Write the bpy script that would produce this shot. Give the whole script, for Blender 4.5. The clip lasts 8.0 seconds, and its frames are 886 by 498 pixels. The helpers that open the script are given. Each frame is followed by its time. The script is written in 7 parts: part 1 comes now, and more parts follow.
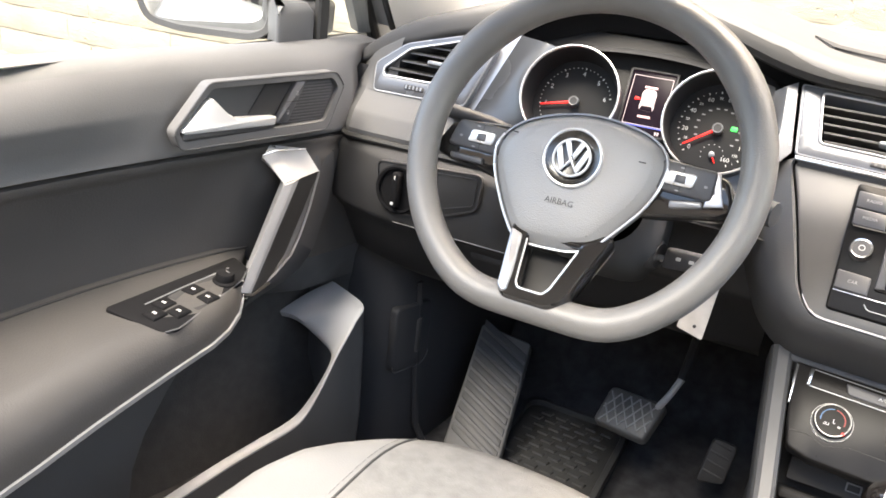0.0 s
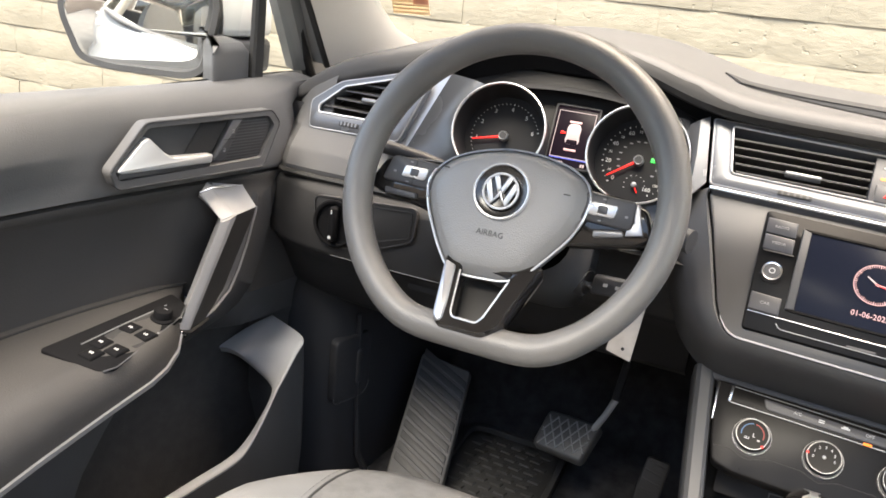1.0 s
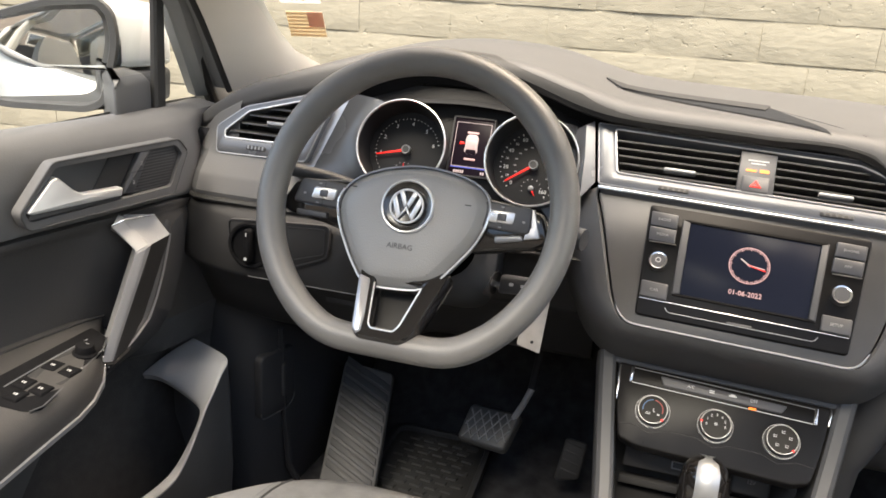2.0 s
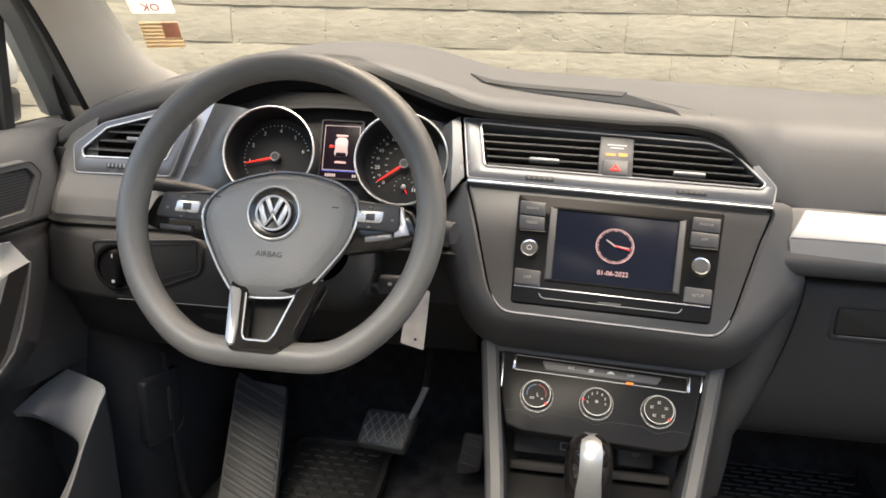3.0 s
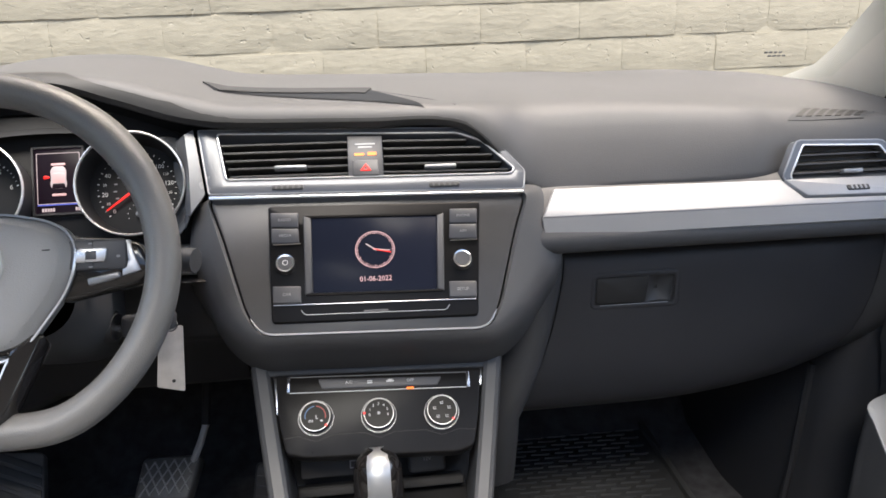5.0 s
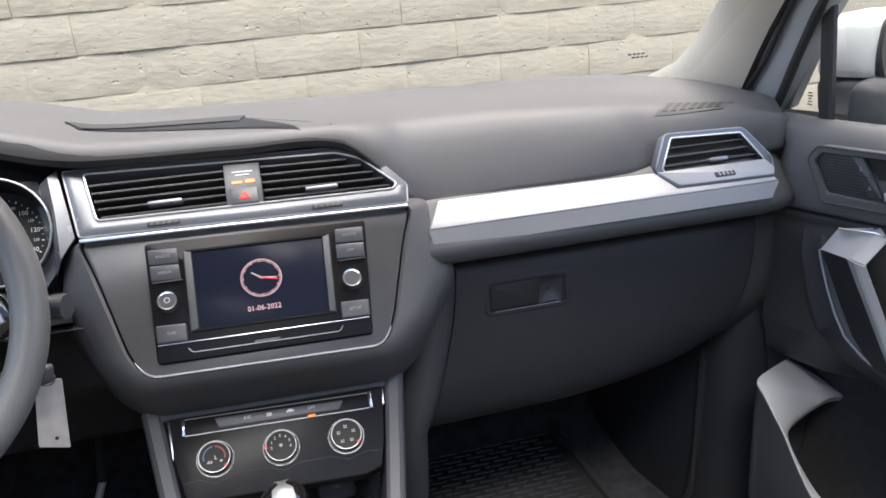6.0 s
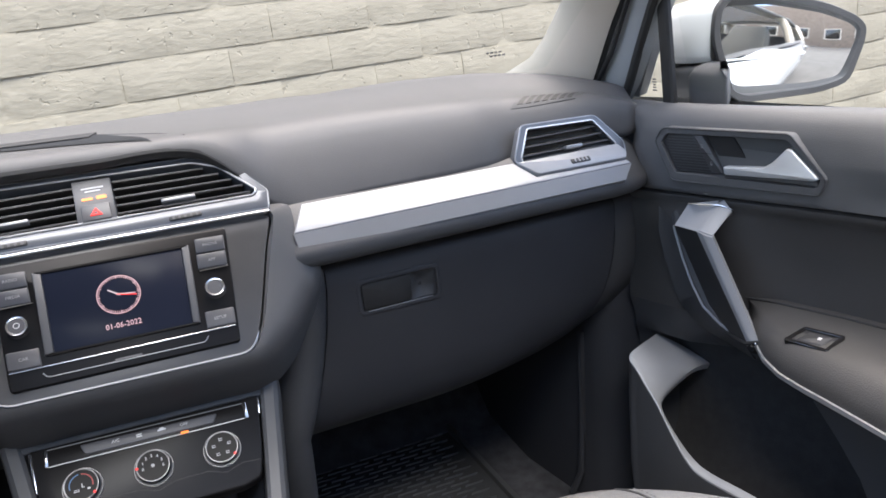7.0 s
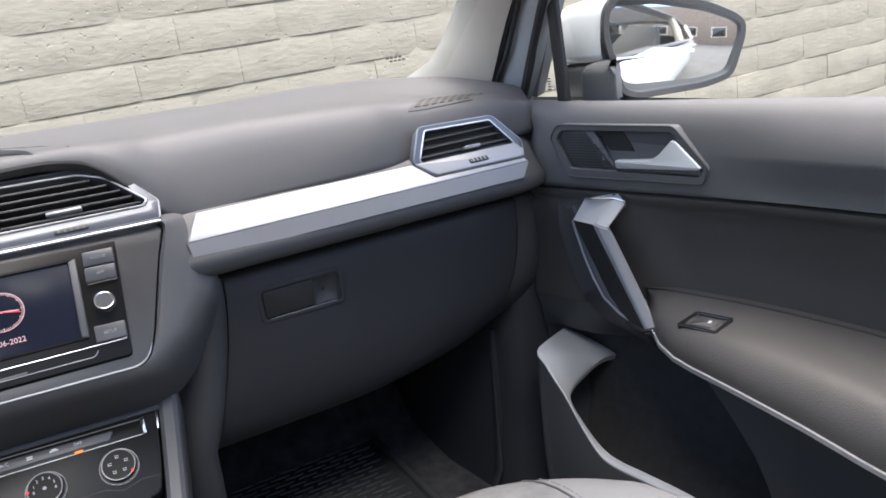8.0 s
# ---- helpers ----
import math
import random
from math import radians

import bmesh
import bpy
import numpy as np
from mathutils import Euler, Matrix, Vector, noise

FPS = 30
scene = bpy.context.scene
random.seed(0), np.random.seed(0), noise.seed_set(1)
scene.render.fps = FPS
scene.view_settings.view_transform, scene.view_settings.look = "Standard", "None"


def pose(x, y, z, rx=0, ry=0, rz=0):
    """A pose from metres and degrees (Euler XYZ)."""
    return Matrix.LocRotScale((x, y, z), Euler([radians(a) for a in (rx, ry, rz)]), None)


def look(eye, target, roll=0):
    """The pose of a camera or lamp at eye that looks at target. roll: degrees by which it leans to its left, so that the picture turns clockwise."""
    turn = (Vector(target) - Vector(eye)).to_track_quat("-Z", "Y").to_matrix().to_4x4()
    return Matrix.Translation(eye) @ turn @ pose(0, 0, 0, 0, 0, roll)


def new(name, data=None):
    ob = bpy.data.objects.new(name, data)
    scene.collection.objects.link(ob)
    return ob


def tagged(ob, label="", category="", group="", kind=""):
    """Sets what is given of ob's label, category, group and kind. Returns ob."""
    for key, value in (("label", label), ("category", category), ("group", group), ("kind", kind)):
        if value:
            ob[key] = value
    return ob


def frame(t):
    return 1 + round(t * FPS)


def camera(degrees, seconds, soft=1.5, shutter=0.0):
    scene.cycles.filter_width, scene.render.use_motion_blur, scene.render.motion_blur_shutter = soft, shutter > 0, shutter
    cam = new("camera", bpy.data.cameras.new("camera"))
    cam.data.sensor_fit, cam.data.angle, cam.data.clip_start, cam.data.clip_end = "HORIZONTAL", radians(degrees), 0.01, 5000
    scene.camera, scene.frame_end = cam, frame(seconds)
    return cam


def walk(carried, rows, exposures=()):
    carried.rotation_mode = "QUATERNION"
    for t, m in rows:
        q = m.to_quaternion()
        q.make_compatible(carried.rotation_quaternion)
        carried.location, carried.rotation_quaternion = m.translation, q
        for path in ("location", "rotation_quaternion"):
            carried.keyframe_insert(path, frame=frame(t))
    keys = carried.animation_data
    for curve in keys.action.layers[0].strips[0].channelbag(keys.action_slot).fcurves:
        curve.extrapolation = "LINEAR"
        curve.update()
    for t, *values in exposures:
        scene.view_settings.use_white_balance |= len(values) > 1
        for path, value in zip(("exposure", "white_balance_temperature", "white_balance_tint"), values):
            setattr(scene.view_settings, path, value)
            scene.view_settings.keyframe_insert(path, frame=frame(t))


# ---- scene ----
cam = camera(58.5, 8.0, soft=1.65)
PATH = [
    (0, (-0.151, 0.034, 1.253), (-0.95, 1.702, 0.49), 6.2),
    (0.5, (-0.148, 0.03, 1.256), (-0.897, 1.737, 0.53), 6.5),
    (1, (-0.136, 0.015, 1.267), (-0.82, 1.766, 0.586), 6.4),
    (2.3, (-0.107, -0.033, 1.303), (-0.522, 1.811, 0.648), 3.4),
    (2.5, (-0.097, -0.035, 1.296), (-0.465, 1.824, 0.655), 3.0),
    (3, (-0.082, -0.02, 1.295), (-0.334, 1.857, 0.652), 1.9),
    (3.5, (-0.067, -0.006, 1.295), (-0.213, 1.881, 0.648), 1.3),
    (4, (-0.053, 0.008, 1.294), (-0.075, 1.9, 0.646), 0.7),
    (4.5, (-0.041, 0.028, 1.295), (0.079, 1.915, 0.642), -0.1),
    (5.8, (-0.027, 0.041, 1.277), (0.422, 1.896, 0.679), -3.4),
    (6, (-0.017, 0.036, 1.276), (0.476, 1.882, 0.687), -4.3),
    (6.5, (-0.004, 0.024, 1.263), (0.614, 1.838, 0.692), -5.6),
    (7, (0.02, 0.008, 1.251), (0.745, 1.783, 0.681), -6.8),
    (7.5, (0.037, -0.004, 1.242), (0.845, 1.736, 0.676), -7.4),
    (8, (0.055, -0.018, 1.234), (0.931, 1.69, 0.672), -8.0),
]
EXPOSURES = [(0.0, 3.62, 7600, 10), (0.5, 3.40, 7600, 10), (1.0, 3.06, 7700, 10), (2.5, 2.66, 7950, 9), (3.5, 2.54, 7850, 9), (4.5, 2.50, 7300, 10), (6.0, 2.53, 6600, 11), (8.0, 2.52, 6400, 12)]
walk(cam, [(t, look(eye, target, roll)) for t, eye, target, roll in PATH], EXPOSURES)

# ---- daylight: open shade under a bright overcast sky ----
world = bpy.data.worlds.new("sky")
scene.world = world
world.use_nodes = True
wn = world.node_tree.nodes
sky = wn.new("ShaderNodeTexSky")
sky.sky_type, sky.sun_disc = "NISHITA", False
sky.sun_elevation, sky.sun_rotation = radians(70), radians(40)
sky.air_density, sky.dust_density, sky.ozone_density = 1.0, 4.0, 1.0
world.node_tree.links.new(sky.outputs[0], wn["Background"].inputs[0])
wn["Background"].inputs[1].default_value = 0.15
sun = new("sun", bpy.data.lights.new("sun", "SUN"))
sun.data.energy, sun.data.angle, sun.data.color = 1.6, radians(40), (1.0, 0.96, 0.90)
sun.matrix_world = look((-1.0, -3.5, 7.2), (0, 0, 0))


# ---- materials ----
def mat(name, col, rough=0.5, metal=0.0, grain=0.0, grain_scale=900.0, var=0.12, var_scale=9.0, coat=0.0, emit=None, power=0.0, stretch=None, spec=0.5, cells=False):
    """A surface with a slow variation of tone and roughness and a fine relief."""
    m = bpy.data.materials.new(name)
    m.use_nodes = True
    n, l = m.node_tree.nodes, m.node_tree.links
    p = n["Principled BSDF"]
    co = n.new("ShaderNodeTexCoord")
    mp = n.new("ShaderNodeMapping")
    l.new(co.outputs["Object"], mp.inputs[0])
    if stretch:
        mp.inputs["Scale"].default_value = stretch
    slow = n.new("ShaderNodeTexNoise")
    slow.inputs["Scale"].default_value, slow.inputs["Detail"].default_value = var_scale, 5
    l.new(mp.outputs[0], slow.inputs["Vector"])
    fine = n.new("ShaderNodeTexVoronoi" if cells else "ShaderNodeTexNoise")
    fine.inputs["Scale"].default_value = grain_scale
    l.new(mp.outputs[0], fine.inputs["Vector"])
    ramp = n.new("ShaderNodeMapRange")
    ramp.inputs[1].default_value, ramp.inputs[2].default_value = 0.3, 0.7
    ramp.inputs[3].default_value, ramp.inputs[4].default_value = 1 - var, 1 + var
    l.new(slow.outputs[0], ramp.inputs[0])
    mul = n.new("ShaderNodeMix")
    mul.data_type, mul.blend_type = "RGBA", "MULTIPLY"
    mul.inputs[0].default_value = 1.0
    mul.inputs[6].default_value = (*col, 1)
    l.new(ramp.outputs[0], mul.inputs[7])
    l.new(mul.outputs[2], p.inputs["Base Color"])
    rr = n.new("ShaderNodeMapRange")
    rr.inputs[3].default_value, rr.inputs[4].default_value = max(rough - 0.06, 0.02), min(rough + 0.06, 1)
    l.new(slow.outputs[0], rr.inputs[0])
    l.new(rr.outputs[0], p.inputs["Roughness"])
    p.inputs["Metallic"].default_value = metal
    p.inputs["Specular IOR Level"].default_value = spec
    p.inputs["Coat Weight"].default_value = coat
    p.inputs["Coat Roughness"].default_value = 0.06
    if grain:
        b = n.new("ShaderNodeBump")
        b.inputs["Strength"].default_value, b.inputs["Distance"].default_value = grain, 0.0006
        l.new(fine.outputs[0], b.inputs["Height"])
        l.new(b.outputs[0], p.inputs["Normal"])
    if emit:
        p.inputs["Emission Color"].default_value, p.inputs["Emission Strength"].default_value = (*emit, 1), power
    return m


def glass(name, tint, gloss):
    """Thin clear pane: lets light straight through, with a faint mirror on it."""
    m = bpy.data.materials.new(name)
    m.use_nodes = True
    n, l = m.node_tree.nodes, m.node_tree.links
    n.remove(n["Principled BSDF"])
    tr, gl, mix = n.new("ShaderNodeBsdfTransparent"), n.new("ShaderNodeBsdfGlossy"), n.new("ShaderNodeMixShader")
    tr.inputs[0].default_value, gl.inputs["Roughness"].default_value = (*tint, 1), 0.02
    mix.inputs[0].default_value = gloss
    l.new(tr.outputs[0], mix.inputs[1])
    l.new(gl.outputs[0], mix.inputs[2])
    l.new(mix.outputs[0], n["Material Output"].inputs[0])
    return m


PAD = mat("dash_soft", (0.066, 0.066, 0.068), 0.56, grain=0.35, grain_scale=700, var=0.06)
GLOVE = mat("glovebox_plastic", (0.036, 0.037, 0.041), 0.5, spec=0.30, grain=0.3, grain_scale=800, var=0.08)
HARD = mat("hard_plastic", (0.056, 0.057, 0.060), 0.48, spec=0.42, grain=0.3, grain_scale=800, var=0.08)
DOOR = mat("door_soft", (0.092, 0.093, 0.096), 0.6, grain=0.35, grain_scale=650, var=0.07)
INSERT = mat("door_leatherette", (0.051, 0.049, 0.048), 0.52, spec=0.38, grain=0.28, grain_scale=560, var=0.08, cells=True)
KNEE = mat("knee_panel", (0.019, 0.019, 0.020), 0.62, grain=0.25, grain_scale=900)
BLACK = mat("black_plastic", (0.034, 0.034, 0.036), 0.55, grain=0.25, grain_scale=900)
SEAL = mat("rubber_seal", (0.020, 0.020, 0.020), 0.6, grain=0.2)
VOID = mat("matt_black", (0.026, 0.026, 0.027), 0.9)
RADIOFACE = mat("radio_black", (0.009, 0.0085, 0.0085), 0.30, spec=0.14, var=0.1)
TRAYGREY = mat("tray_grey", (0.016, 0.018, 0.022), 0.6, spec=0.15, grain=0.3, grain_scale=700)
SLATE = mat("slate_trim", (0.080, 0.086, 0.096), 0.28, metal=0.15, var=0.05)
GLOSS = mat("piano_black", (0.012, 0.011, 0.011), 0.12, coat=0.6, var=0.1)
HOODBLACK = mat("hood_black", (0.010, 0.010, 0.011), 0.85, spec=0.06, var=0.1)
CLIMATE = mat("climate_black", (0.013, 0.0123, 0.0125), 0.3, spec=0.16, var=0.1, var_scale=20)
FASCIA = mat("fascia_satin_black", (0.054, 0.053, 0.052), 0.34, spec=0.5, var=0.08, var_scale=20)
KEYCAP = mat("grey_keys", (0.066, 0.067, 0.072), 0.42, var=0.05)
SILVER = mat("silver_paint", (0.45, 0.46, 0.48), 0.34, metal=0.75, var=0.04, grain=0.06, grain_scale=500, stretch=(0.05, 1, 1))
SATIN = mat("satin_grey", (0.27, 0.275, 0.285), 0.36, metal=0.45, var=0.05)
DARKSAT = mat("slate_paint", (0.30, 0.31, 0.31), 0.45, var=0.06)
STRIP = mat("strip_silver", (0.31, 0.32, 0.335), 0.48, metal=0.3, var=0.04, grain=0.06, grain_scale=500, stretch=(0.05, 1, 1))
# darker copy of the strip's silver: shade on its lower fold, put into the colour
FACET = mat("strip_shaded_silver", (0.20, 0.205, 0.212), 0.5, metal=0.15, var=0.04)
SLAT = mat("vent_slats", (0.060, 0.058, 0.057), 0.4, var=0.05)
BEZEL = mat("blue_grey_bezel", (0.125, 0.132, 0.146), 0.26, metal=0.2, var=0.04)
BRIGHT = mat("bright_trim", (0.78, 0.78, 0.78), 0.28, metal=0.65, var=0.03)
DIALBLACK = mat("dial_black", (0.016, 0.016, 0.017), 0.5, spec=0.25, var=0.05)
RAIL = mat("console_rail", (0.066, 0.068, 0.072), 0.52, var=0.05, grain=0.15, grain_scale=800)
PEDAL = mat("pedal_rubber", (0.088, 0.088, 0.088), 0.42, grain=0.4, grain_scale=400, var=0.2, var_scale=30)
HANDLE = mat("handle_satin", (0.31, 0.315, 0.325), 0.60, metal=0.05, var=0.05)
RIBGREY = mat("pedal_ribs", (0.26, 0.26, 0.262), 0.45, var=0.1)
CHROME = mat("chrome", (0.86, 0.86, 0.86), 0.16, metal=1.0, var=0.03)
BAND = mat("lever_band", (0.44, 0.45, 0.46), 0.42, metal=0.75, var=0.04)
# less metal, pale base: the sky caught by chrome is partly put into the colour
CHROMELINE = mat("chrome_line", (0.74, 0.74, 0.74), 0.22, metal=0.45, var=0.03)
EMBLEMBLACK = mat("emblem_dish", (0.09, 0.09, 0.09), 0.20, metal=0.9, var=0.05)
MIRROR = mat("mirror", (0.9, 0.92, 0.92), 0.01, metal=1.0, var=0.0)
RUBBER = mat("mat_rubber", (0.047, 0.048, 0.049), 0.55, grain=0.4, grain_scale=500)
LINING = mat("pocket_lining", (0.046, 0.045, 0.045), 0.95, grain=1.0, grain_scale=500, var=0.12, var_scale=60, spec=0.15)
TRIMGREY = mat("footrest_grey", (0.115, 0.115, 0.118), 0.55, grain=0.4, grain_scale=600, var=0.18)
SHELF = mat("pocket_satin", (0.34, 0.345, 0.355), 0.60, metal=0.05, var=0.05)
SMOKED = glass("tinted_roof_glass", (0.55, 0.58, 0.6), 0.05)
PRIVACY = glass("privacy_glass", (0.16, 0.18, 0.17), 0.08)
TANWALL = mat("tan_render", (0.19, 0.155, 0.125), 0.85, grain=0.6, grain_scale=60, var=0.2, var_scale=3)
CARPET = mat("carpet", (0.052, 0.052, 0.056), 0.95, grain=1.0, grain_scale=600, var=0.3, var_scale=40, spec=0.15)
LEATHER = mat("wheel_leather", (0.154, 0.150, 0.145), 0.38, spec=0.7, grain=0.35, grain_scale=900, var=0.08, cells=True)
COVER = mat("airbag_cover", (0.268, 0.267, 0.263), 0.38, spec=0.7, grain=0.45, grain_scale=800, var=0.05, cells=True)
FABRIC = mat("seat_cloth", (0.150, 0.149, 0.146), 0.9, grain=0.9, grain_scale=420, var=0.14, var_scale=60)
SIDECLOTH = mat("seat_bolster", (0.175, 0.175, 0.175), 0.7, grain=0.45, grain_scale=500, var=0.06)
PIPING = mat("seat_piping", (0.05, 0.05, 0.05), 0.7)
PILLAR = mat("pillar_trim", (0.67, 0.62, 0.54), 0.85, grain=0.3, grain_scale=500, var=0.04)
HEADLINER = mat("headliner", (0.5, 0.49, 0.46), 0.95, grain=0.4, grain_scale=300)
WHITE = mat("white_paint", (0.62, 0.64, 0.64), 0.25, coat=0.6, var=0.02)
BLOCK = mat("painted_block", (0.315, 0.28, 0.213), 0.7, grain=0.0, var=0.12, var_scale=5)
CONCRETE = mat("asphalt", (0.085, 0.083, 0.08), 0.85, grain=0.6, grain_scale=60, var=0.2, var_scale=3)
PALE = mat("pale_print", (0.62, 0.62, 0.62), 0.5)
DIM = mat("dim_print", (0.26, 0.26, 0.27), 0.5)
MIDPRINT = mat("grey_print", (0.48, 0.48, 0.49), 0.5)
RED = mat("red_pointer", (0.6, 0.02, 0.015), 0.4, emit=(1.0, 0.02, 0.02), power=0.16)
AMBER = mat("amber_lamp", (0.6, 0.2, 0.02), 0.4, emit=(1.0, 0.16, 0.01), power=0.22)
GREEN = mat("green_lamp", (0.02, 0.5, 0.08), 0.4, emit=(0.03, 1.0, 0.15), power=0.14)
BLUE = mat("blue_mark", (0.05, 0.13, 0.26), 0.4)
DIMRED = mat("red_mark", (0.30, 0.035, 0.03), 0.4)
SCREEN = mat("lit_screen", (0.006, 0.007, 0.012), 0.22, spec=0.06, emit=(0.10, 0.13, 0.24), power=0.017)
LCD = mat("cluster_screen", (0.008, 0.006, 0.008), 0.3, spec=0.1, emit=(0.22, 0.10, 0.24), power=0.006)
PINK = mat("screen_pink", (0.4, 0.3, 0.32), 0.4, emit=(1.0, 0.50, 0.50), power=0.10)
LIT = mat("screen_white", (0.25, 0.22, 0.23), 0.4, emit=(1.0, 0.80, 0.86), power=0.085)
LITBLUE = mat("screen_blue", (0.05, 0.06, 0.3), 0.4, emit=(0.12, 0.2, 1.0), power=0.10)
STICKER = mat("sticker_white", (0.78, 0.78, 0.76), 0.5)


def backlit(name, col, share):
    """Thin paper or film that lets light through from behind."""
    m = mat(name, col, 0.6)
    n, l = m.node_tree.nodes, m.node_tree.links
    through_light = n.new("ShaderNodeBsdfTranslucent")
    through_light.inputs["Color"].default_value = (*col, 1)
    mix = n.new("ShaderNodeMixShader")
    mix.inputs[0].default_value = share
    out = [k for k in n if k.type == "OUTPUT_MATERIAL"][0]
    l.new(out.inputs["Surface"].links[0].from_socket, mix.inputs[1])
    l.new(through_light.outputs[0], mix.inputs[2])
    l.new(mix.outputs[0], out.inputs["Surface"])
    return m


PAPER = backlit("backlit_paper", (0.85, 0.85, 0.83), 0.7)
STICKRED = mat("sticker_red", (0.55, 0.05, 0.07), 0.5)
TAG = mat("worn_key_tag", (0.62, 0.58, 0.54), 0.5, var=0.12, var_scale=60)
CLEAR = glass("window_glass", (0.94, 0.96, 0.95), 0.03)

# the painted blocks carry a rough, slumped face
bn, bl = BLOCK.node_tree.nodes, BLOCK.node_tree.links
b_co, b_n1, b_n2, b_add, b_bump = bn.new("ShaderNodeNewGeometry"), bn.new("ShaderNodeTexNoise"), bn.new("ShaderNodeTexNoise"), bn.new("ShaderNodeMath"), bn.new("ShaderNodeBump")
b_n1.inputs["Scale"].default_value, b_n1.inputs["Detail"].default_value = 11, 6
b_n2.inputs["Scale"].default_value, b_n2.inputs["Detail"].default_value = 75, 4
b_add.operation = "MULTIPLY_ADD"
b_add.inputs[1].default_value = 0.30
b_pit, b_lim, b_sum = bn.new("ShaderNodeTexNoise"), bn.new("ShaderNodeMapRange"), bn.new("ShaderNodeMath")
b_pit.inputs["Scale"].default_value, b_pit.inputs["Detail"].default_value = 55, 2
b_lim.inputs[1].default_value, b_lim.inputs[2].default_value, b_lim.inputs[3].default_value, b_lim.inputs[4].default_value = 0.66, 0.74, 0.0, -0.35
b_sum.operation = "ADD"
bl.new(b_co.outputs["Position"], b_n1.inputs["Vector"])
b_map = bn.new("ShaderNodeMapping")
b_map.inputs["Scale"].default_value = (0.35, 1.0, 1.0)
bl.new(b_co.outputs["Position"], b_map.inputs["Vector"])
bl.new(b_map.outputs[0], b_n2.inputs["Vector"])
bl.new(b_n2.outputs[0], b_add.inputs[0])
bl.new(b_n1.outputs[0], b_add.inputs[2])
bl.new(b_co.outputs["Position"], b_pit.inputs["Vector"])
bl.new(b_pit.outputs[0], b_lim.inputs[0])
bl.new(b_lim.outputs[0], b_sum.inputs[0])
bl.new(b_add.outputs[0], b_sum.inputs[1])
bl.new(b_sum.outputs[0], b_bump.inputs["Height"])
b_bump.inputs["Strength"].default_value, b_bump.inputs["Distance"].default_value = 0.55, 0.012
bl.new(b_bump.outputs[0], bn["Principled BSDF"].inputs["Normal"])


# ---- shaping helpers ----
class Fr:
    """A flat working frame: origin, right, up and outward."""

    def __init__(self, o, u, v, n=None):
        self.o, self.u, self.v = Vector(o), Vector(u).normalized(), Vector(v).normalized()
        self.n = Vector(n).normalized() if n else self.u.cross(self.v)

    def at(self, a, b, d=0.0):
        return self.o + self.u * a + self.v * b + self.n * d

    def moved(self, a, b, d=0.0):
        return Fr(self.at(a, b, d), self.u, self.v, self.n).scaled(self.u.length)

    def turned(self, deg):
        c, s = math.cos(radians(deg)), math.sin(radians(deg))
        return Fr(self.o, self.u * c + self.v * s, self.v * c - self.u * s, self.n).scaled(self.u.length)

    def scaled(self, k):
        self.u, self.v = self.u * k, self.v * k
        return self


def leaning(o, tilt, yaw=0.0):
    """A frame that faces the driver: top leant away by tilt, turned by yaw."""
    y, t = radians(yaw), radians(tilt)
    ahead = Vector((-math.sin(y), math.cos(y), 0))
    return Fr(o, (math.cos(y), math.sin(y), 0), ahead * math.sin(t) + Vector((0, 0, math.cos(t))))


def rpoly(pts, r, k=4):
    """A polygon with each corner rounded by r."""
    out, n = [], len(pts)
    for i in range(n):
        a, b, c = (Vector(pts[(i + j) % n]).to_2d() for j in (-1, 0, 1))
        p, q = (a - b), (c - b)
        rr = min(r, p.length * 0.45, q.length * 0.45)
        s, e = b + p.normalized() * rr, b + q.normalized() * rr
        for j in range(k + 1):
            t = j / k
            out.append(tuple(s * (1 - t) ** 2 + b * 2 * t * (1 - t) + e * t * t))
    return out


def rrect(cx, cy, w, h, r, k=3):
    x, y = w / 2, h / 2
    return rpoly([(cx - x, cy - y), (cx + x, cy - y), (cx + x, cy + y), (cx - x, cy + y)], r, k)


def disc(cx, cy, r, n=28):
    return [(cx + r * math.cos(2 * math.pi * i / n), cy + r * math.sin(2 * math.pi * i / n)) for i in range(n)]


def inset(poly, b):
    """The polygon drawn in by b (grown where b is negative)."""
    n = len(poly)
    area = sum(poly[i][0] * poly[(i + 1) % n][1] - poly[(i + 1) % n][0] * poly[i][1] for i in range(n))
    sg = 1 if area > 0 else -1
    out = []
    for i in range(n):
        a, p, c = (Vector(poly[(i + j) % n]) for j in (-1, 0, 1))
        e1, e2 = (p - a), (c - p)
        if e1.length < 1e-7 or e2.length < 1e-7:
            out.append(tuple(p))
            continue
        n1, n2 = Vector((-e1.y, e1.x)).normalized(), Vector((-e2.y, e2.x)).normalized()
        m = n1 + n2
        m = m / max(m.length_squared / 2, 0.35)
        out.append(tuple(p + m * b * sg))
    return out


def loops(fr, rows, front=True, back=False, bm=None):
    """A skin through outlines of equal count, each (outline, depth) in the frame."""
    bm = bm or bmesh.new()
    vs = [[bm.verts.new(fr.at(a, b, d)) for a, b in poly] for poly, d in rows]
    n = len(vs[0])
    for p, q in zip(vs, vs[1:]):
        for i in range(n):
            bm.faces.new((p[i], p[(i + 1) % n], q[(i + 1) % n], q[i]))
    if front:
        bm.faces.new(vs[-1])
    if back:
        bm.faces.new(vs[0])
    return bm


def slab(fr, poly, d0, d1, b=0.001, bm=None):
    """A plate with a softened front edge."""
    return loops(fr, [(poly, d0), (poly, d1 - b), (inset(poly, b * 0.4), d1 - b * 0.3), (inset(poly, b), d1)], True, True, bm)


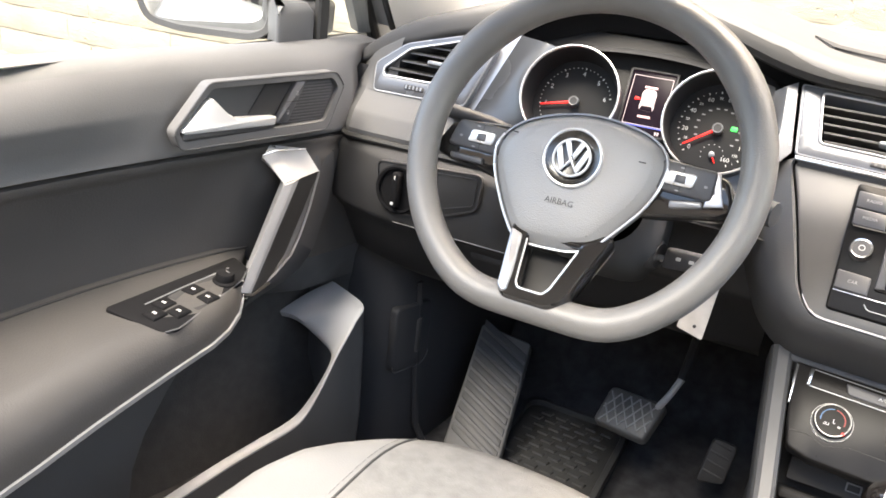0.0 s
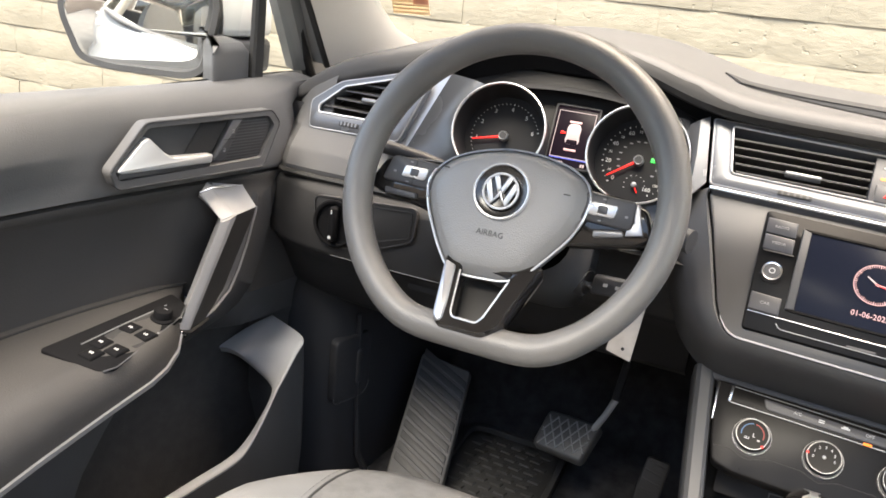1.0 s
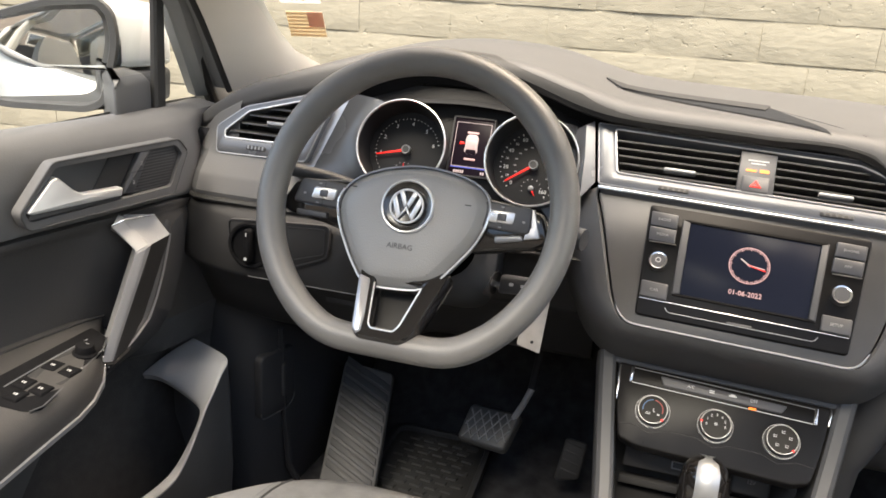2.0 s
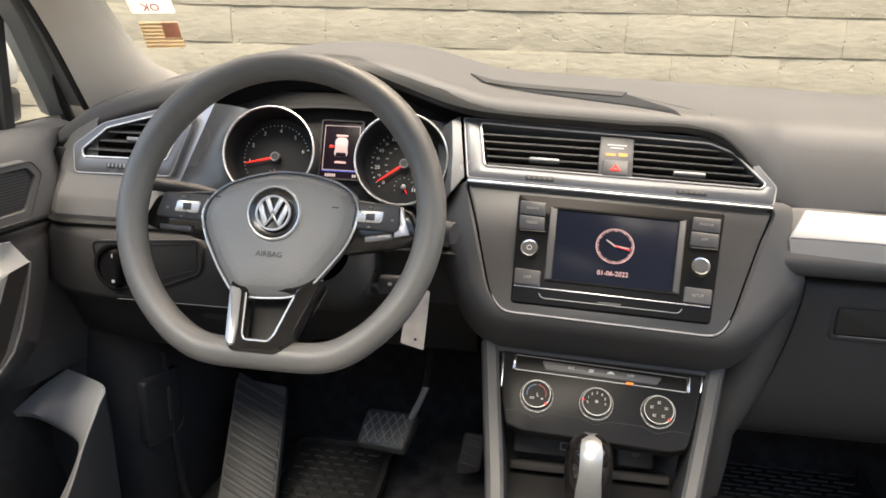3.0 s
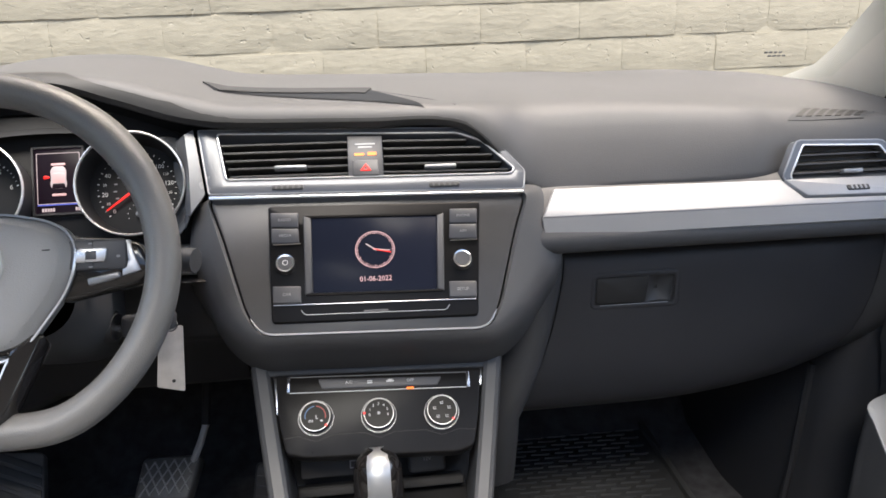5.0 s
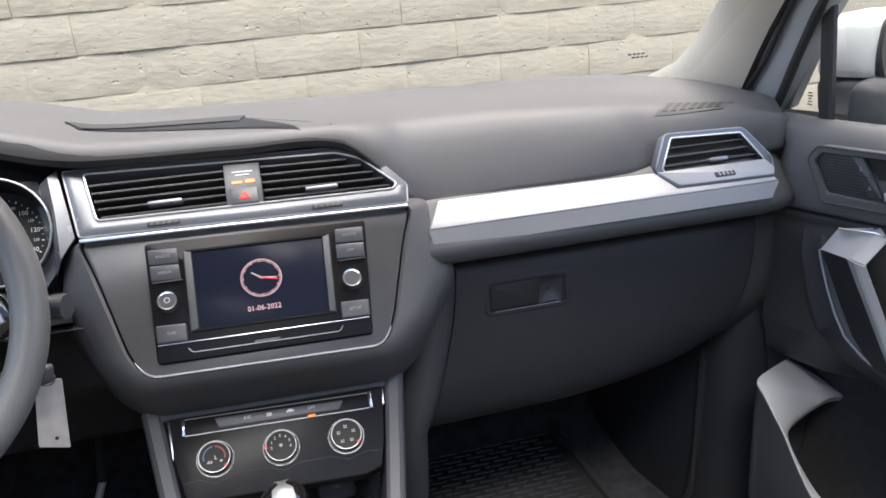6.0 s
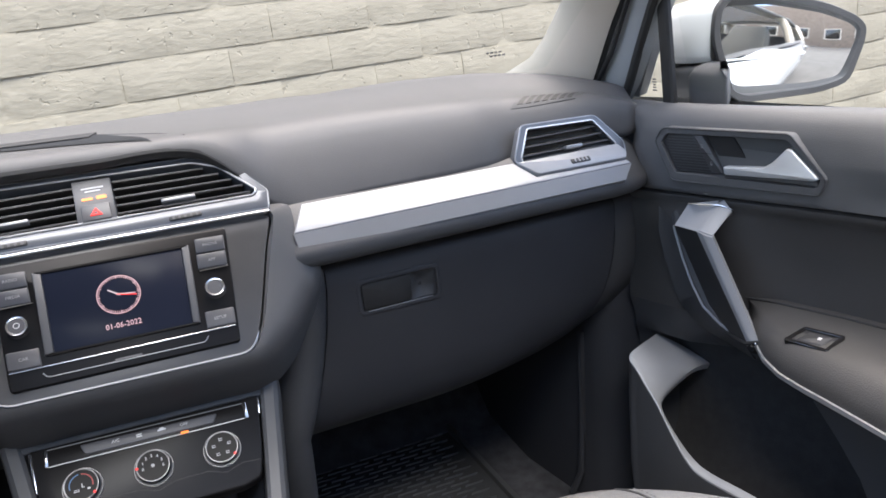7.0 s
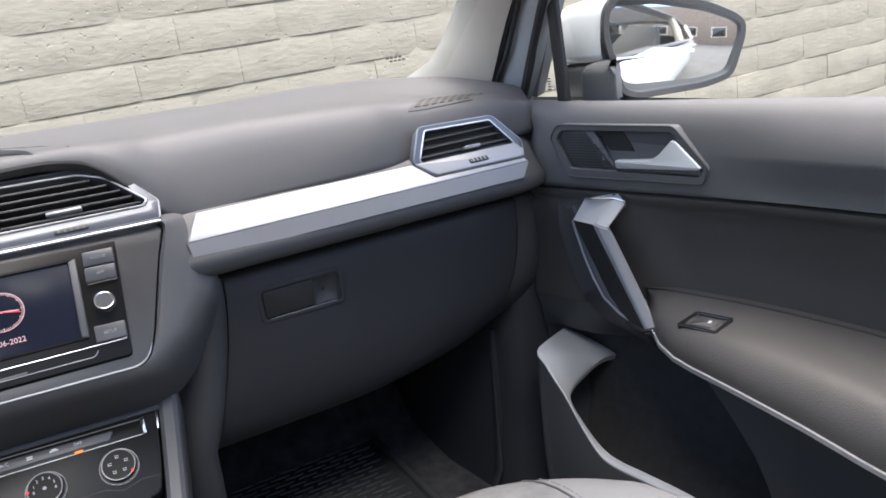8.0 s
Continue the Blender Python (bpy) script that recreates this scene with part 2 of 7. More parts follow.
def hoop(fr, outer, inner, d0, d1, b=0.001, bm=None, di=None):
    """A frame with an opening; both outlines have the same count."""
    mix = lambda f: [(p[0] + (q[0] - p[0]) * f, p[1] + (q[1] - p[1]) * f) for p, q in zip(outer, inner)]
    return loops(fr, [(outer, d0), (outer, d1 - b), (mix(0.12), d1), (mix(0.88), d1), (inner, d1 - b), (inner, d0 if di is None else di)], False, False, bm)


def grid(rows, ring=False, bm=None):
    """A skin over rows of points."""
    bm = bm or bmesh.new()
    vs = [[bm.verts.new(p) for p in row] for row in rows]
    for p, q in zip(vs, vs[1:]):
        for i in range(len(p) if ring else len(p) - 1):
            j = (i + 1) % len(p)
            bm.faces.new((p[i], p[j], q[j], q[i]))
    return bm


def tube(points, r, seg=8, ring=False, bm=None, flat=1.0):
    """A round bar along points; flat squeezes it sideways."""
    pts = [Vector(p) for p in points]
    n, rows = len(pts), []
    for i, p in enumerate(pts):
        d = (pts[(i + 1) % n] - pts[i - 1]) if ring or 0 < i < n - 1 else (pts[1] - pts[0] if i == 0 else pts[-1] - pts[-2])
        d.normalize()
        a = d.cross(Vector((0.03, 0.02, 1))).normalized()
        if a.length < 0.5:
            a = d.cross(Vector((1, 0, 0))).normalized()
        c = d.cross(a)
        rad = r[i] if isinstance(r, (list, tuple)) else r
        rows.append([p + a * rad * flat * math.cos(2 * math.pi * k / seg) + c * rad * math.sin(2 * math.pi * k / seg) for k in range(seg)])
    if ring:
        rows.append(rows[0])
    bm = grid(rows, True, bm)
    if not ring:
        bm.verts.ensure_lookup_table()
        m = len(bm.verts)
        bm.faces.new(bm.verts[m - n * seg:m - n * seg + seg])
        bm.faces.new(bm.verts[m - seg:m])
    else:
        bmesh.ops.remove_doubles(bm, verts=bm.verts, dist=1e-6)
    return bm


def lathe(fr, prof, seg=28, bm=None, cap=True):
    """A turned shape about the frame's outward axis: (radius, depth) pairs."""
    bm = bm or bmesh.new()
    rows = [[bm.verts.new(fr.at(r * math.cos(2 * math.pi * i / seg), r * math.sin(2 * math.pi * i / seg), d)) for i in range(seg)] for r, d in prof]
    for p, q in zip(rows, rows[1:]):
        for i in range(seg):
            bm.faces.new((p[i], p[(i + 1) % seg], q[(i + 1) % seg], q[i]))
    if cap:
        bm.faces.new(rows[-1])
    return bm


def smooth_curve(keys, x):
    """Catmull-Rom through rows of (x, a, b, ...)."""
    i = max(1, min(len(keys) - 1, next((j for j, k in enumerate(keys) if k[0] >= x), len(keys) - 1)))
    k1, k2 = keys[i - 1], keys[i]
    k0, k3 = keys[max(i - 2, 0)], keys[min(i + 1, len(keys) - 1)]
    t = min(max((x - k1[0]) / (k2[0] - k1[0]), 0), 1)
    out = []
    for c in range(1, len(k1)):
        m1 = (k2[c] - k0[c]) / max(k2[0] - k0[0], 1e-6) * (k2[0] - k1[0])
        m2 = (k3[c] - k1[c]) / max(k3[0] - k1[0], 1e-6) * (k2[0] - k1[0])
        h = 2 * t**3 - 3 * t**2 + 1
        out.append(k1[c] * h + (t**3 - 2 * t**2 + t) * m1 + k2[c] * (1 - h) + (t**3 - t**2) * m2)
    return out


def span(a, b, n):
    return [a + (b - a) * i / (n - 1) for i in range(n)]


def mesh_of(name, bm, material, sharp=40):
    bmesh.ops.recalc_face_normals(bm, faces=bm.faces)
    me = bpy.data.meshes.new(name)
    bm.to_mesh(me)
    bm.free()
    me.materials.append(material)
    me.polygons.foreach_set("use_smooth", [True] * len(me.polygons))
    me.set_sharp_from_angle(angle=radians(sharp))
    return me


def thing(name, place, label, category, group="", kind=""):
    ob = new(name)
    ob.location = place
    ob.empty_display_size = 0.05
    return tagged(ob, label, category, group, kind)


def under(ob, parent):
    ob.parent = parent
    up = Matrix.Identity(4)
    p = parent
    chain = []
    while p:
        chain.append(p)
        p = p.parent
    for q in reversed(chain):
        up = up @ q.matrix_parent_inverse @ q.matrix_basis
    ob.matrix_parent_inverse = up.inverted()
    return ob


def part(name, bm, material, parent, label="", sharp=40):
    """One mesh under a thing or a part."""
    ob = new(name, mesh_of(name, bm, material, sharp))
    under(ob, parent)
    return tagged(ob, label)


def solo(name, bm, material, label, category, group="", kind="", sharp=40):
    return tagged(new(name, mesh_of(name, bm, material, sharp)), label, category, group, kind)


def lettering(name, words, fr, size, material, parent, label="", d=0.0003, wide=1.0):
    """Printed words, centred on the frame's origin."""
    c = bpy.data.curves.new(name, "FONT")
    c.body, c.size, c.align_x, c.align_y, c.resolution_u, c.extrude = words, size, "CENTER", "CENTER", 2, 0.00015
    tmp = new("tmp_words", c)
    bpy.context.view_layer.update()
    me = bpy.data.meshes.new_from_object(tmp.evaluated_get(bpy.context.evaluated_depsgraph_get()))
    bpy.data.objects.remove(tmp)
    bpy.data.curves.remove(c)
    m = Matrix((fr.u * wide, fr.v, fr.n)).transposed().to_4x4()
    m.translation = fr.at(0, 0, d)
    me.transform(m)
    me.materials.clear()
    me.materials.append(material)
    me.name = name
    ob = under(new(name, me), parent)
    return tagged(ob, label)


def bars(fr, items, d, bm=None):
    """Small flat printed bars: (a, b, width, height)."""
    bm = bm or bmesh.new()
    for a, b, w, h in items:
        loops(fr, [(rrect(a, b, w, h, min(w, h) * 0.2, 1), d - 0.0003), (rrect(a, b, w, h, min(w, h) * 0.2, 1), d)], True, False, bm)
    return bm


# ---- working frames of the cabin ----
CS = leaning((0, 0.892, 0.99), 39.5, -3)      # upper centre stack
AC = leaning((0, 0.857, 0.814), 45, -3)       # climate panel
IC = leaning((-0.37, 1.01, 1.055), 25, 2)     # instruments
SW = leaning((-0.368, 0.768, 1.051), 25)      # steering wheel
ST = leaning((0.45, 0.928, 1.024), 50.5, -1)  # trim strip
VR = leaning((0.62, 0.955, 1.055), 20)
VL = leaning((-0.62, 0.955, 1.055), 20)
GB = leaning((0.45, 0.930, 0.88), 0, -1)
LS = leaning((-0.596, 0.876, 0.934), 5)

# ---- shell of the cabin ----
solo("ground", grid([[(x, y, 0) for x in (-400, -20, 0, 20, 400)] for y in (-400, -20, 0, 20, 400)]), CONCRETE, "dark grey asphalt ground of the yard", "ground", kind="structure")

floor_rows = [[(x, y, z) for x in span(-0.72, 0.72, 9)] for y, z in ((-1.6, 0.42), (0.2, 0.41), (1.22, 0.405), (1.36, 0.44), (1.5, 0.62), (1.52, 0.95), (1.59, 1.04), (1.592, 1.068))]
solo("floor", grid(floor_rows), CARPET, "black carpeted floor and toe board of the car", "carpet", kind="structure")

roof_rows = [[(x, y, 1.50 + 0.05 * (1 - (x / 0.66) ** 2) - 0.10 * max(0, (y - 0.3)) ) for x in span(-0.66, 0.66, 13)] for y in span(0.78, -1.65, 13)]


def roof_skin(bm):
    """Cuts an added opening, out of view, to let more daylight into the cabin."""
    gone = [f for f in bm.faces if abs(f.calc_center_median().x) < 0.52 and -1.25 < f.calc_center_median().y < 0.30]
    bmesh.ops.delete(bm, geom=gone, context="FACES")
    return bm


roof_bm = roof_skin(grid(roof_rows))
solo("ceiling", roof_bm, HEADLINER, "pale grey cloth headliner of the car roof", "headliner", kind="structure")
solo("roof_skin", roof_skin(grid([[(x * 1.03, y, z + 0.05) for x, y, z in row] for row in roof_rows])), WHITE, "white painted steel roof of the car", "car roof", kind="structure")

# unseen glass roof, added so that more skylight reaches the interior
sunroof = solo("window_2", grid([[(x, y, 1.552 - 0.06 * (x / 0.66) ** 2) for x in span(-0.56, 0.56, 5)] for y in span(0.40, -1.30, 5)]), SMOKED, "tinted glass sunroof, added out of view to let in daylight", "sunroof", kind="structure")
sunroof.visible_shadow = False

for sx in (-1, 1):
    vis = thing("sun_visor", (sx * 0.33, 0.74, 1.44), "pale grey cloth sun visor folded up under the headliner", "sun visor", "sun visors")
    part("board", slab(Fr((sx * 0.33, 0.73, 1.432), (1, 0, 0), (0, 0.94, -0.34), (0, -0.34, -0.94)), rrect(0, 0, 0.56, 0.26, 0.04), -0.008, 0.008, 0.006), HEADLINER, vis)
    part("hinge", tube([(sx * 0.60, 0.62, 1.478), (sx * 0.60, 0.64, 1.462), (sx * 0.56, 0.65, 1.458)], 0.005, 6), HARD, vis)

rear = thing("rear_wall", (0, -1.6, 0.4), "dark trimmed tailgate closing the car's rear", "tailgate", kind="structure")
part("panel", loops(Fr((0, -1.62, 0), (1, 0, 0), (0, 0, 1)), [(rrect(0, 0.75, 1.6, 0.75, 0.05), 0), (rrect(0, 0.75, 1.6, 0.75, 0.05), 0.04)], True, True), HARD, rear)

for sg, side in ((1, "east"), (-1, "west")):
    bs = thing("body_side", (sg * 0.9, -0.2, 0.3), "white painted lower body side of the car", "car body", "body sides", "structure")
    prof = ((0.82, 0.28), (0.93, 0.36), (0.955, 0.60), (0.965, 0.78), (0.957, 0.86), (0.945, 0.95), (0.915, 1.04), (0.876, 1.075), (0.855, 1.085))
    part("skin", grid([[(sg * (x - (0.10 * ((y - 0.6) / 0.9) ** 2 if y > 0.6 else 0) - (0.09 * ((-1.2 - y) / 0.9) ** 2 if y < -1.2 else 0)), y, z) for x, z in prof] for y in span(1.5, -2.0, 15)]), WHITE, bs)
    rp = part("rear_pane", grid([[(sg * x, y, z) for y in span(-0.38, -1.40, 4)] for x, z in ((0.85, 1.085), (0.76, 1.30), (0.69, 1.46))]), PRIVACY, bs, "dark tinted rear side window")
    rp.visible_shadow = False
    part("belt_moulding", tube([(sg * 0.871, y, 1.071) for y in span(-0.42, -1.45, 8)], 0.005, 6), BLACK, bs, "black belt moulding")
    for yh in (-0.16, -1.10):
        part("door_handle", tube([(sg * (0.946 + 0.030 * k), y, 0.93) for y, k in ((yh + 0.11, 0.1), (yh + 0.09, 0.8), (yh + 0.03, 1.0), (yh - 0.05, 1.0), (yh - 0.08, 0.8), (yh - 0.10, 0.1))], 0.013, 8), WHITE, bs, "white outside door handle")
        part("door_gap", tube([(sg * x, yh - 0.16, z) for x, z in ((0.947, 0.94), (0.957, 0.86), (0.964, 0.78), (0.955, 0.60), (0.93, 0.38))], 0.004, 5), BLACK, bs)
    part("rear_side_panel", grid([[(sg * x, y, z) for x, z in ((0.86, 1.09), (0.80, 1.08), (0.79, 0.8), (0.79, 0.38))] for y in span(-0.45, -1.62, 5)]), HARD, bs)
    # pillars behind the driver and roof rail over the door openings
    part("centre_pillar", tube([(sg * 0.80, -0.30, 1.06), (sg * 0.74, -0.34, 1.30), (sg * 0.66, -0.36, 1.50)], 0.05, 8), PILLAR, bs)
    part("rear_pillar", tube([(sg * 0.80, -1.45, 1.06), (sg * 0.72, -1.5, 1.30), (sg * 0.64, -1.55, 1.50)], 0.10, 8), PILLAR, bs)
    rail = [(0.785, 1.075, 1.10), (0.770, 0.985, 1.235), (0.735, 0.86, 1.345), (0.70, 0.70, 1.425), (0.675, 0.45, 1.49), (0.665, 0.0, 1.515), (0.665, -0.8, 1.51), (0.66, -1.6, 1.47)]
    part("roof_rail", tube([(sg * (x + 0.034), y, z) for x, y, z in rail], 0.024, 8), DARKSAT, bs)

# windscreen pillars in pale trim
for sg in (1, -1):
    a_edge = [(0, 0.648, 1.196, 1.140), (0.05, 0.668, 1.160, 1.156), (0.12, 0.681, 1.128, 1.182), (0.3, 0.690, 1.064, 1.25), (0.65, 0.66, 0.87, 1.39), (1, 0.62, 0.62, 1.50)]
    b_edge = [(0, 0.752, 1.100, 1.102), (0.3, 0.752, 1.006, 1.24), (0.65, 0.722, 0.83, 1.375), (1, 0.67, 0.58, 1.49)]
    rows = []
    for t in span(0, 1, 14):
        a, b = Vector(smooth_curve(a_edge, t)), Vector(smooth_curve(b_edge, t))
        if sg < 0:
            a.y, b.y = a.y - 0.042, b.y - 0.048
        row = []
        for f in (-0.10, 0.0, 0.06, 0.2, 0.5, 0.8, 1.0, 1.06):
            p = a.lerp(b, f) + Vector((-0.009, -0.005, 0.0)) * (math.sin(math.pi * min(max(f, 0), 1)) ** 0.9 if 0 < f < 1 else 0)
            if f < 0 or f > 1:
                p = a.lerp(b, 0 if f < 0 else 1) + (Vector((0.032, 0.030, 0.0)) if f < 0 else Vector((0.004, 0.018, 0.0)))
            row.append((sg * p.x, p.y, p.z))
        rows.append(row)
    pil = thing("windscreen_pillar", (sg * 0.70, 1.1, 1.12), "pale grey windscreen pillar trim above the dashboard", "pillar trim", "windscreen pillars", "structure")
    part("trim", grid(rows), PILLAR, pil, sharp=60)
    part("body_seal", tube([(r[-2][0] + sg * 0.007, r[-2][1] + 0.003, r[-2][2]) for r in rows], 0.005, 8), SEAL, pil, "black rubber seal")
    part("seal_web", grid([[(r[-2][0] + sg * 0.004, r[-2][1] + 0.012, r[-2][2]), (r[-2][0] + sg * 0.080, r[-2][1] + 0.030, r[-2][2])] for r in rows]), DARKSAT, pil)

# windscreen with its black edge
def screen_pt(f, g):
    """A point of the windscreen: f across from -1 to 1, g up from 0 to 1."""
    half = 0.70 - 0.07 * g
    y = 1.40 - 0.20 * abs(f) ** 4 - (0.72 - 0.10 * abs(f) ** 3) * g
    return Vector((f * half, y, 1.10 + 0.42 * g - 0.05 * g * g + 0.02 * (1 - f * f)))


pane = solo("window_1", grid([[screen_pt(f, g) for f in span(-1, 1, 15)] for g in span(0, 1, 8)]), CLEAR, "clear laminated windscreen", "windscreen", kind="structure")
pane.visible_shadow = False

# ---- dashboard ----
dash = thing("dashboard", (0, 1.0, 0.75), "dark grey soft-touch dashboard with silver trim and air vents", "dashboard")
LIPS = [(-0.765, 0.985, 1.064, 1.078), (-0.735, 0.972, 1.078, 1.098), (-0.69, 0.972, 1.100, 1.126), (-0.62, 0.982, 1.124, 1.152), (-0.56, 0.997, 1.140, 1.172),
        (-0.50, 1.012, 1.168, 1.186), (-0.43, 1.024, 1.184, 1.194), (-0.36, 1.024, 1.185, 1.194), (-0.29, 1.016, 1.165, 1.187), (-0.22, 1.000, 1.145, 1.170),
        (-0.165, 0.992, 1.137, 1.158), (0.0, 0.985, 1.1325, 1.152), (0.115, 0.977, 1.128, 1.150), (0.165, 0.962, 1.088, 1.149), (0.200, 0.958, 1.048, 1.148), (0.32, 0.957, 1.047, 1.147),
        (0.49, 0.957, 1.047, 1.137), (0.545, 0.972, 1.047, 1.131), (0.64, 0.972, 1.047, 1.121), (0.69, 0.970, 1.050, 1.114), (0.735, 0.962, 1.056, 1.100), (0.765, 0.985, 1.062, 1.088)]


def screen_foot(x):
    return 1.39 - 0.21 * (min(abs(x), 0.75) / 0.69) ** 4


def tight(x):
    """How sharply the pad turns down at its lip."""
    return 0.4 + 0.6 * min(1.0, max(0.0, (x - 0.11) / 0.09))


PADF = ((0, 0), (0.006, 0.12), (0.02, 0.34), (0.042, 0.58), (0.075, 0.77), (0.12, 0.88), (0.18, 0.94), (0.27, 0.975), (0.42, 0.995), (0.6, 1), (2, 1))
PADG = ((0, 0), (0.006, 0.04), (0.02, 0.135), (0.06, 0.385), (0.10, 0.63), (0.13, 0.78), (0.16, 0.865), (0.2, 0.915), (0.28, 0.955), (0.42, 0.99), (0.6, 1), (2, 1))


def pad_g(x, f):
    """Height share of the pad at depth share f: softer on the passenger's side."""
    k = min(1.0, max(0.0, (x - 0.13) / 0.10)) * float(np.interp(x, [0.36, 0.44, 0.56, 0.67, 0.73], [1.0, 0.80, 0.30, 0.22, 0.0]))
    lo, hi = (float(np.interp(f, [p[0] for p in t], [p[1] for p in t])) for t in (PADF, PADG))
    return lo + (hi - lo) * k


def pad_rise(x, f):
    """The pad's far end climbs towards the windscreen's outer corner."""
    g = min(1.0, max(0.0, (f - 0.30) / 0.6))
    return 0.024 * g * g * (3 - 2 * g) * min(1.0, max(0.0, (x - 0.36) / 0.24))


def pad_row(x):
    yl, zl, zc = smooth_curve(LIPS, x)
    yw = screen_foot(x)
    r = pad_rise(x, 1)
    row = [Vector((x, 1.586, 1.0)), Vector((x, 1.58, zc - 0.07)), Vector((x, yw + 0.03, zc - 0.03 + r)), Vector((x, yw, zc - 0.012 + r))]
    k = tight(x)
    for f in (1, 0.8, 0.6, 0.42, 0.32, 0.25, 0.20, 0.165, 0.135, 0.105, 0.075, 0.042, 0.02, 0.006, 0):
        row.append(Vector((x, yl + (yw - 0.06 - yl) * (f * k if f < 0.3 else f), zl + (zc - zl) * pad_g(x, f) + pad_rise(x, f))))
    row += [Vector((x, yl + 0.002, zl - 0.005)), Vector((x, yl + 0.012, zl - 0.009)), Vector((x, yl + 0.035, zl - 0.011))]
    return row


top_pad = part("top_pad", grid([pad_row(x) for x in span(-0.778, 0.765, 120)]), PAD, dash, sharp=60)
# how far the black of the shadow gap climbs the pad's nose
LIPH = [(-0.575, 0.004), (-0.50, 0.007), (-0.36, 0.010), (-0.28, 0.013), (-0.225, 0.015), (-0.19, 0.009), (-0.15, 0.005), (0.0, 0.0045), (0.13, 0.004), (0.19, 0.003)]


def lip_row(x):
    """The black under-edge of the pad: up its nose by a varying height, which paints the shadow gap, and back beneath
    it.
    """
    yl, zl, zc = smooth_curve(LIPS, x)
    h, k = np.interp(x, [p[0] for p in LIPH], [p[1] for p in LIPH]), tight(x)
    fs = [f for f in span(0, 0.25, 60) if (zc - zl) * pad_g(x, f) <= h] or [0.0]
    up = [Vector((x, yl + (screen_foot(x) - 0.06 - yl) * f * k - 0.0016, zl + (zc - zl) * pad_g(x, f) + 0.0004)) for f in span(fs[-1], 0, 5)]
    up.insert(0, up[0] + Vector((0, 0.003, 0)))
    return up + [Vector((x, yl + 0.002, zl - 0.007)), Vector((x, yl + 0.016, zl - 0.011)), Vector((x, yl + 0.040, zl - 0.013))]


part("hood_lip", grid([lip_row(x) for x in span(-0.575, 0.19, 90)]), SEAL, top_pad, "black lip and painted shadow gap over the gauges and the vent")

def on_pad(x, y, h=0.0):
    """A point on the top pad, h above it."""
    yl, zl, zc = smooth_curve(LIPS, x)
    f = (y - yl) / (screen_foot(x) - 0.06 - yl)
    f = f / tight(x) if f < 0.3 * tight(x) else max(f, 0.3)
    return Vector((x, y, zl + (zc - zl) * pad_g(x, f) + pad_rise(x, f) + h))


def pad_patch(p, q, r, s, h, n=8):
    """A four-cornered patch that hugs the pad."""
    rows = []
    for t in span(0, 1, n):
        l, m = Vector(p).lerp(Vector(q), t), Vector(s).lerp(Vector(r), t)
        rows.append([on_pad(*l.lerp(m, k), h) for k in span(0, 1, n)])
    rows.insert(0, [v - Vector((0, 0, 0.004)) for v in rows[0]])
    rows.append([v - Vector((0, 0, 0.004)) for v in rows[-1]])
    return grid(rows)


# shallow tray sunk into the top, with a dark step along its far side
part("tray", pad_patch((-0.200, 1.135), (0.014, 1.125), (0.073, 0.990), (-0.185, 1.100), 0.0012, 14), TRAYGREY, top_pad, "dark triangular tray in the dash top")
part("tray_step", pad_patch((-0.206, 1.143), (0.017, 1.134), (0.007, 1.086), (-0.180, 1.100), 0.0026), VOID, top_pad, "dark step along the far side of the tray")
part("seam", tube([on_pad(x, y, 0.0) for x, y in ((0.020, 1.118), (0.050, 1.08), (0.085, 1.03), (0.112, 0.995))], 0.0006, 5), BLACK, top_pad)

# demister slots at the outer end
DM = lambda a, b: (0.552 + 0.106 * a + 0.030 * b, 0.9990 - 0.003 * a + 0.022 * b)
dv = part("demister_vent", pad_patch(DM(0, 0), DM(0, 1), DM(1, 1), DM(1, 0), 0.0010), HARD, dash, "demister outlet with slanted slots")
for i in range(7):
    a = 0.07 + 0.128 * i
    part("slot", pad_patch(DM(a, 0.18), DM(a, 0.84), DM(a + 0.082, 0.84), DM(a + 0.082, 0.18), 0.0018, 4), SEAL, dv)

# rounded beam that carries the silver strip, and its twin by the driver
BEAM = ((0.972, 1.050), (0.958, 1.047), (0.952, 1.043), (0.9065, 1.0000), (0.9030, 0.9930), (0.9030, 0.986), (0.907, 0.979), (0.918, 0.974), (0.945, 0.970), (0.97, 0.968))
DBEAM = ((0.975, 1.046), (0.950, 1.040), (0.943, 1.032), (0.921, 1.010), (0.918, 1.005), (0.909, 0.986), (0.910, 0.980), (0.917, 0.9765), (0.945, 0.975), (0.97, 0.975))
for name, xs in (("passenger_beam", span(0.185, 0.742, 24)), ("driver_beam", span(-0.754, -0.20, 24))):
    rows = []
    for x in xs:
        e = max(0.0, (x - 0.66) / 0.085) ** 2 * 0.035 + max(0.0, (-0.720 - x) / 0.034) ** 2 * 0.022
        top = 2.0 if x > 0 else 1.050 - 0.054 * min(1.0, max(0.0, (x + 0.615) / 0.02))
        rows.append([(x, y + e, min(z, top - 0.15 * max(0.0, 0.93 - y) if top < 1.0 else z)) for y, z in (BEAM if x > 0 else DBEAM)])
    # same soft plastic on both; the driver's side is coloured paler for its light
    part(name, grid(rows), PAD if name == "passenger_beam" else DOOR, dash, sharp=20 if x < 0 else 60)

cap = []
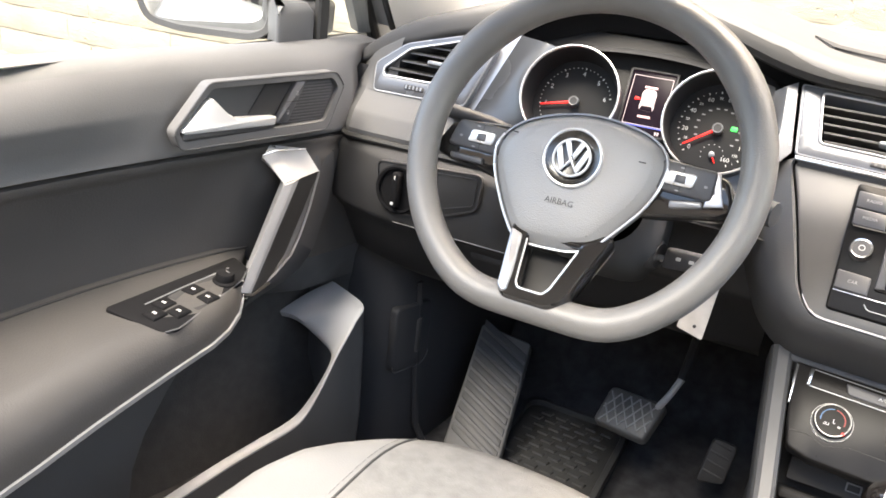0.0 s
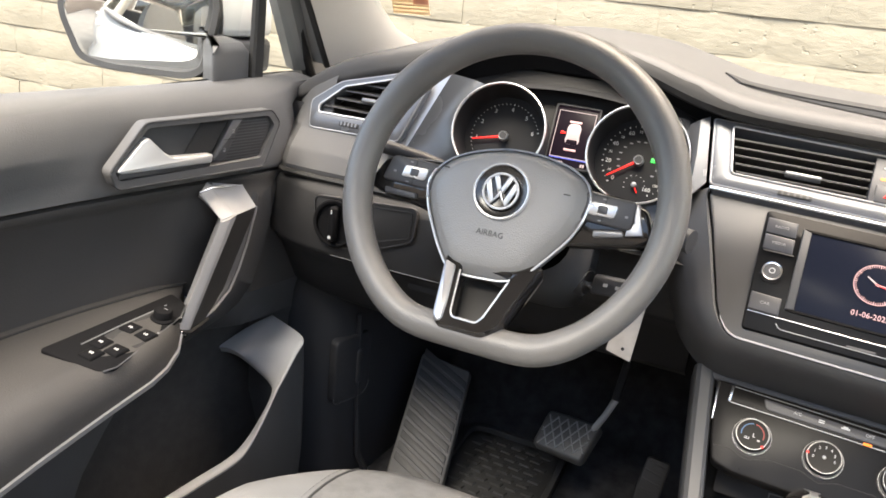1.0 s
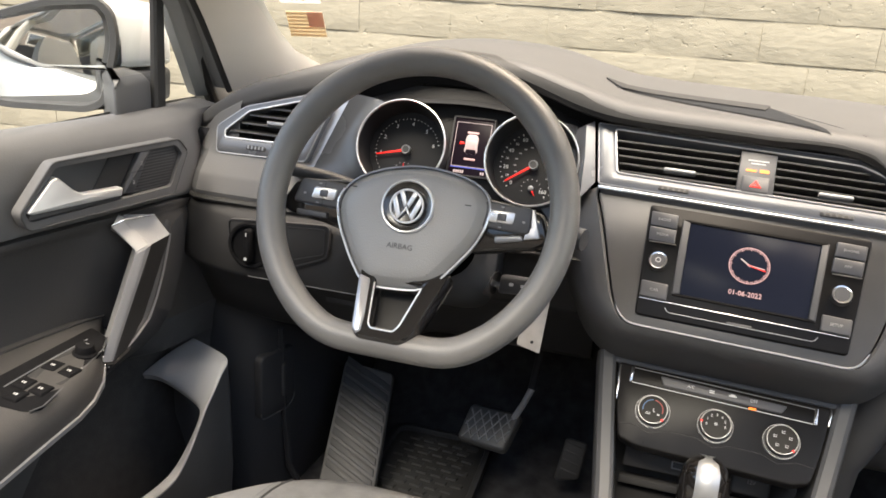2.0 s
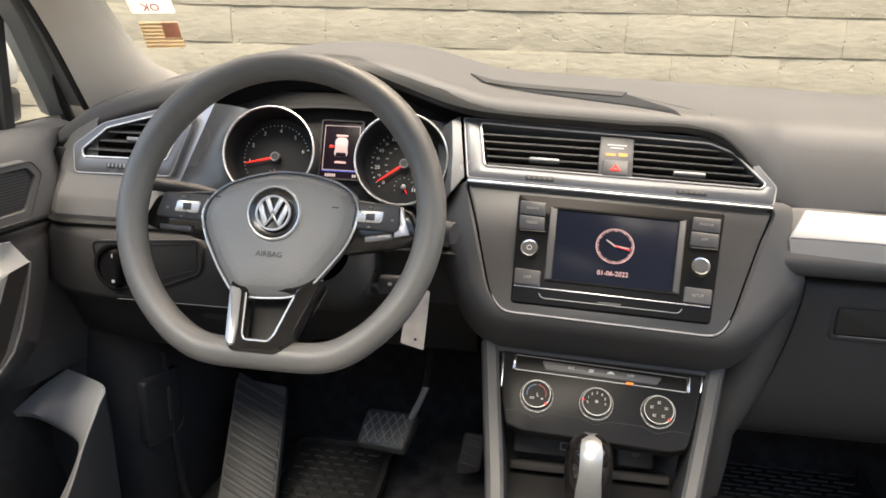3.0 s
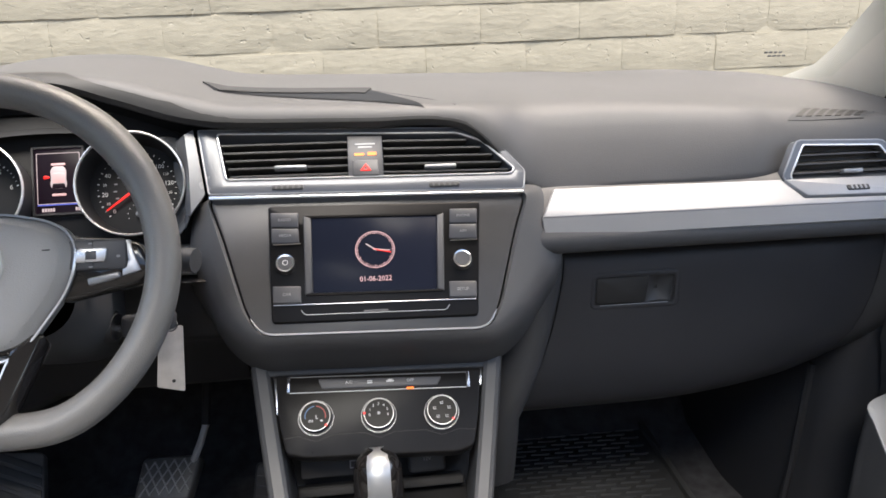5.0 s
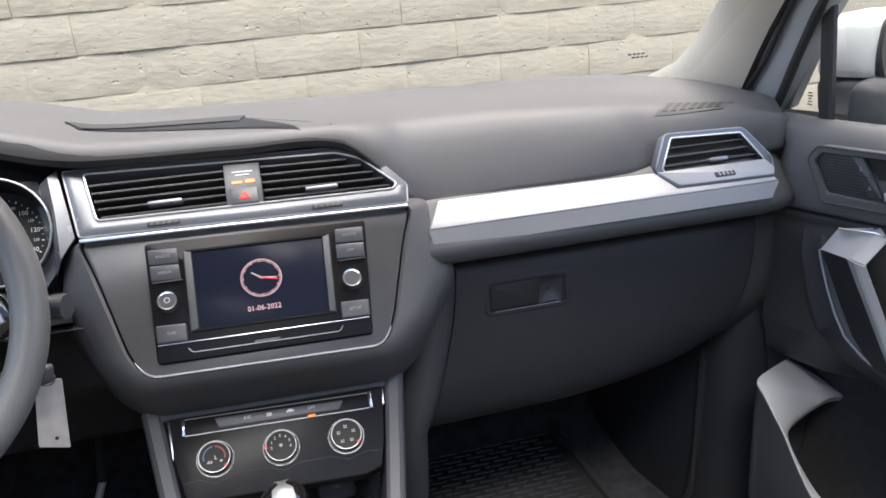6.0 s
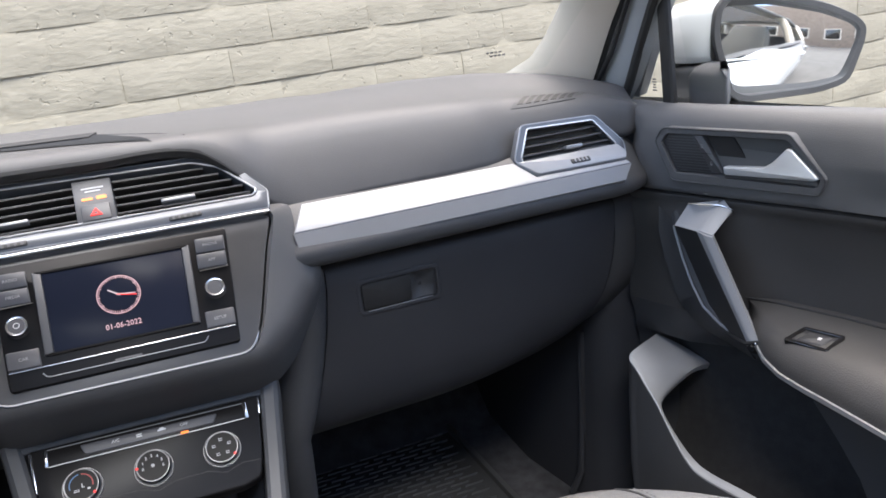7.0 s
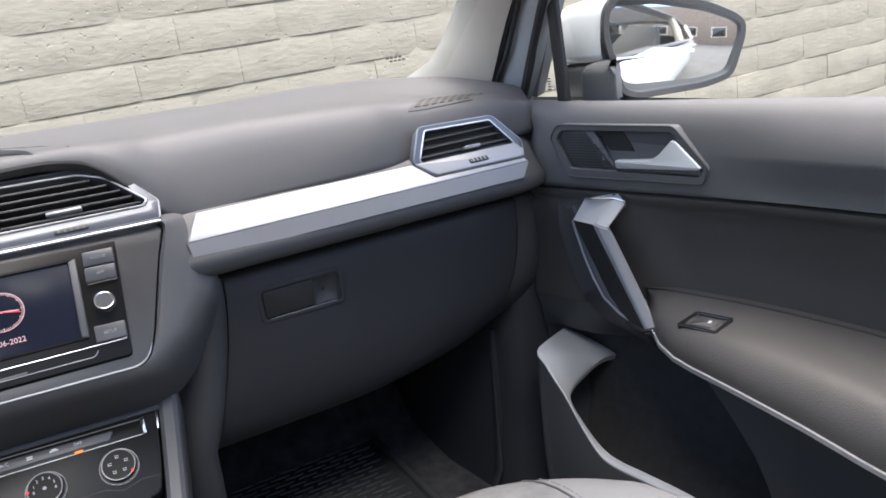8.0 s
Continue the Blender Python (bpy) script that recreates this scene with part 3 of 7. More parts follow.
for x in span(-0.756, -0.690, 12):
    yl, zl, zc = smooth_curve(LIPS, x)
    e = max(0.0, (-0.720 - x) / 0.036) ** 2 * 0.024
    cap.append([(x, y + e, z) for y, z in ((yl + 0.022, zl + 0.80 * (zc - zl)), (yl + 0.006, zl + 0.45 * (zc - zl)), (0.968, zl), (0.963, 1.062), (0.957, 1.050), (0.950, 1.040), (0.945, 1.034))])
part("dash_end", grid(cap), DOOR, dash, "grey end of the dashboard beside the vent", 60)

strip = [(-0.2459, -0.0118), (-0.224, 0.031), (0.070, 0.029), (0.092, -0.001), (0.236, -0.0035), (0.239, -0.0118)]
tr = part("trim_strip", slab(ST, strip, -0.004, 0.004, 0.002), STRIP, dash, "brushed silver trim strip")
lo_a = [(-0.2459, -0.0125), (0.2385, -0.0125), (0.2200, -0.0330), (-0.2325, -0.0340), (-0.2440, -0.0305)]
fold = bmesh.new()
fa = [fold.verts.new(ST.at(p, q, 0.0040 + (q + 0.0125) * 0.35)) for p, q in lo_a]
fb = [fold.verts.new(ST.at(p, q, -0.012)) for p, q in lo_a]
fold.faces.new(fa)
for k in range(5):
    fold.faces.new((fa[k], fb[k], fb[(k + 1) % 5], fa[(k + 1) % 5]))
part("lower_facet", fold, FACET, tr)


def vent(fr, outer, inner, rows, tab, wheel, parent, name):
    """An air vent: bezel, dark throat, slats, slider and thumb wheel."""
    v = part(name, hoop(fr, outer, inner, -0.012, 0.004, 0.0015, di=-0.03), BEZEL, parent, "blue-grey vent bezel")
    part("outer_edge", tube([fr.at(p[0], p[1], 0.0030) for p in inset(outer, 0.0008)], 0.0013, 6, True), SATIN, v)
    part("chrome_edge", tube([fr.at(p[0], p[1], 0.0042) for p in inner], 0.0013, 6, True), CHROMELINE, v)
    part("throat", slab(fr, [(p[0] * 1.04, p[1] * 1.04) for p in inner], -0.05, -0.034), VOID, v)
    for b, l, r in rows:
        bm = loops(fr, [([(l, b - 0.0022), (r, b - 0.0022), (r, b - 0.0008), (l, b - 0.0008)], 0.0005), ([(l, b - 0.0022), (r, b - 0.0022), (r, b + 0.0010), (l, b + 0.0010)], -0.002), ([(l, b + 0.004), (r, b + 0.004), (r, b + 0.0062), (l, b + 0.0062)], -0.024)], True, True)
        part("slat", bm, SLAT, v)
    if tab:
        part("slider", slab(fr, rrect(tab[0], tab[1], 0.027, 0.0055, 0.0015), -0.004, 0.006), SATIN, v)
    if wheel:
        w = part("thumb_wheel", slab(fr, rrect(wheel[0], wheel[1], 0.030, 0.0062, 0.002), 0.002, 0.0056), BLACK, v)
        part("ridges", bars(fr, [(wheel[0] - 0.011 + 0.0055 * i, wheel[1], 0.0022, 0.005) for i in range(5)], 0.0066), SATIN, w)
    return v


o_r = [(-0.074, 0.0375), (0.046, 0.0335), (0.084, -0.012), (0.080, -0.040), (-0.075, -0.039), (-0.097, -0.0095)]
i_r = [(-0.066, 0.0305), (0.040, 0.0265), (0.069, -0.0135), (0.064, -0.0225), (-0.079, -0.0215), (-0.086, -0.0090)]
vent(VR, rpoly(o_r, 0.006, 2), rpoly(i_r, 0.003, 2), [(0.019, -0.068, 0.046), (0.0075, -0.074, 0.055), (-0.004, -0.082, 0.064), (-0.0145, -0.082, 0.067)], (0.0, -0.0055), (-0.004, -0.031), dash, "side_vent")
lb = part("vent_lower_bezel", slab(ST, rpoly([(0.073, 0.027), (0.096, 0.0005), (0.236, -0.0018), (0.243, 0.010), (0.236, 0.026)], 0.003, 2), -0.004, 0.0062, 0.0015), STRIP, dash, "blue-grey lower part of the vent bezel")
lw = part("thumb_wheel", slab(ST, rrect(0.166, 0.0095, 0.030, 0.008, 0.002), 0.004, 0.0078), BLACK, lb)
for i in range(4):
    part("ridge", slab(ST, rrect(0.157 + 0.006 * i, 0.0095, 0.0026, 0.0062, 0.0005, 2), 0.006, 0.0086, 0.0003), SATIN, lw)
o_l = [(-0.102, 0.014), (-0.062, 0.046), (0.050, 0.078), (0.066, 0.060), (0.040, -0.021), (-0.097, -0.024)]
i_l = [(-0.088, 0.009), (-0.055, 0.0395), (0.044, 0.069), (0.055, 0.056), (0.032, 0.001), (-0.086, -0.001)]
vent(VL, rpoly(o_l, 0.006, 2), rpoly(i_l, 0.003, 2), [(0.048, -0.030, 0.048), (0.036, -0.056, 0.046), (0.0235, -0.066, 0.042), (0.011, -0.082, 0.038)], (-0.012, 0.026), (-0.036, -0.011), dash, "side_vent")

# ---- passenger side lower dash ----
GROWS = ((0.975, 0.975), (0.950, 0.966), (0.938, 0.962), (0.934, 0.955), (0.932, 0.91), (0.932, 0.87), (0.934, 0.83), (0.939, 0.795), (0.949, 0.763), (0.964, 0.738), (0.985, 0.721), (1.015, 0.710), (1.15, 0.72))


def lower_panel(x0, x1, n, lift, s0=0.0, s1=0.0, hole=None):
    """A stretch of the lower dash that curls under; s0 and s1 draw its lower ends sideways."""
    rows = []
    xs = span(x0, x1, n)
    prof = list(GROWS)
    if hole:
        xs = sorted([x for x in xs if min(abs(x - hole[0]), abs(x - hole[1])) > 0.008] + list(hole[:2]))
        prof = sorted([p for p in prof if p[1] != 0.91] + [(0.932, hole[2]), (0.932, hole[3])], key=lambda p: (-p[1], p[0]))
        prof = [p for p in GROWS if p[1] > 0.945] + [p for p in prof if p[1] <= 0.945 and p not in GROWS[-1:]] + [GROWS[-1]]
    for x in xs:
        f = (x - x0) / (x1 - x0)
        row = []
        for y, z in prof:
            low = max(0.0, min(1.0, (0.96 - z) / 0.22))
            far = max(0.0, (abs(x) - 0.40) / 0.3) ** 2
            row.append((x + (s0 + (s1 - s0) * f) * low ** 1.6, y + lift + 0.02 * max(0, (abs(x) - 0.60) / 0.12) ** 2, z + 0.050 * far * max(0, min(1, (0.90 - z) / 0.15))))
        rows.append(row)
    bm = grid(rows)
    if hole:
        gone = [q for q in bm.faces if hole[0] - 0.012 < q.calc_center_median().x < hole[1] and hole[3] < q.calc_center_median().z < hole[2]]
        bmesh.ops.delete(bm, geom=gone, context="FACES")
    return bm


part("lower_back", lower_panel(0.15, 0.74, 24, 0.014, -0.05, -0.04), VOID, dash)
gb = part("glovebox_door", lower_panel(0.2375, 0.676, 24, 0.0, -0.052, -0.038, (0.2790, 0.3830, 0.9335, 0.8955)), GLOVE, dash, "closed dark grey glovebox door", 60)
part("end_panel", lower_panel(0.679, 0.745, 8, 0.001, -0.038, 0.0), HARD, dash, sharp=60)
gho = rrect(-0.1195, 0.0345, 0.116, 0.050, 0.009)
ghi = rrect(-0.1195, 0.0345, 0.1045, 0.0385, 0.007)
gh = part("glovebox_handle", hoop(GB, gho, ghi, -0.004, 0.0016, 0.0006, di=-0.016), GLOVE, gb, "rim of the glovebox catch")
part("catch_edge", tube([GB.at(p, q, 0.0012) for p, q in ghi], 0.0007, 5, True), VOID, gh)
part("catch_paddle", slab(GB, rpoly([(-0.1705, 0.0165), (-0.1040, 0.0165), (-0.1010, 0.0525), (-0.1705, 0.0525)], 0.005), -0.012, 0.0004, 0.0015), SEAL, gh, "dark catch paddle")
part("catch_line", tube([GB.at(p, 0.0155, 0.0014) for p in span(-0.165, -0.075, 6)], 0.0006, 5), SATIN, gh, "thin paler lower edge")
scoop = []
for f in span(0, 1, 9):
    b = 0.0150 + 0.0390 * f
    scoop.append([GB.at(a, b, -0.015 * math.sin(math.pi * min(1.0, 0.12 + 0.9 * f)) ** 0.7 * math.sin(math.pi * (0.1 + 0.85 * (a + 0.104) / 0.038))) for a in span(-0.104, -0.066, 9)])
part("finger_scoop", grid(scoop), HARD, gh, "hollow for the fingers", 60)

# flank between the centre stack and the glovebox
flank = []
for t in span(0, 1.35, 16):
    z = 0.965 - 0.25 * t
    s = -0.052 * max(0.0, min(1.0, (0.96 - z) / 0.22)) ** 1.6
    e = 0.055 * max(0.0, t - 0.6) ** 2
    flank.append([(0.2370 + s, 0.940 + e, z), (0.2355 + s, 0.932 + e, z), (0.226 + s, 0.924 + e, z), (0.206 + s, 0.918 + e, z), (0.180 + s * 0.8, 0.93 + e, z), (0.150 + s * 0.5, 0.96, z)])
part("stack_flank", grid(flank), HARD, dash, sharp=60)

# ---- driver side lower dash ----
part("beam_gap", tube([(x, 0.9075 + max(0.0, (-0.720 - x) / 0.034) ** 2 * 0.022, 0.9765) for x in span(-0.752, -0.47, 14)], 0.0045, 6), SEAL, dash)
DROWS = ((0.97, 0.974), (0.905, 0.972), (0.888, 0.968), (0.882, 0.96), (0.877, 0.92), (0.874, 0.89), (0.876, 0.884), (0.885, 0.878), (0.90, 0.862), (0.93, 0.80), (0.99, 0.765), (1.15, 0.755))
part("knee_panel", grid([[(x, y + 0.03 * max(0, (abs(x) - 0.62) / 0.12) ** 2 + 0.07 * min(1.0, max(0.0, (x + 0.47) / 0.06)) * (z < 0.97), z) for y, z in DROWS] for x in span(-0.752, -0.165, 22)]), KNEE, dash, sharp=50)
part("panel_seam", tube([(-0.63, 0.8735, 0.886), (-0.47, 0.8735, 0.887)], 0.0008, 5), TRIMGREY, dash)
part("diagnostic_flap", slab(leaning((-0.50, 0.9, 0.862), -20), rrect(0, 0, 0.05, 0.012, 0.003), -0.004, 0.002), BLACK, dash)
swp = rpoly([(-0.066, 0.029), (0.084, 0.041), (0.083, -0.004), (0.02, -0.030), (-0.030, -0.036), (-0.058, -0.026)], 0.010)
sw_plate = part("light_switch_plate", hoop(LS, swp, inset(swp, 0.002), -0.004, 0.0022, 0.0006), BLACK, dash, "black headlamp switch plate")
part("plate_face", slab(LS, inset(swp, 0.0018), -0.004, 0.0008), KNEE, sw_plate)
part("flap_edge", hoop(LS, rpoly([(0.014, 0.030), (0.078, 0.035), (0.077, 0.0), (0.020, -0.018)], 0.005), inset(rpoly([(0.014, 0.030), (0.078, 0.035), (0.077, 0.0), (0.020, -0.018)], 0.005), 0.0012), 0.0, 0.0022, 0.0004), BLACK, sw_plate)
KN = LS.moved(-0.030, -0.003)
part("switch_ring", lathe(KN, [(0.032, 0.0), (0.032, 0.004), (0.030, 0.0055), (0.027, 0.005), (0.0265, 0.001)]), HOODBLACK, sw_plate)
part("rotary_knob", slab(KN, rrect(0.0, 0, 0.011, 0.047, 0.005), 0.0, 0.014, 0.003), HOODBLACK, sw_plate)
for v, w, h in ((0.017, 0.0014, 0.005), (-0.0165, 0.0042, 0.0040)):
    part("symbol", bars(KN, [(0, v, w, h)], 0.0146), PALE, sw_plate)

# ---- instruments ----
cluster = thing("instrument_cluster", (-0.37, 1.02, 1.0), "black instrument cluster with two round dials and a small lit screen", "instrument cluster")
part("backing", slab(IC, rpoly([(-0.185, -0.085), (0.168, -0.085), (0.175, 0.050), (0.10, 0.098), (-0.10, 0.098), (-0.18, 0.060)], 0.02), -0.02, 0.0, 0.002), DIALBLACK, cluster)
hood = []
for x in span(-0.565, -0.185, 26):
    yl, zl, zc = smooth_curve(LIPS, x)
    f = (x + 0.565) / 0.38
    e = IC.at(-0.188 + 0.366 * f, 0.058 + 0.042 * min(1.0, 3.2 * min(f, 1 - f)), 0.0)
    a = Vector((x, yl + 0.02, zl - 0.010))
    hood.append([a, a.lerp(e, 0.4) + Vector((0, 0, 0.003)), a.lerp(e, 0.8), e])
part("hood_lining", grid(hood), HOODBLACK, cluster)
part("visor_band", grid([[IC.at(a, 0.082 - 0.9 * (a + 0.005) ** 2, 0.002), IC.at(a, 0.070 - 0.9 * (a + 0.005) ** 2, 0.02)] for a in span(-0.16, 0.15, 16)]), VOID, cluster)

# facet that mirrors the sky: its brightness is put in as a silver colour
wing_l = [[(-0.603, 0.955, 1.028), (-0.581, 0.975, 1.080), (-0.552, 0.992, 1.129)], [(-0.577, 0.953, 1.017), (-0.553, 0.972, 1.077), (-0.532, 0.991, 1.130)]]
part("side_wing", grid(wing_l), SILVER, cluster, "sky-lit edge of the blue-grey side wing, coloured silver", 15)
for edge, cu, a0, a1 in (([(-0.532, 0.991, 1.130), (-0.553, 0.972, 1.077), (-0.577, 0.953, 1.017), (-0.575, 0.946, 1.000), (-0.510, 0.962, 0.994)], -0.086, 118, 262), ([(-0.226, 1.020, 1.116), (-0.218, 0.990, 1.066), (-0.214, 0.955, 1.024), (-0.236, 0.950, 0.998)], 0.094, 58, -75)):
    rows = []
    for f in span(0, 1, 17):
        k = f * (len(edge) - 1)
        i = min(int(k), len(edge) - 2)
        p = Vector(edge[i]).lerp(Vector(edge[i + 1]), k - i)
        an = radians(a0 + (a1 - a0) * f)
        q = IC.at(cu + 0.0622 * math.cos(an), 0.0015 + 0.0622 * math.sin(an), 0.037)
        rows.append([p, p.lerp(q, 0.45) + Vector((0, 0.007, 0.0)), p.lerp(q, 0.8) + Vector((0, 0.006, 0)), q])
    part("side_mask", grid(rows), SLATE, cluster, "blue-grey surround beside the gauge", 50)
wing_r = [[(-0.203, 1.010, 1.127), (-0.196, 0.985, 1.092), (-0.189, 0.957, 1.060)], [(-0.213, 1.006, 1.122), (-0.207, 0.976, 1.086), (-0.204, 0.940, 1.042)], [(-0.228, 1.020, 1.110), (-0.218, 0.988, 1.064), (-0.213, 0.952, 1.024)], [(-0.236, 1.03, 1.08), (-0.226, 1.0, 1.05), (-0.220, 0.965, 1.010)]]
part("side_wing", grid(wing_r), BEZEL, cluster, "blue-grey side wing", 15)
part("ledge", grid([[(x, 0.925, 0.992), (x, 0.935, 0.999), (x, 0.96, 1.000), IC.at(x + 0.37, -0.075, 0.006)] for x in span(-0.60, -0.20, 10)]), SLATE, cluster)


def dial(cu, cv, r, name, first, last, steps, numbers, num_r, needle, sub):
    """One round gauge: proud bright ring, sunk face, ticks, numbers and pointer."""
    f = IC.moved(cu, cv)
    g = part(name, lathe(f, [(r + 0.001, 0.0385), (r + 0.0006, 0.0412), (r - 0.0006, 0.042), (r - 0.0014, 0.0412), (r - 0.0018, 0.0385)], 48, cap=False), BRIGHT, cluster, "gauge with a bright metal ring")
    part("ring_wall", lathe(f, [(r - 0.001, 0.0), (r + 0.0006, 0.0395)], 48, cap=False), BLACK, g)
    part("funnel", grid([[f.at(q * math.cos(a), q * math.sin(a), d) for a in span(0, 2 * math.pi, 49)] for q, d in ((r - 0.0017, 0.0388), (r - 0.007, 0.002))]), DIALBLACK, g)
    part("face", lathe(f, [(r - 0.004, 0.001), (r - 0.004, 0.0016)], 48), DIALBLACK, g)
    ang = lambda v: radians(first + (last - first) * v)
    bm = bmesh.new()
    for i in range(steps + 1):
        a = ang(i / steps)
        h = f.turned(math.degrees(a))
        big = i % (steps // (len(numbers) - 1 or 1)) == 0
        bars(h, [(num_r * 1.17, 0, 0.0026 if big else 0.0014, 0.0012 if big else 0.0007)], 0.0022, bm)
    part("ticks", bm, STICKER, g)
    for i, s in enumerate(numbers):
        a = ang(i / (len(numbers) - 1))
        if s:
            lettering("number", s, f.moved(num_r * 0.98 * math.cos(a), num_r * 0.98 * math.sin(a)), 0.0078 if len(numbers) < 10 else (0.0046 if i % 2 else 0.0074), STICKER, g, d=0.0022)
    if len(numbers) > 10:
        inner = bmesh.new()
        for i in range(1, 14):
            a = ang(i / 14.3)
            bars(f.moved(num_r * 0.66 * math.cos(a), num_r * 0.66 * math.sin(a)), [(0, 0, 0.0040, 0.0018)], 0.0022, inner)
        part("inner_scale", inner, DIM, g, "small dim inner figures")
    h = f.turned(needle)
    part("pointer", slab(h, [(0.0, -0.0016), (num_r * 1.12, -0.0007), (num_r * 1.12, 0.0007), (0.0, 0.0016)], 0.006, 0.0075, 0.0003), RED, g)
    part("hub_cap", lathe(f, [(0.0065, 0.002), (0.0065, 0.010), (0.0055, 0.011), (0.0048, 0.0105)], 20), SATIN, g)
    part("hub_face", lathe(f, [(0.0048, 0.009), (0.0046, 0.0108)], 20), BLACK, g)
    s = f.moved(*sub)
    part("small_ticks", bars(s, [(0.013 * math.cos(a), 0.013 * math.sin(a), 0.0011, 0.0009) for a in span(radians(-20), radians(200), 9)], 0.0022), PALE, g)
    part("small_pointer", slab(s.turned(-60 if cu > 0 else 92), [(0, -0.0009), (0.011, -0.0004), (0.011, 0.0004), (0, 0.0009)], 0.004, 0.005, 0.0002), RED, g)
    part("small_hub", lathe(s, [(0.0036, 0.002), (0.0036, 0.006), (0.0028, 0.0066)], 16), SATIN, g)
    return g


dial(-0.0845, 0.0015, 0.0615, "rev_counter", 225, 16, 30, ["", "1", "2", "3", "4", "5", "6"], 0.0385, 194, (-0.001, -0.030))
spd = dial(0.0935, 0.0015, 0.0615, "speedometer", 224, -64, 32, [str(10 * i) for i in range(17)], 0.0385, 216, (0.001, -0.031))
part("green_lamp", slab(IC, rrect(0.1115, 0.0055, 0.0075, 0.0055, 0.001), 0.001, 0.0026, 0.0004), GREEN, spd, "green tell-tale lamp")

lcd = part("display", hoop(IC, rrect(0.005, 0.0165, 0.060, 0.084, 0.003), rrect(0.005, 0.0165, 0.054, 0.078, 0.002), 0.0, 0.006, 0.001), BLACK, cluster, "small lit cluster screen")
part("lit_panel", slab(IC, rrect(0.005, 0.0165, 0.054, 0.078, 0.002), 0.0, 0.0035, 0.0003), LCD, lcd)
part("border", hoop(IC, rrect(0.005, 0.0195, 0.049, 0.062, 0.001), rrect(0.005, 0.0195, 0.0475, 0.0605, 0.001), 0.0036, 0.0039, 0.0001), LIT, lcd)
part("blue_line", bars(IC, [(0.005, -0.0125, 0.049, 0.0013)], 0.0042), LITBLUE, lcd)
part("car_symbol", slab(IC.moved(0.0009, 0.003), rpoly([(-0.004, 0.004), (0.012, 0.004), (0.0135, 0.010), (0.0125, 0.014), (0.0130, 0.026), (0.010, 0.031), (-0.002, 0.031), (-0.005, 0.026), (-0.0045, 0.014), (-0.0055, 0.010)], 0.002, 2), 0.0036, 0.0042, 0.0002), LIT, lcd)
part("car_roof", slab(IC, rpoly([(-0.0015, 0.014), (0.0115, 0.014), (0.0125, 0.026), (-0.0025, 0.026)], 0.001, 2), 0.004, 0.0046, 0.0002), PINK, lcd)
part("car_window", slab(IC, rpoly([(-0.003, 0.007), (0.013, 0.007), (0.0115, 0.013), (-0.0015, 0.013)], 0.001, 2), 0.004, 0.0046, 0.0002), LCD, lcd)
for zz in (-0.0005, 0.0365):
    part("bumper_arc", slab(IC, rrect(0.005, zz, 0.016, 0.0028, 0.001), 0.0036, 0.0042, 0.0002), PINK, lcd)
part("door_mark", slab(IC, rpoly([(-0.0120, 0.019), (-0.0050, 0.020), (-0.0050, 0.022), (-0.0112, 0.0235)], 0.001, 2), 0.0036, 0.0043, 0.0002), RED, lcd)
for a in (-0.0135, -0.0105, -0.0075, -0.0045, -0.0015, 0.024, 0.027):
    part("mileage_bar", bars(IC, [(a, -0.0185, 0.0022, 0.0042)], 0.0042), LIT, lcd)

# ---- centre stack ----
stack = thing("centre_stack", (0, 0.93, 0.9), "dark satin centre stack with chrome-edged vents", "centre console")
cv_o = rpoly([(-0.2045, 0.1735), (0.112, 0.1665), (0.147, 0.1545), (0.1850, 0.105), (0.1815, 0.080), (-0.188, 0.087)], 0.004, 3)
cv_i = rpoly([(-0.181, 0.1665), (0.106, 0.1585), (0.135, 0.147), (0.172, 0.108), (0.167, 0.1015), (-0.168, 0.1055)], 0.005, 3)
cvent = vent(CS, cv_o, cv_i, [], None, None, stack, "centre_vent")
for k, b in enumerate(span(0.1525, 0.1105, 5)):
    bb = b + 0.002
    left, right = -0.177 + 0.0032 * k, [0.118, 0.134, 0.147, 0.158, 0.165][k]
    for l, r, sl in ((left, -0.027, 0.0), (0.016, right, -0.002)):
        bm = loops(CS, [([(l, bb - 0.0026), (r, bb - 0.0026 + sl), (r, bb - 0.0008 + sl), (l, bb - 0.0008)], 0.0), ([(l, bb - 0.0026), (r, bb - 0.0026 + sl), (r, bb + 0.0006 + sl), (l, bb + 0.0006)], -0.003), ([(l, bb + 0.003), (r, bb + 0.003 + sl), (r, bb + 0.0055 + sl), (l, bb + 0.0055)], -0.026)], True, True)
        part("slat", bm, SLAT, cvent)
        part("slat_edge", tube([CS.at(l, bb - 0.0014, 0.0002), CS.at(r, bb - 0.0014 + sl, 0.0002)], 0.0006, 5), KEYCAP, cvent)
for a, b in ((-0.094, 0.1200), (0.0835, 0.1150)):
    part("slider", slab(CS, rrect(a, b, 0.038, 0.0044, 0.0015), -0.004, 0.005), SATIN, cvent)
for a, b in ((-0.097, 0.0930), (0.0865, 0.0895)):
    w = part("thumb_wheel", slab(CS, rrect(a, b, 0.036, 0.006, 0.002), 0.002, 0.0056), BLACK, cvent)
    part("ridges", bars(CS, [(a - 0.013 + 0.0065 * i, b, 0.0026, 0.0048) for i in range(5)], 0.0066), KEYCAP, w)
part("chrome_bar", slab(CS, [(-0.187, 0.0800), (0.180, 0.0745), (0.181, 0.0780), (-0.187, 0.0845)], -0.004, 0.007, 0.0015), CHROME, stack)

hz = part("hazard_panel", slab(CS, [(-0.0265, 0.1035), (0.0155, 0.1025), (0.0150, 0.1575), (-0.0265, 0.1585)], -0.02, 0.0045), KEYCAP, stack, "grey hazard switch panel")
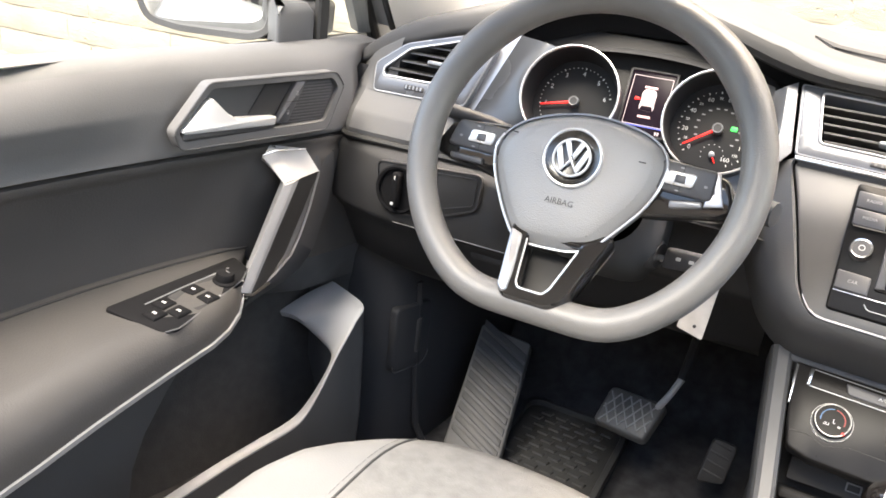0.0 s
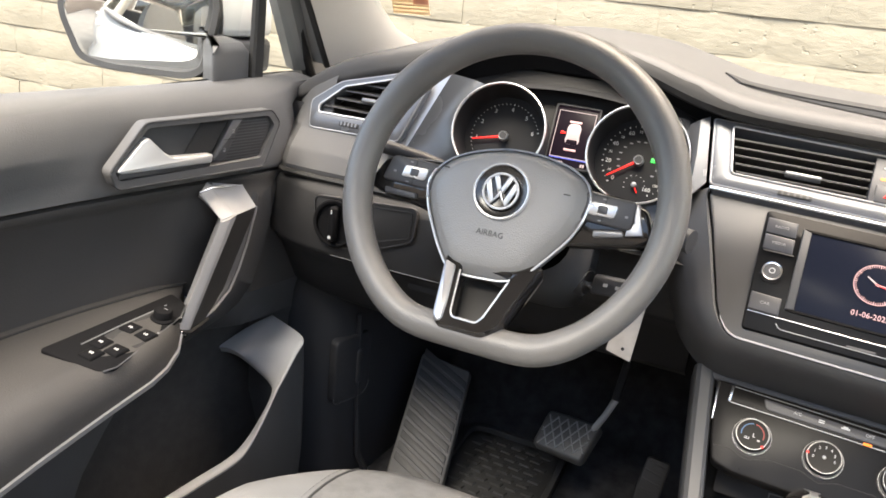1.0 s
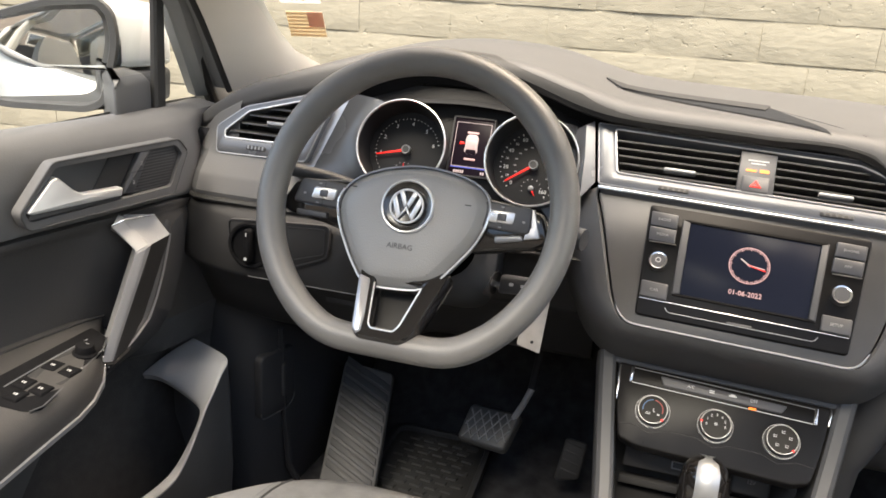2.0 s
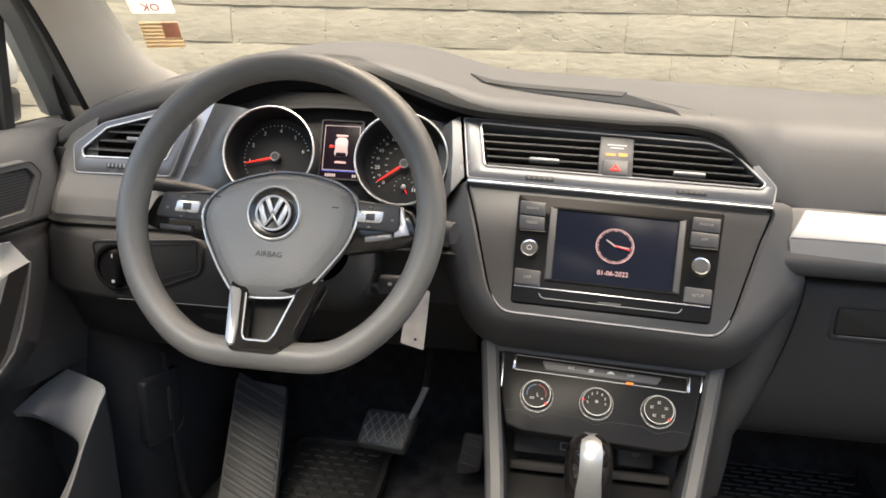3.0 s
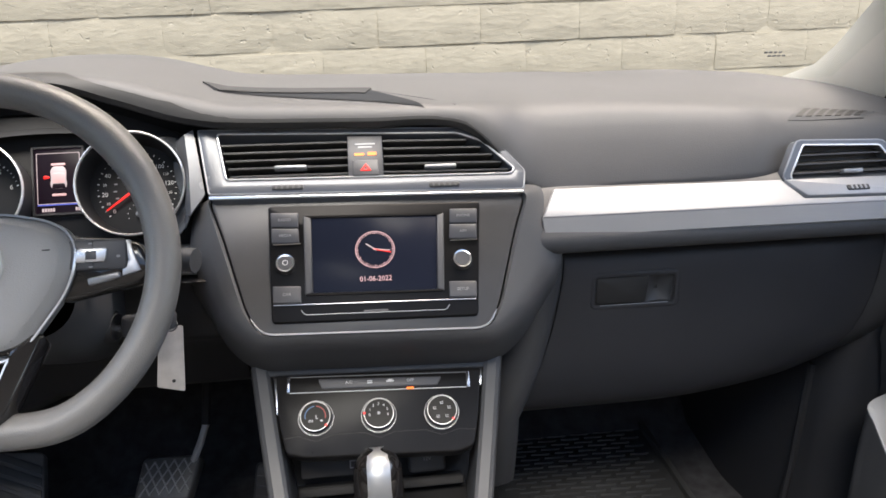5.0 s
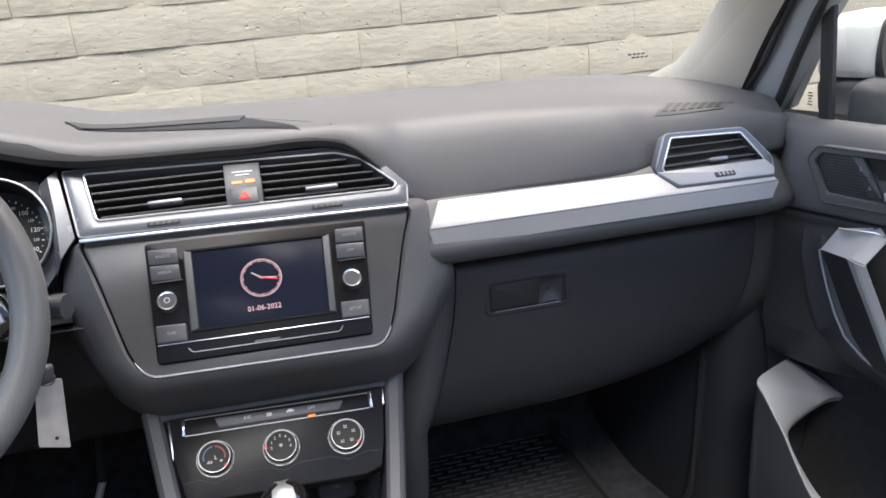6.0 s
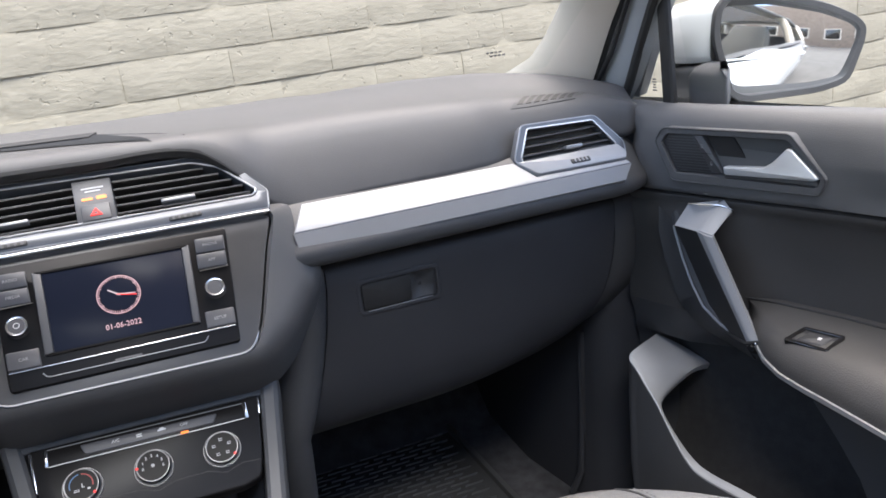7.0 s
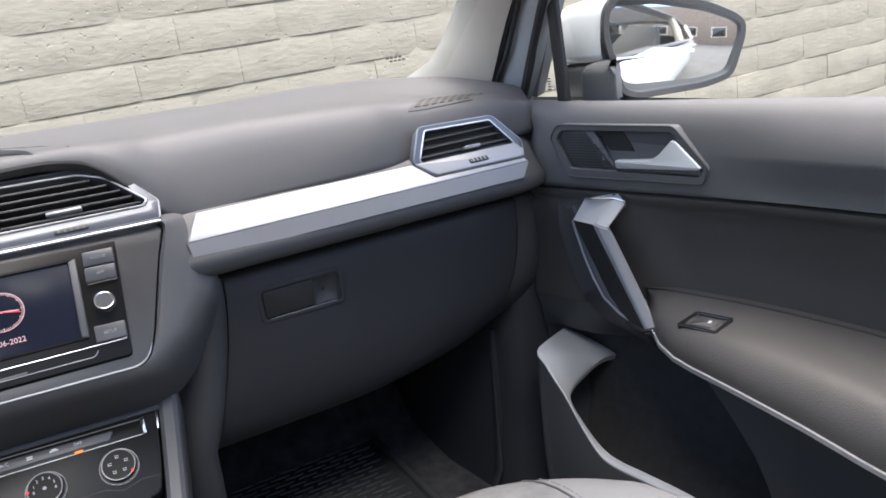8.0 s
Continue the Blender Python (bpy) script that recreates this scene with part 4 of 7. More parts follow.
part("hazard_button", slab(CS, rrect(-0.0055, 0.1145, 0.031, 0.021, 0.002), 0.0, 0.0066, 0.001), KEYCAP, hz)
part("triangle", hoop(CS, rpoly([(-0.0125, 0.1100), (0.0015, 0.1100), (-0.0055, 0.1200)], 0.001, 2), inset(rpoly([(-0.0125, 0.1100), (0.0015, 0.1100), (-0.0055, 0.1200)], 0.001, 2), 0.0022), 0.0055, 0.0072, 0.0002), RED, hz)
part("amber_words", bars(CS, [(-0.0125, 0.133, 0.012, 0.0032), (0.0025, 0.1335, 0.011, 0.0045)], 0.0051), AMBER, hz)
part("pale_words", bars(CS, [(-0.0055, 0.1465, 0.024, 0.002), (-0.0055, 0.1425, 0.017, 0.002)], 0.0051), MIDPRINT, hz)

U_o = [(-0.190, 0.084), (0.184, 0.0765), (0.168, 0.035), (0.1395, -0.060), (0.124, -0.088), (-0.1255, -0.084), (-0.143, -0.058), (-0.172, 0.035)]
far = [(-0.215, 0.092), (0.222, 0.108), (0.226, -0.004), (0.172, -0.077), (0.138, -0.1015), (-0.140, -0.0985), (-0.174, -0.073), (-0.219, 0.004)]
U_r, far_r = rpoly(U_o, 0.014, 4), rpoly(far, 0.025, 4)
mixp = lambda a, b, f: [(p[0] + (q[0] - p[0]) * f, p[1] + (q[1] - p[1]) * f) for p, q in zip(a, b)]


def shoulder(a, b):
    """How flush the surround stays: level beside the trim strip, falling away below."""
    w = min(1.0, max(0.0, (b + 0.055) / 0.06))
    return w * w * (3 - 2 * w) * (1.0 if a > 0 else 0.6)


part("soft_surround", grid([[CS.at(p, q, low + (high - low) * shoulder(p, q)) for p, q in poly] for poly, low, high in (
    (inset(far_r, -0.004), -0.10, -0.045), (far_r, -0.05, -0.034), (mixp(far_r, U_r, 0.12), -0.024, -0.029), (mixp(far_r, U_r, 0.35), -0.008, -0.0185), (mixp(far_r, U_r, 0.65), 0.0005, -0.0070), (mixp(far_r, U_r, 0.93), 0.003, 0.0025), (U_r, -0.002, -0.002))], True), PAD, stack, sharp=60)
# gleam on the black lower rim, drawn as a tapering satin line
rim_low = [p for p in inset(U_r, 0.0012) if p[1] < -0.062]
part("rim_highlight", tube([CS.at(p[0], p[1], 0.0022) for p in rim_low], [0.0004 + 0.0010 * max(0.0, math.sin(math.pi * k / (len(rim_low) - 1))) ** 0.4 for k in range(len(rim_low))], 6), SATIN, stack, "painted highlight on the rim under the radio")
part("fascia", slab(CS, inset(U_r, 0.0018), -0.03, 0.0, 0.001), FASCIA, stack)

radio = thing("radio", CS.at(0, 0), "gloss black car radio with a lit colour screen", "car radio")
part("faceplate", slab(CS, rpoly([(-0.114, -0.0705), (0.1135, -0.0725), (0.1262, 0.066), (-0.1198, 0.0695)], 0.005), -0.004, 0.005, 0.0012), RADIOFACE, radio)
sc_o = rpoly([(-0.0775, -0.0415), (0.0772, -0.0435), (0.0828, 0.0525), (-0.0793, 0.0550)], 0.003, 3)
sc_i = rpoly([(-0.0685, -0.0385), (0.0690, -0.0405), (0.0740, 0.0492), (-0.0700, 0.0515)], 0.001, 3)
part("screen_frame", hoop(CS, sc_o, sc_i, 0.004, 0.0075, 0.001), RADIOFACE, radio)
part("side_bar", slab(CS, [(-0.0775, -0.0405), (-0.0690, -0.0385), (-0.0705, 0.0512), (-0.0790, 0.0540)], 0.005, 0.0085, 0.001), RAIL, radio, "satin bar beside the screen")
part("side_bar", slab(CS, [(0.0695, -0.0405), (0.0770, -0.0425), (0.0825, 0.0515), (0.0745, 0.0490)], 0.005, 0.0085, 0.001), RAIL, radio, "satin bar beside the screen")
scr = part("screen", slab(CS, sc_i, 0.003, 0.0058, 0.0003), SCREEN, radio, "dark blue lit screen")
CK = CS.moved(0.0015, 0.0105, 0.0)
part("clock_ring", hoop(CK, disc(0, 0, 0.0224, 60), disc(0, 0, 0.0217, 60), 0.0056, 0.0061, 0.0001), PINK, scr)
tick = bmesh.new()
for i in range(60):
    bars(CK.turned(6 * i), [(0.0205, 0, 0.0022 if i % 5 else 0.0036, 0.0006 if i % 5 else 0.0009)], 0.0062, tick)
part("clock_ticks", tick, PINK, scr)
part("hour_hand", slab(CK.turned(145), [(-0.002, -0.0009), (0.0125, -0.0006), (0.0125, 0.0006), (-0.002, 0.0009)], 0.006, 0.0066, 0.0001), LIT, scr)
part("minute_hand", slab(CK.turned(-6), [(-0.002, -0.0008), (0.017, -0.0005), (0.017, 0.0005), (-0.002, 0.0008)], 0.006, 0.0067, 0.0001), LIT, scr)
part("second_hand", slab(CK.turned(-13), [(-0.002, -0.0005), (0.0185, -0.0004), (0.0185, 0.0004), (-0.002, 0.0005)], 0.006, 0.0068, 0.0001), RED, scr)
lettering("date", "01-06-2022", CS.moved(0.0012, -0.0248), 0.0085, PINK, scr, d=0.0062, wide=0.92)


def key(words, pts, fr, parent, size=0.0048):
    k = part("button", slab(fr, rpoly(pts, 0.0015, 2), 0.003, 0.0078, 0.0012), KEYCAP, parent)
    c = sum(p[0] for p in pts) / 4, sum(p[1] for p in pts) / 4
    lettering("words", words, fr.moved(c[0], c[1]), size, DIM, k, d=0.0081)


key("RADIO", [(-0.1155, 0.0415), (-0.0845, 0.0405), (-0.0850, 0.0590), (-0.1165, 0.0600)], CS, radio)
key("MEDIA", [(-0.1145, 0.0222), (-0.0838, 0.0215), (-0.0845, 0.0395), (-0.1155, 0.0405)], CS, radio)
key("CAR", [(-0.1128, -0.0488), (-0.0818, -0.0498), (-0.0822, -0.0300), (-0.1132, -0.0288)], CS, radio)
key("PHONE", [(0.0885, 0.0385), (0.1205, 0.0375), (0.1218, 0.0560), (0.0898, 0.0568)], CS, radio)
key("APP", [(0.0868, 0.0195), (0.1188, 0.0185), (0.1202, 0.0365), (0.0882, 0.0375)], CS, radio)
key("SETUP", [(0.0822, -0.0512), (0.1132, -0.0522), (0.1142, -0.0330), (0.0832, -0.0320)], CS, radio)
for a, b in ((-0.0975, 0.0207), (0.1035, 0.0172)):
    part("bright_line", bars(CS, [(a, b, 0.031, 0.0012)], 0.0072), CHROME, radio)
part("lower_line", slab(CS, [(-0.1125, -0.0515), (0.112, -0.0545), (0.112, -0.0532), (-0.1125, -0.0502)], 0.004, 0.0068, 0.0004), CHROME, radio)
part("disc_slot", tube([CS.at(-0.082, -0.0575, 0.0052), CS.at(-0.079, -0.0615, 0.0052), CS.at(-0.076, -0.0628, 0.0052), CS.at(0.076, -0.0645, 0.0052), CS.at(0.079, -0.063, 0.0052), CS.at(0.082, -0.0588, 0.0052)], 0.0006, 5), SATIN, radio)
part("small_mark", bars(CS, [(0.0, -0.0615, 0.027, 0.0022)], 0.0056), KEYCAP, radio)
for a, b in ((-0.0988, -0.0035), (0.0998, -0.0070)):
    k = part("rotary_knob", lathe(CS.moved(a, b), [(0.0122, 0.004), (0.0122, 0.006), (0.0116, 0.007), (0.0110, 0.0115), (0.0102, 0.0130), (0.0086, 0.0126)]), CHROME, radio, "chrome-edged rotary knob")
    part("knob_face", lathe(CS.moved(a, b), [(0.0086, 0.011), (0.0082, 0.0129)]), KEYCAP, k)
    if a < 0:
        part("power_mark", hoop(CS.moved(a, b), disc(0, 0, 0.0032, 16), disc(0, 0, 0.0024, 16), 0.0126, 0.0133, 0.0001), PALE, k)

# ---- climate panel ----
clim = thing("climate_panel", AC.at(0, 0), "dark climate control panel with three chrome-ringed dials", "climate control")
part("panel", slab(AC, rpoly([(-0.1275, 0.050), (0.1205, 0.047), (0.112, -0.012), (0.104, -0.046), (0.085, -0.052), (-0.090, -0.049), (-0.111, -0.043), (-0.119, -0.010)], 0.006), -0.02, 0.002, 0.002), CLIMATE, clim)
part("panel_crease", tube([AC.at(-0.113, -0.026, 0.002), AC.at(-0.097, -0.024, 0.002), AC.at(-0.078, -0.031, 0.002), AC.at(-0.055, -0.024, 0.002), AC.at(-0.022, -0.024, 0.002), AC.at(-0.004, -0.031, 0.002), AC.at(0.014, -0.025, 0.002), AC.at(0.05, -0.025, 0.002), AC.at(0.068, -0.032, 0.002), AC.at(0.088, -0.026, 0.002), AC.at(0.108, -0.028, 0.002)], 0.0006, 5), CLIMATE, clim)
part("key_window", slab(AC, [(-0.108, 0.0270), (0.1005, 0.0230), (0.1045, 0.0410), (-0.1085, 0.0460)], 0.0, 0.0032, 0.0006), RADIOFACE, clim)
part("window_edge", tube([AC.at(p, q, 0.0030) for p, q in [(-0.108, 0.0270), (0.1005, 0.0230), (0.1045, 0.0410), (-0.1085, 0.0460)]], 0.0007, 5, True), SATIN, clim, "thin bright edge")
kb = part("key_bar", slab(AC, rpoly([(-0.070, 0.0298), (0.066, 0.0270), (0.072, 0.0372), (-0.0745, 0.0418)], 0.003), 0.001, 0.0048, 0.0008), KEYCAP, clim)
for w, a in (("A/C", -0.038), ("OFF", 0.0345)):
    lettering("words", w, AC.moved(a, 0.0350 - a * 0.02), 0.0050, MIDPRINT, kb, d=0.0052)
part("symbols", bars(AC, [(-0.0135, 0.0362, 0.006, 0.0012), (-0.0135, 0.0340, 0.006, 0.0012), (0.0105, 0.0348, 0.009, 0.0018), (0.0105, 0.0365, 0.005, 0.0014)], 0.0052), PALE, kb)
part("amber_lamp", bars(AC, [(0.0338, 0.0253, 0.0085, 0.0030)], 0.0040), AMBER, clim)
for a, b, c in ((-0.1108, -0.1068, 0.0365), (0.1010, 0.1050, 0.0322)):
    part("chrome_end", slab(AC, rrect((a + b) / 2, c, 0.0045, 0.020, 0.001), 0.0, 0.0052, 0.001), CHROME, clim)
part("chrome_side", slab(AC, [(-0.1225, 0.002), (-0.1205, 0.002), (-0.1225, 0.047), (-0.1260, 0.047)], 0.0, 0.0035, 0.0008), CHROME, clim)
part("chrome_side", slab(AC, [(0.1165, 0.024), (0.1185, 0.024), (0.1210, 0.044), (0.1180, 0.044)], 0.0, 0.0035, 0.0008), CHROME, clim)
for k, a in enumerate((-0.0768, -0.0043, 0.0690)):
    f = AC.moved(a, -0.0045 - 0.0006 * k).scaled(0.84)
    d = part("dial", lathe(f, [(0.0245, 0.0), (0.0245, 0.004), (0.0240, 0.0056), (0.0234, 0.0056), (0.0212, 0.0050), (0.0206, 0.0138), (0.0198, 0.0138), (0.0180, 0.0125)], 40), SATIN, clim, "chrome-ringed rotary dial")
    for rr, dd in ((0.0240, 0.0052), (0.0201, 0.0138)):
        part("chrome_ring", lathe(f, [(rr + 0.0004, dd - 0.0008), (rr + 0.0002, dd + 0.0002), (rr - 0.0002, dd + 0.0002), (rr - 0.0004, dd - 0.0008)], 40, cap=False), CHROME, d)
    part("dark_band", lathe(f, [(0.0236, 0.0052), (0.0234, 0.0062), (0.0214, 0.0066), (0.0211, 0.0128)], 40, cap=False), BLACK, d)
    part("dial_face", lathe(f, [(0.0196, 0.010), (0.0194, 0.0134)], 40), CLIMATE, d)
    bm = bmesh.new()
    if k == 0:
        for col, a0, a1 in ((BLUE, 190, 100), (DIMRED, 80, -10)):
            arc = bmesh.new()
            for i in range(12):
                bars(f.turned(a0 + (a1 - a0) * i / 11), [(0.0138, 0, 0.0014, 0.0022)], 0.0138, arc)
            part("colour_arc", arc, col, d)
        bars(f, [(-0.007, -0.0055, 0.0034, 0.0009), (-0.007, -0.0075, 0.0050, 0.0009), (-0.0035, -0.0065, 0.0009, 0.0034), (0.0085, -0.0065, 0.0034, 0.0022), (0.001, -0.001, 0.0010, 0.0050), (0.0022, -0.0034, 0.0026, 0.0009)], 0.0138, bm)
    elif k == 1:
        for i in range(7):
            an = radians(190 - 200 * i / 6)
            lettering("number", str(i), f.moved(0.0128 * math.cos(an), 0.0128 * math.sin(an)), 0.0056, PALE, d, d=0.0137)
        for i in range(3):
            bars(f.turned(60 * i), [(0, 0, 0.0050, 0.0011)], 0.0138 + i * 0.0002, bm)
    else:
        for i in range(5):
            an = radians(90 + 72 * i)
            x, y = 0.0105 * math.cos(an), 0.0105 * math.sin(an)
            bars(f, [(x, y - 0.0015, 0.0045, 0.0009), (x - 0.0016, y, 0.0009, 0.0040), (x + 0.001, y + 0.001, 0.0026, 0.0009)], 0.0138, bm)
    part("dial_marks", bm, MIDPRINT, d)
    part("red_pointer", bars(f.turned((-42, 178, -42)[k]), [(0.0196, 0, 0.0036, 0.0030)], 0.0142), RED, d)

# ---- centre console ----
con = thing("centre_tunnel", (0, 0.7, 0.42), "dark centre console with satin grey side rails and an open cubby", "centre console")


def rail_path(sg):
    u0 = -0.0035
    pts = [(u0 + sg * 0.1530, 0.0625), (u0 + sg * 0.1500, 0.045), (u0 + sg * 0.1395, -0.020), (u0 + sg * 0.1260, -0.100), (u0 + sg * 0.121, -0.135)]
    p = [AC.at(a, b) for a, b in pts]
    x = p[-1].x
    return p + [Vector((x, 0.68, 0.672)), Vector((x, 0.45, 0.655)), Vector((x * 1.02, 0.0, 0.655)), Vector((x * 1.02, -0.3, 0.655))]


for sg in (-1, 1):
    p = rail_path(sg)
    out = Vector((sg, 0, 0))
    rows = []
    for q in p:
        up = AC.n
        rows.append([q + out * 0.004 - up * 0.30, q + out * 0.003 - up * 0.06, q - up * 0.012, q - up * 0.003 - out * 0.003, q - out * 0.008 + up * 0.001, q - out * 0.019 + up * 0.001, q - out * 0.023 - up * 0.002, q - out * 0.0245 - up * 0.012, q - out * 0.026 - up * 0.10])
    part("side_wall", grid([r[1:3] for r in rows]), HARD, con, sharp=60)
    part("side_rail", grid([r[2:] for r in rows]), RAIL, con, "satin grey rail", 18)
    side = [[(sg * (0.128 + 0.01 * f) - 0.0035, y, 0.62 + (0.40 - 0.62) * f) for f in (-0.35, 0.0, 0.3, 0.7, 1.0)] for y in span(1.05, -0.3, 8)]
    part("flank", grid(side), BLACK, con)
part("top_bridge", slab(AC, [(-0.150, 0.050), (0.143, 0.047), (0.140, 0.062), (-0.148, 0.066)], -0.03, -0.002, 0.003), RAIL, con)
part("cubby_back", slab(leaning((0, 0.905, 0.72), 10), rrect(-0.004, 0.0, 0.235, 0.16, 0.01), -0.01, 0.0), VOID, con)
part("shelf", slab(Fr((-0.004, 0.80, 0.682), (1, 0, 0), (0, 1, 0.08)), rrect(0, 0, 0.21, 0.22, 0.012), -0.01, 0.004, 0.003), KNEE, con)
part("shelf_lip", slab(leaning((-0.004, 0.862, 0.704), 20), rrect(0, 0.004, 0.20, 0.010, 0.003), -0.006, 0.006, 0.002), VOID, con)
sock = leaning((0.053, 0.884, 0.728), 25)
s12 = part("power_socket", slab(sock, rrect(0, 0, 0.046, 0.032, 0.006), -0.004, 0.008, 0.003), HARD, con, "capped black power socket")
lettering("words", "12V", sock, 0.0065, DIM, s12, d=0.0083)
usb = leaning((-0.062, 0.886, 0.728), 25)
u1 = part("usb_panel", slab(usb, rrect(0, 0, 0.078, 0.026, 0.003), -0.004, 0.004, 0.001), BLACK, con)
part("usb_port", hoop(usb, rrect(0.028, 0, 0.016, 0.010, 0.001), rrect(0.028, 0, 0.0125, 0.007, 0.0006), 0.002, 0.0056, 0.0004), SATIN, u1)

gear = thing("gear_selector", (-0.011, 0.80, 0.68), "black and chrome automatic gear selector lever", "gear lever")
GK = Fr((-0.011, 0.792, 0.765), (1, 0, 0), (0, 0.22, 1))


def knob_ring(z, wx, wy, back):
    return [GK.at(wx * 1.12 * math.cos(a), z, -wy * math.sin(a) + back) for a in span(0, 2 * math.pi, 29)[:-1]]


prof = [(-0.085, 0.012, 0.012), (-0.060, 0.016, 0.016), (-0.045, 0.022, 0.022), (-0.025, 0.0245, 0.027), (0.0, 0.0255, 0.030), (0.016, 0.0240, 0.029), (0.026, 0.0200, 0.025), (0.033, 0.0125, 0.017), (0.0355, 0.005, 0.007)]
kb_bm = grid([knob_ring(z, a, b, 0) for z, a, b in prof], True)
kb_bm.verts.ensure_lookup_table()
kb_bm.faces.new(kb_bm.verts[-28:])
part("knob", kb_bm, GLOSS, gear, sharp=60)
band = []
for z, a, b in prof[1:]:
    hw = min(0.0115 + 0.002 * (z < 0), a * 0.8)
    t0 = math.acos(min(hw / a, 1))
    band.append([GK.at(a * math.cos(t) * 1.10, z + 0.001, b * math.sin(t) * 1.16) for t in span(t0, math.pi - t0, 9)])
band.append([GK.at(a, 0.0365, b) for a, b in zip(span(0.004, -0.004, 9), [0.0] * 9)])
band.append([GK.at(0.0085 * c, 0.0345, -0.012) for c in span(1, -1, 9)])
part("chrome_band", grid(band), BAND, gear, "bright metal band", 60)
part("shaft", tube([(-0.011, 0.772, 0.69), (-0.011, 0.76, 0.62)], 0.011, 12), CHROME, gear)
part("gaiter", lathe(Fr((-0.011, 0.755, 0.655), (1, 0, 0), (0, 1, 0)), [(0.06, 0.0), (0.05, 0.015), (0.03, 0.03), (0.018, 0.04)]), BLACK, gear)

# ---- steering wheel ----
wheel = thing("steering_wheel", SW.at(0, 0, -0.08), "grey leather steering wheel with a flat bottom and black spokes", "steering wheel")
rim = []
for i in range(96):
    a = 2 * math.pi * i / 96
    u, v = 0.1675 * math.cos(a), 0.1665 * math.sin(a)
    lim = -0.1515
    if v < lim:
        v = lim
    elif v < -0.135:
        v = v * 0.9 + lim * 0.1 * (-(v + 0.135) / 0.0165) ** 2 - 0.0135 * (1 - (-(v + 0.135) / 0.0165) ** 2)
    rim.append((u, v))
for _ in range(5):
    rim = [((rim[i - 1][0] + 2 * rim[i][0] + rim[(i + 1) % 96][0]) / 4, (rim[i - 1][1] + 2 * rim[i][1] + rim[(i + 1) % 96][1]) / 4) for i in range(96)]
rows = []
for i, (u, v) in enumerate(rim):
    t = Vector(rim[(i + 1) % 96]) - Vector(rim[i - 1])
    nrm = Vector((t.y, -t.x)).normalized()
    an = math.degrees(math.atan2(v, u))
    grip = 0.0012 * max(0, math.cos(radians((an - 40) * 4.5))) if 20 < an < 60 else (0.0012 * max(0, math.cos(radians((an - 140) * 4.5))) if 120 < an < 160 else 0)
    w = (0.0158 if v > -0.13 else 0.0162) + grip
    rows.append([SW.at(u + nrm.x * w * math.cos(k), v + nrm.y * w * math.cos(k), (w + 0.003) * math.sin(k)) for k in span(0, 2 * math.pi, 21)[:-1]])
rows.append(rows[0])
bm = grid(rows, True)
bmesh.ops.remove_doubles(bm, verts=bm.verts, dist=1e-6)
part("rim", bm, LEATHER, wheel, "grey grained leather rim", 80)
part("hub_back", lathe(SW, [(0.050, -0.07), (0.052, -0.03), (0.045, -0.012), (0.03, -0.006)]), BLACK, wheel)

# the hub sits a little below the plane of the rim
HB = SW.moved(-0.004, 0.002, -0.016)

# three gloss black spokes
spoke_l = part("spoke", slab(HB, rpoly([(-0.070, 0.022), (-0.120, 0.018), (-0.146, 0.012), (-0.160, -0.018), (-0.145, -0.026), (-0.110, -0.030), (-0.074, -0.038)], 0.006), -0.022, 0.000, 0.005), GLOSS, wheel, "gloss black spoke")
spoke_r = part("spoke", slab(HB, rpoly([(0.070, 0.024), (0.120, 0.020), (0.146, 0.014), (0.160, -0.016), (0.145, -0.026), (0.110, -0.032), (0.072, -0.040)], 0.006), -0.022, 0.000, 0.005), GLOSS, wheel, "gloss black spoke")
FK = Fr(SW.at(0, -0.09, -0.007), SW.u, SW.v - SW.n * 0.45)
forked = lambda pts, r: rpoly([(p, (q + 0.09) / 0.912) for p, q in pts], r, 3)
low_o = forked([(-0.050, -0.066), (0.056, -0.066), (0.032, -0.139), (0.020, -0.1495), (-0.028, -0.1495), (-0.035, -0.143)], 0.006)
low_i = forked([(-0.0275, -0.084), (0.0270, -0.084), (0.0150, -0.132), (0.0100, -0.139), (-0.0150, -0.139), (-0.0190, -0.134)], 0.003)
low = part("spoke", hoop(FK, low_o, low_i, -0.016, 0.006, 0.003), GLOSS, wheel, "forked gloss black lower spoke")
part("metal_leg", slab(FK, forked([(-0.0465, -0.083), (-0.0325, -0.087), (-0.0255, -0.126), (-0.0240, -0.1445), (-0.0290, -0.1475), (-0.0350, -0.142)], 0.003), 0.0, 0.0082, 0.002), SILVER, low, "silver inlay")
part("metal_line", tube([FK.at(p, q, 0.0056) for p, q in [(0.0262, 0.0)] + [p for p in low_i if p[1] < 0.0] + [(-0.0266, 0.0)]], 0.0010, 6), BRIGHT, low, "chrome line round the opening")
part("fork_back", slab(FK, low_i, -0.030, -0.024), SEAL, low)

cov = [(-0.003, 0.0457), (0.030, 0.0450), (0.063, 0.0378), (0.0805, 0.0278), (0.0886, 0.0125), (0.0861, -0.010), (0.0772, -0.0327), (0.0576, -0.0594), (0.0390, -0.0835), (0.0192, -0.0907), (-0.0131, -0.0930), (-0.0328, -0.0926), (-0.0434, -0.0865), (-0.0593, -0.0655), (-0.0785, -0.0317), (-0.0861, -0.0064), (-0.079, 0.012), (-0.064, 0.0261), (-0.0386, 0.0376)]
cov_r = rpoly(cov, 0.012, 3)
cc = (0.0, -0.012)
toward = lambda f: [(p[0] + (cc[0] - p[0]) * f, p[1] + (cc[1] - p[1]) * f) for p in cov_r]
part("chrome_line", tube([HB.at(p[0], p[1], 0.0062) for p in inset(cov_r, -0.0012) if p[1] < 0.014], 0.0013, 6), BRIGHT, wheel, "chrome line round the lower cover")
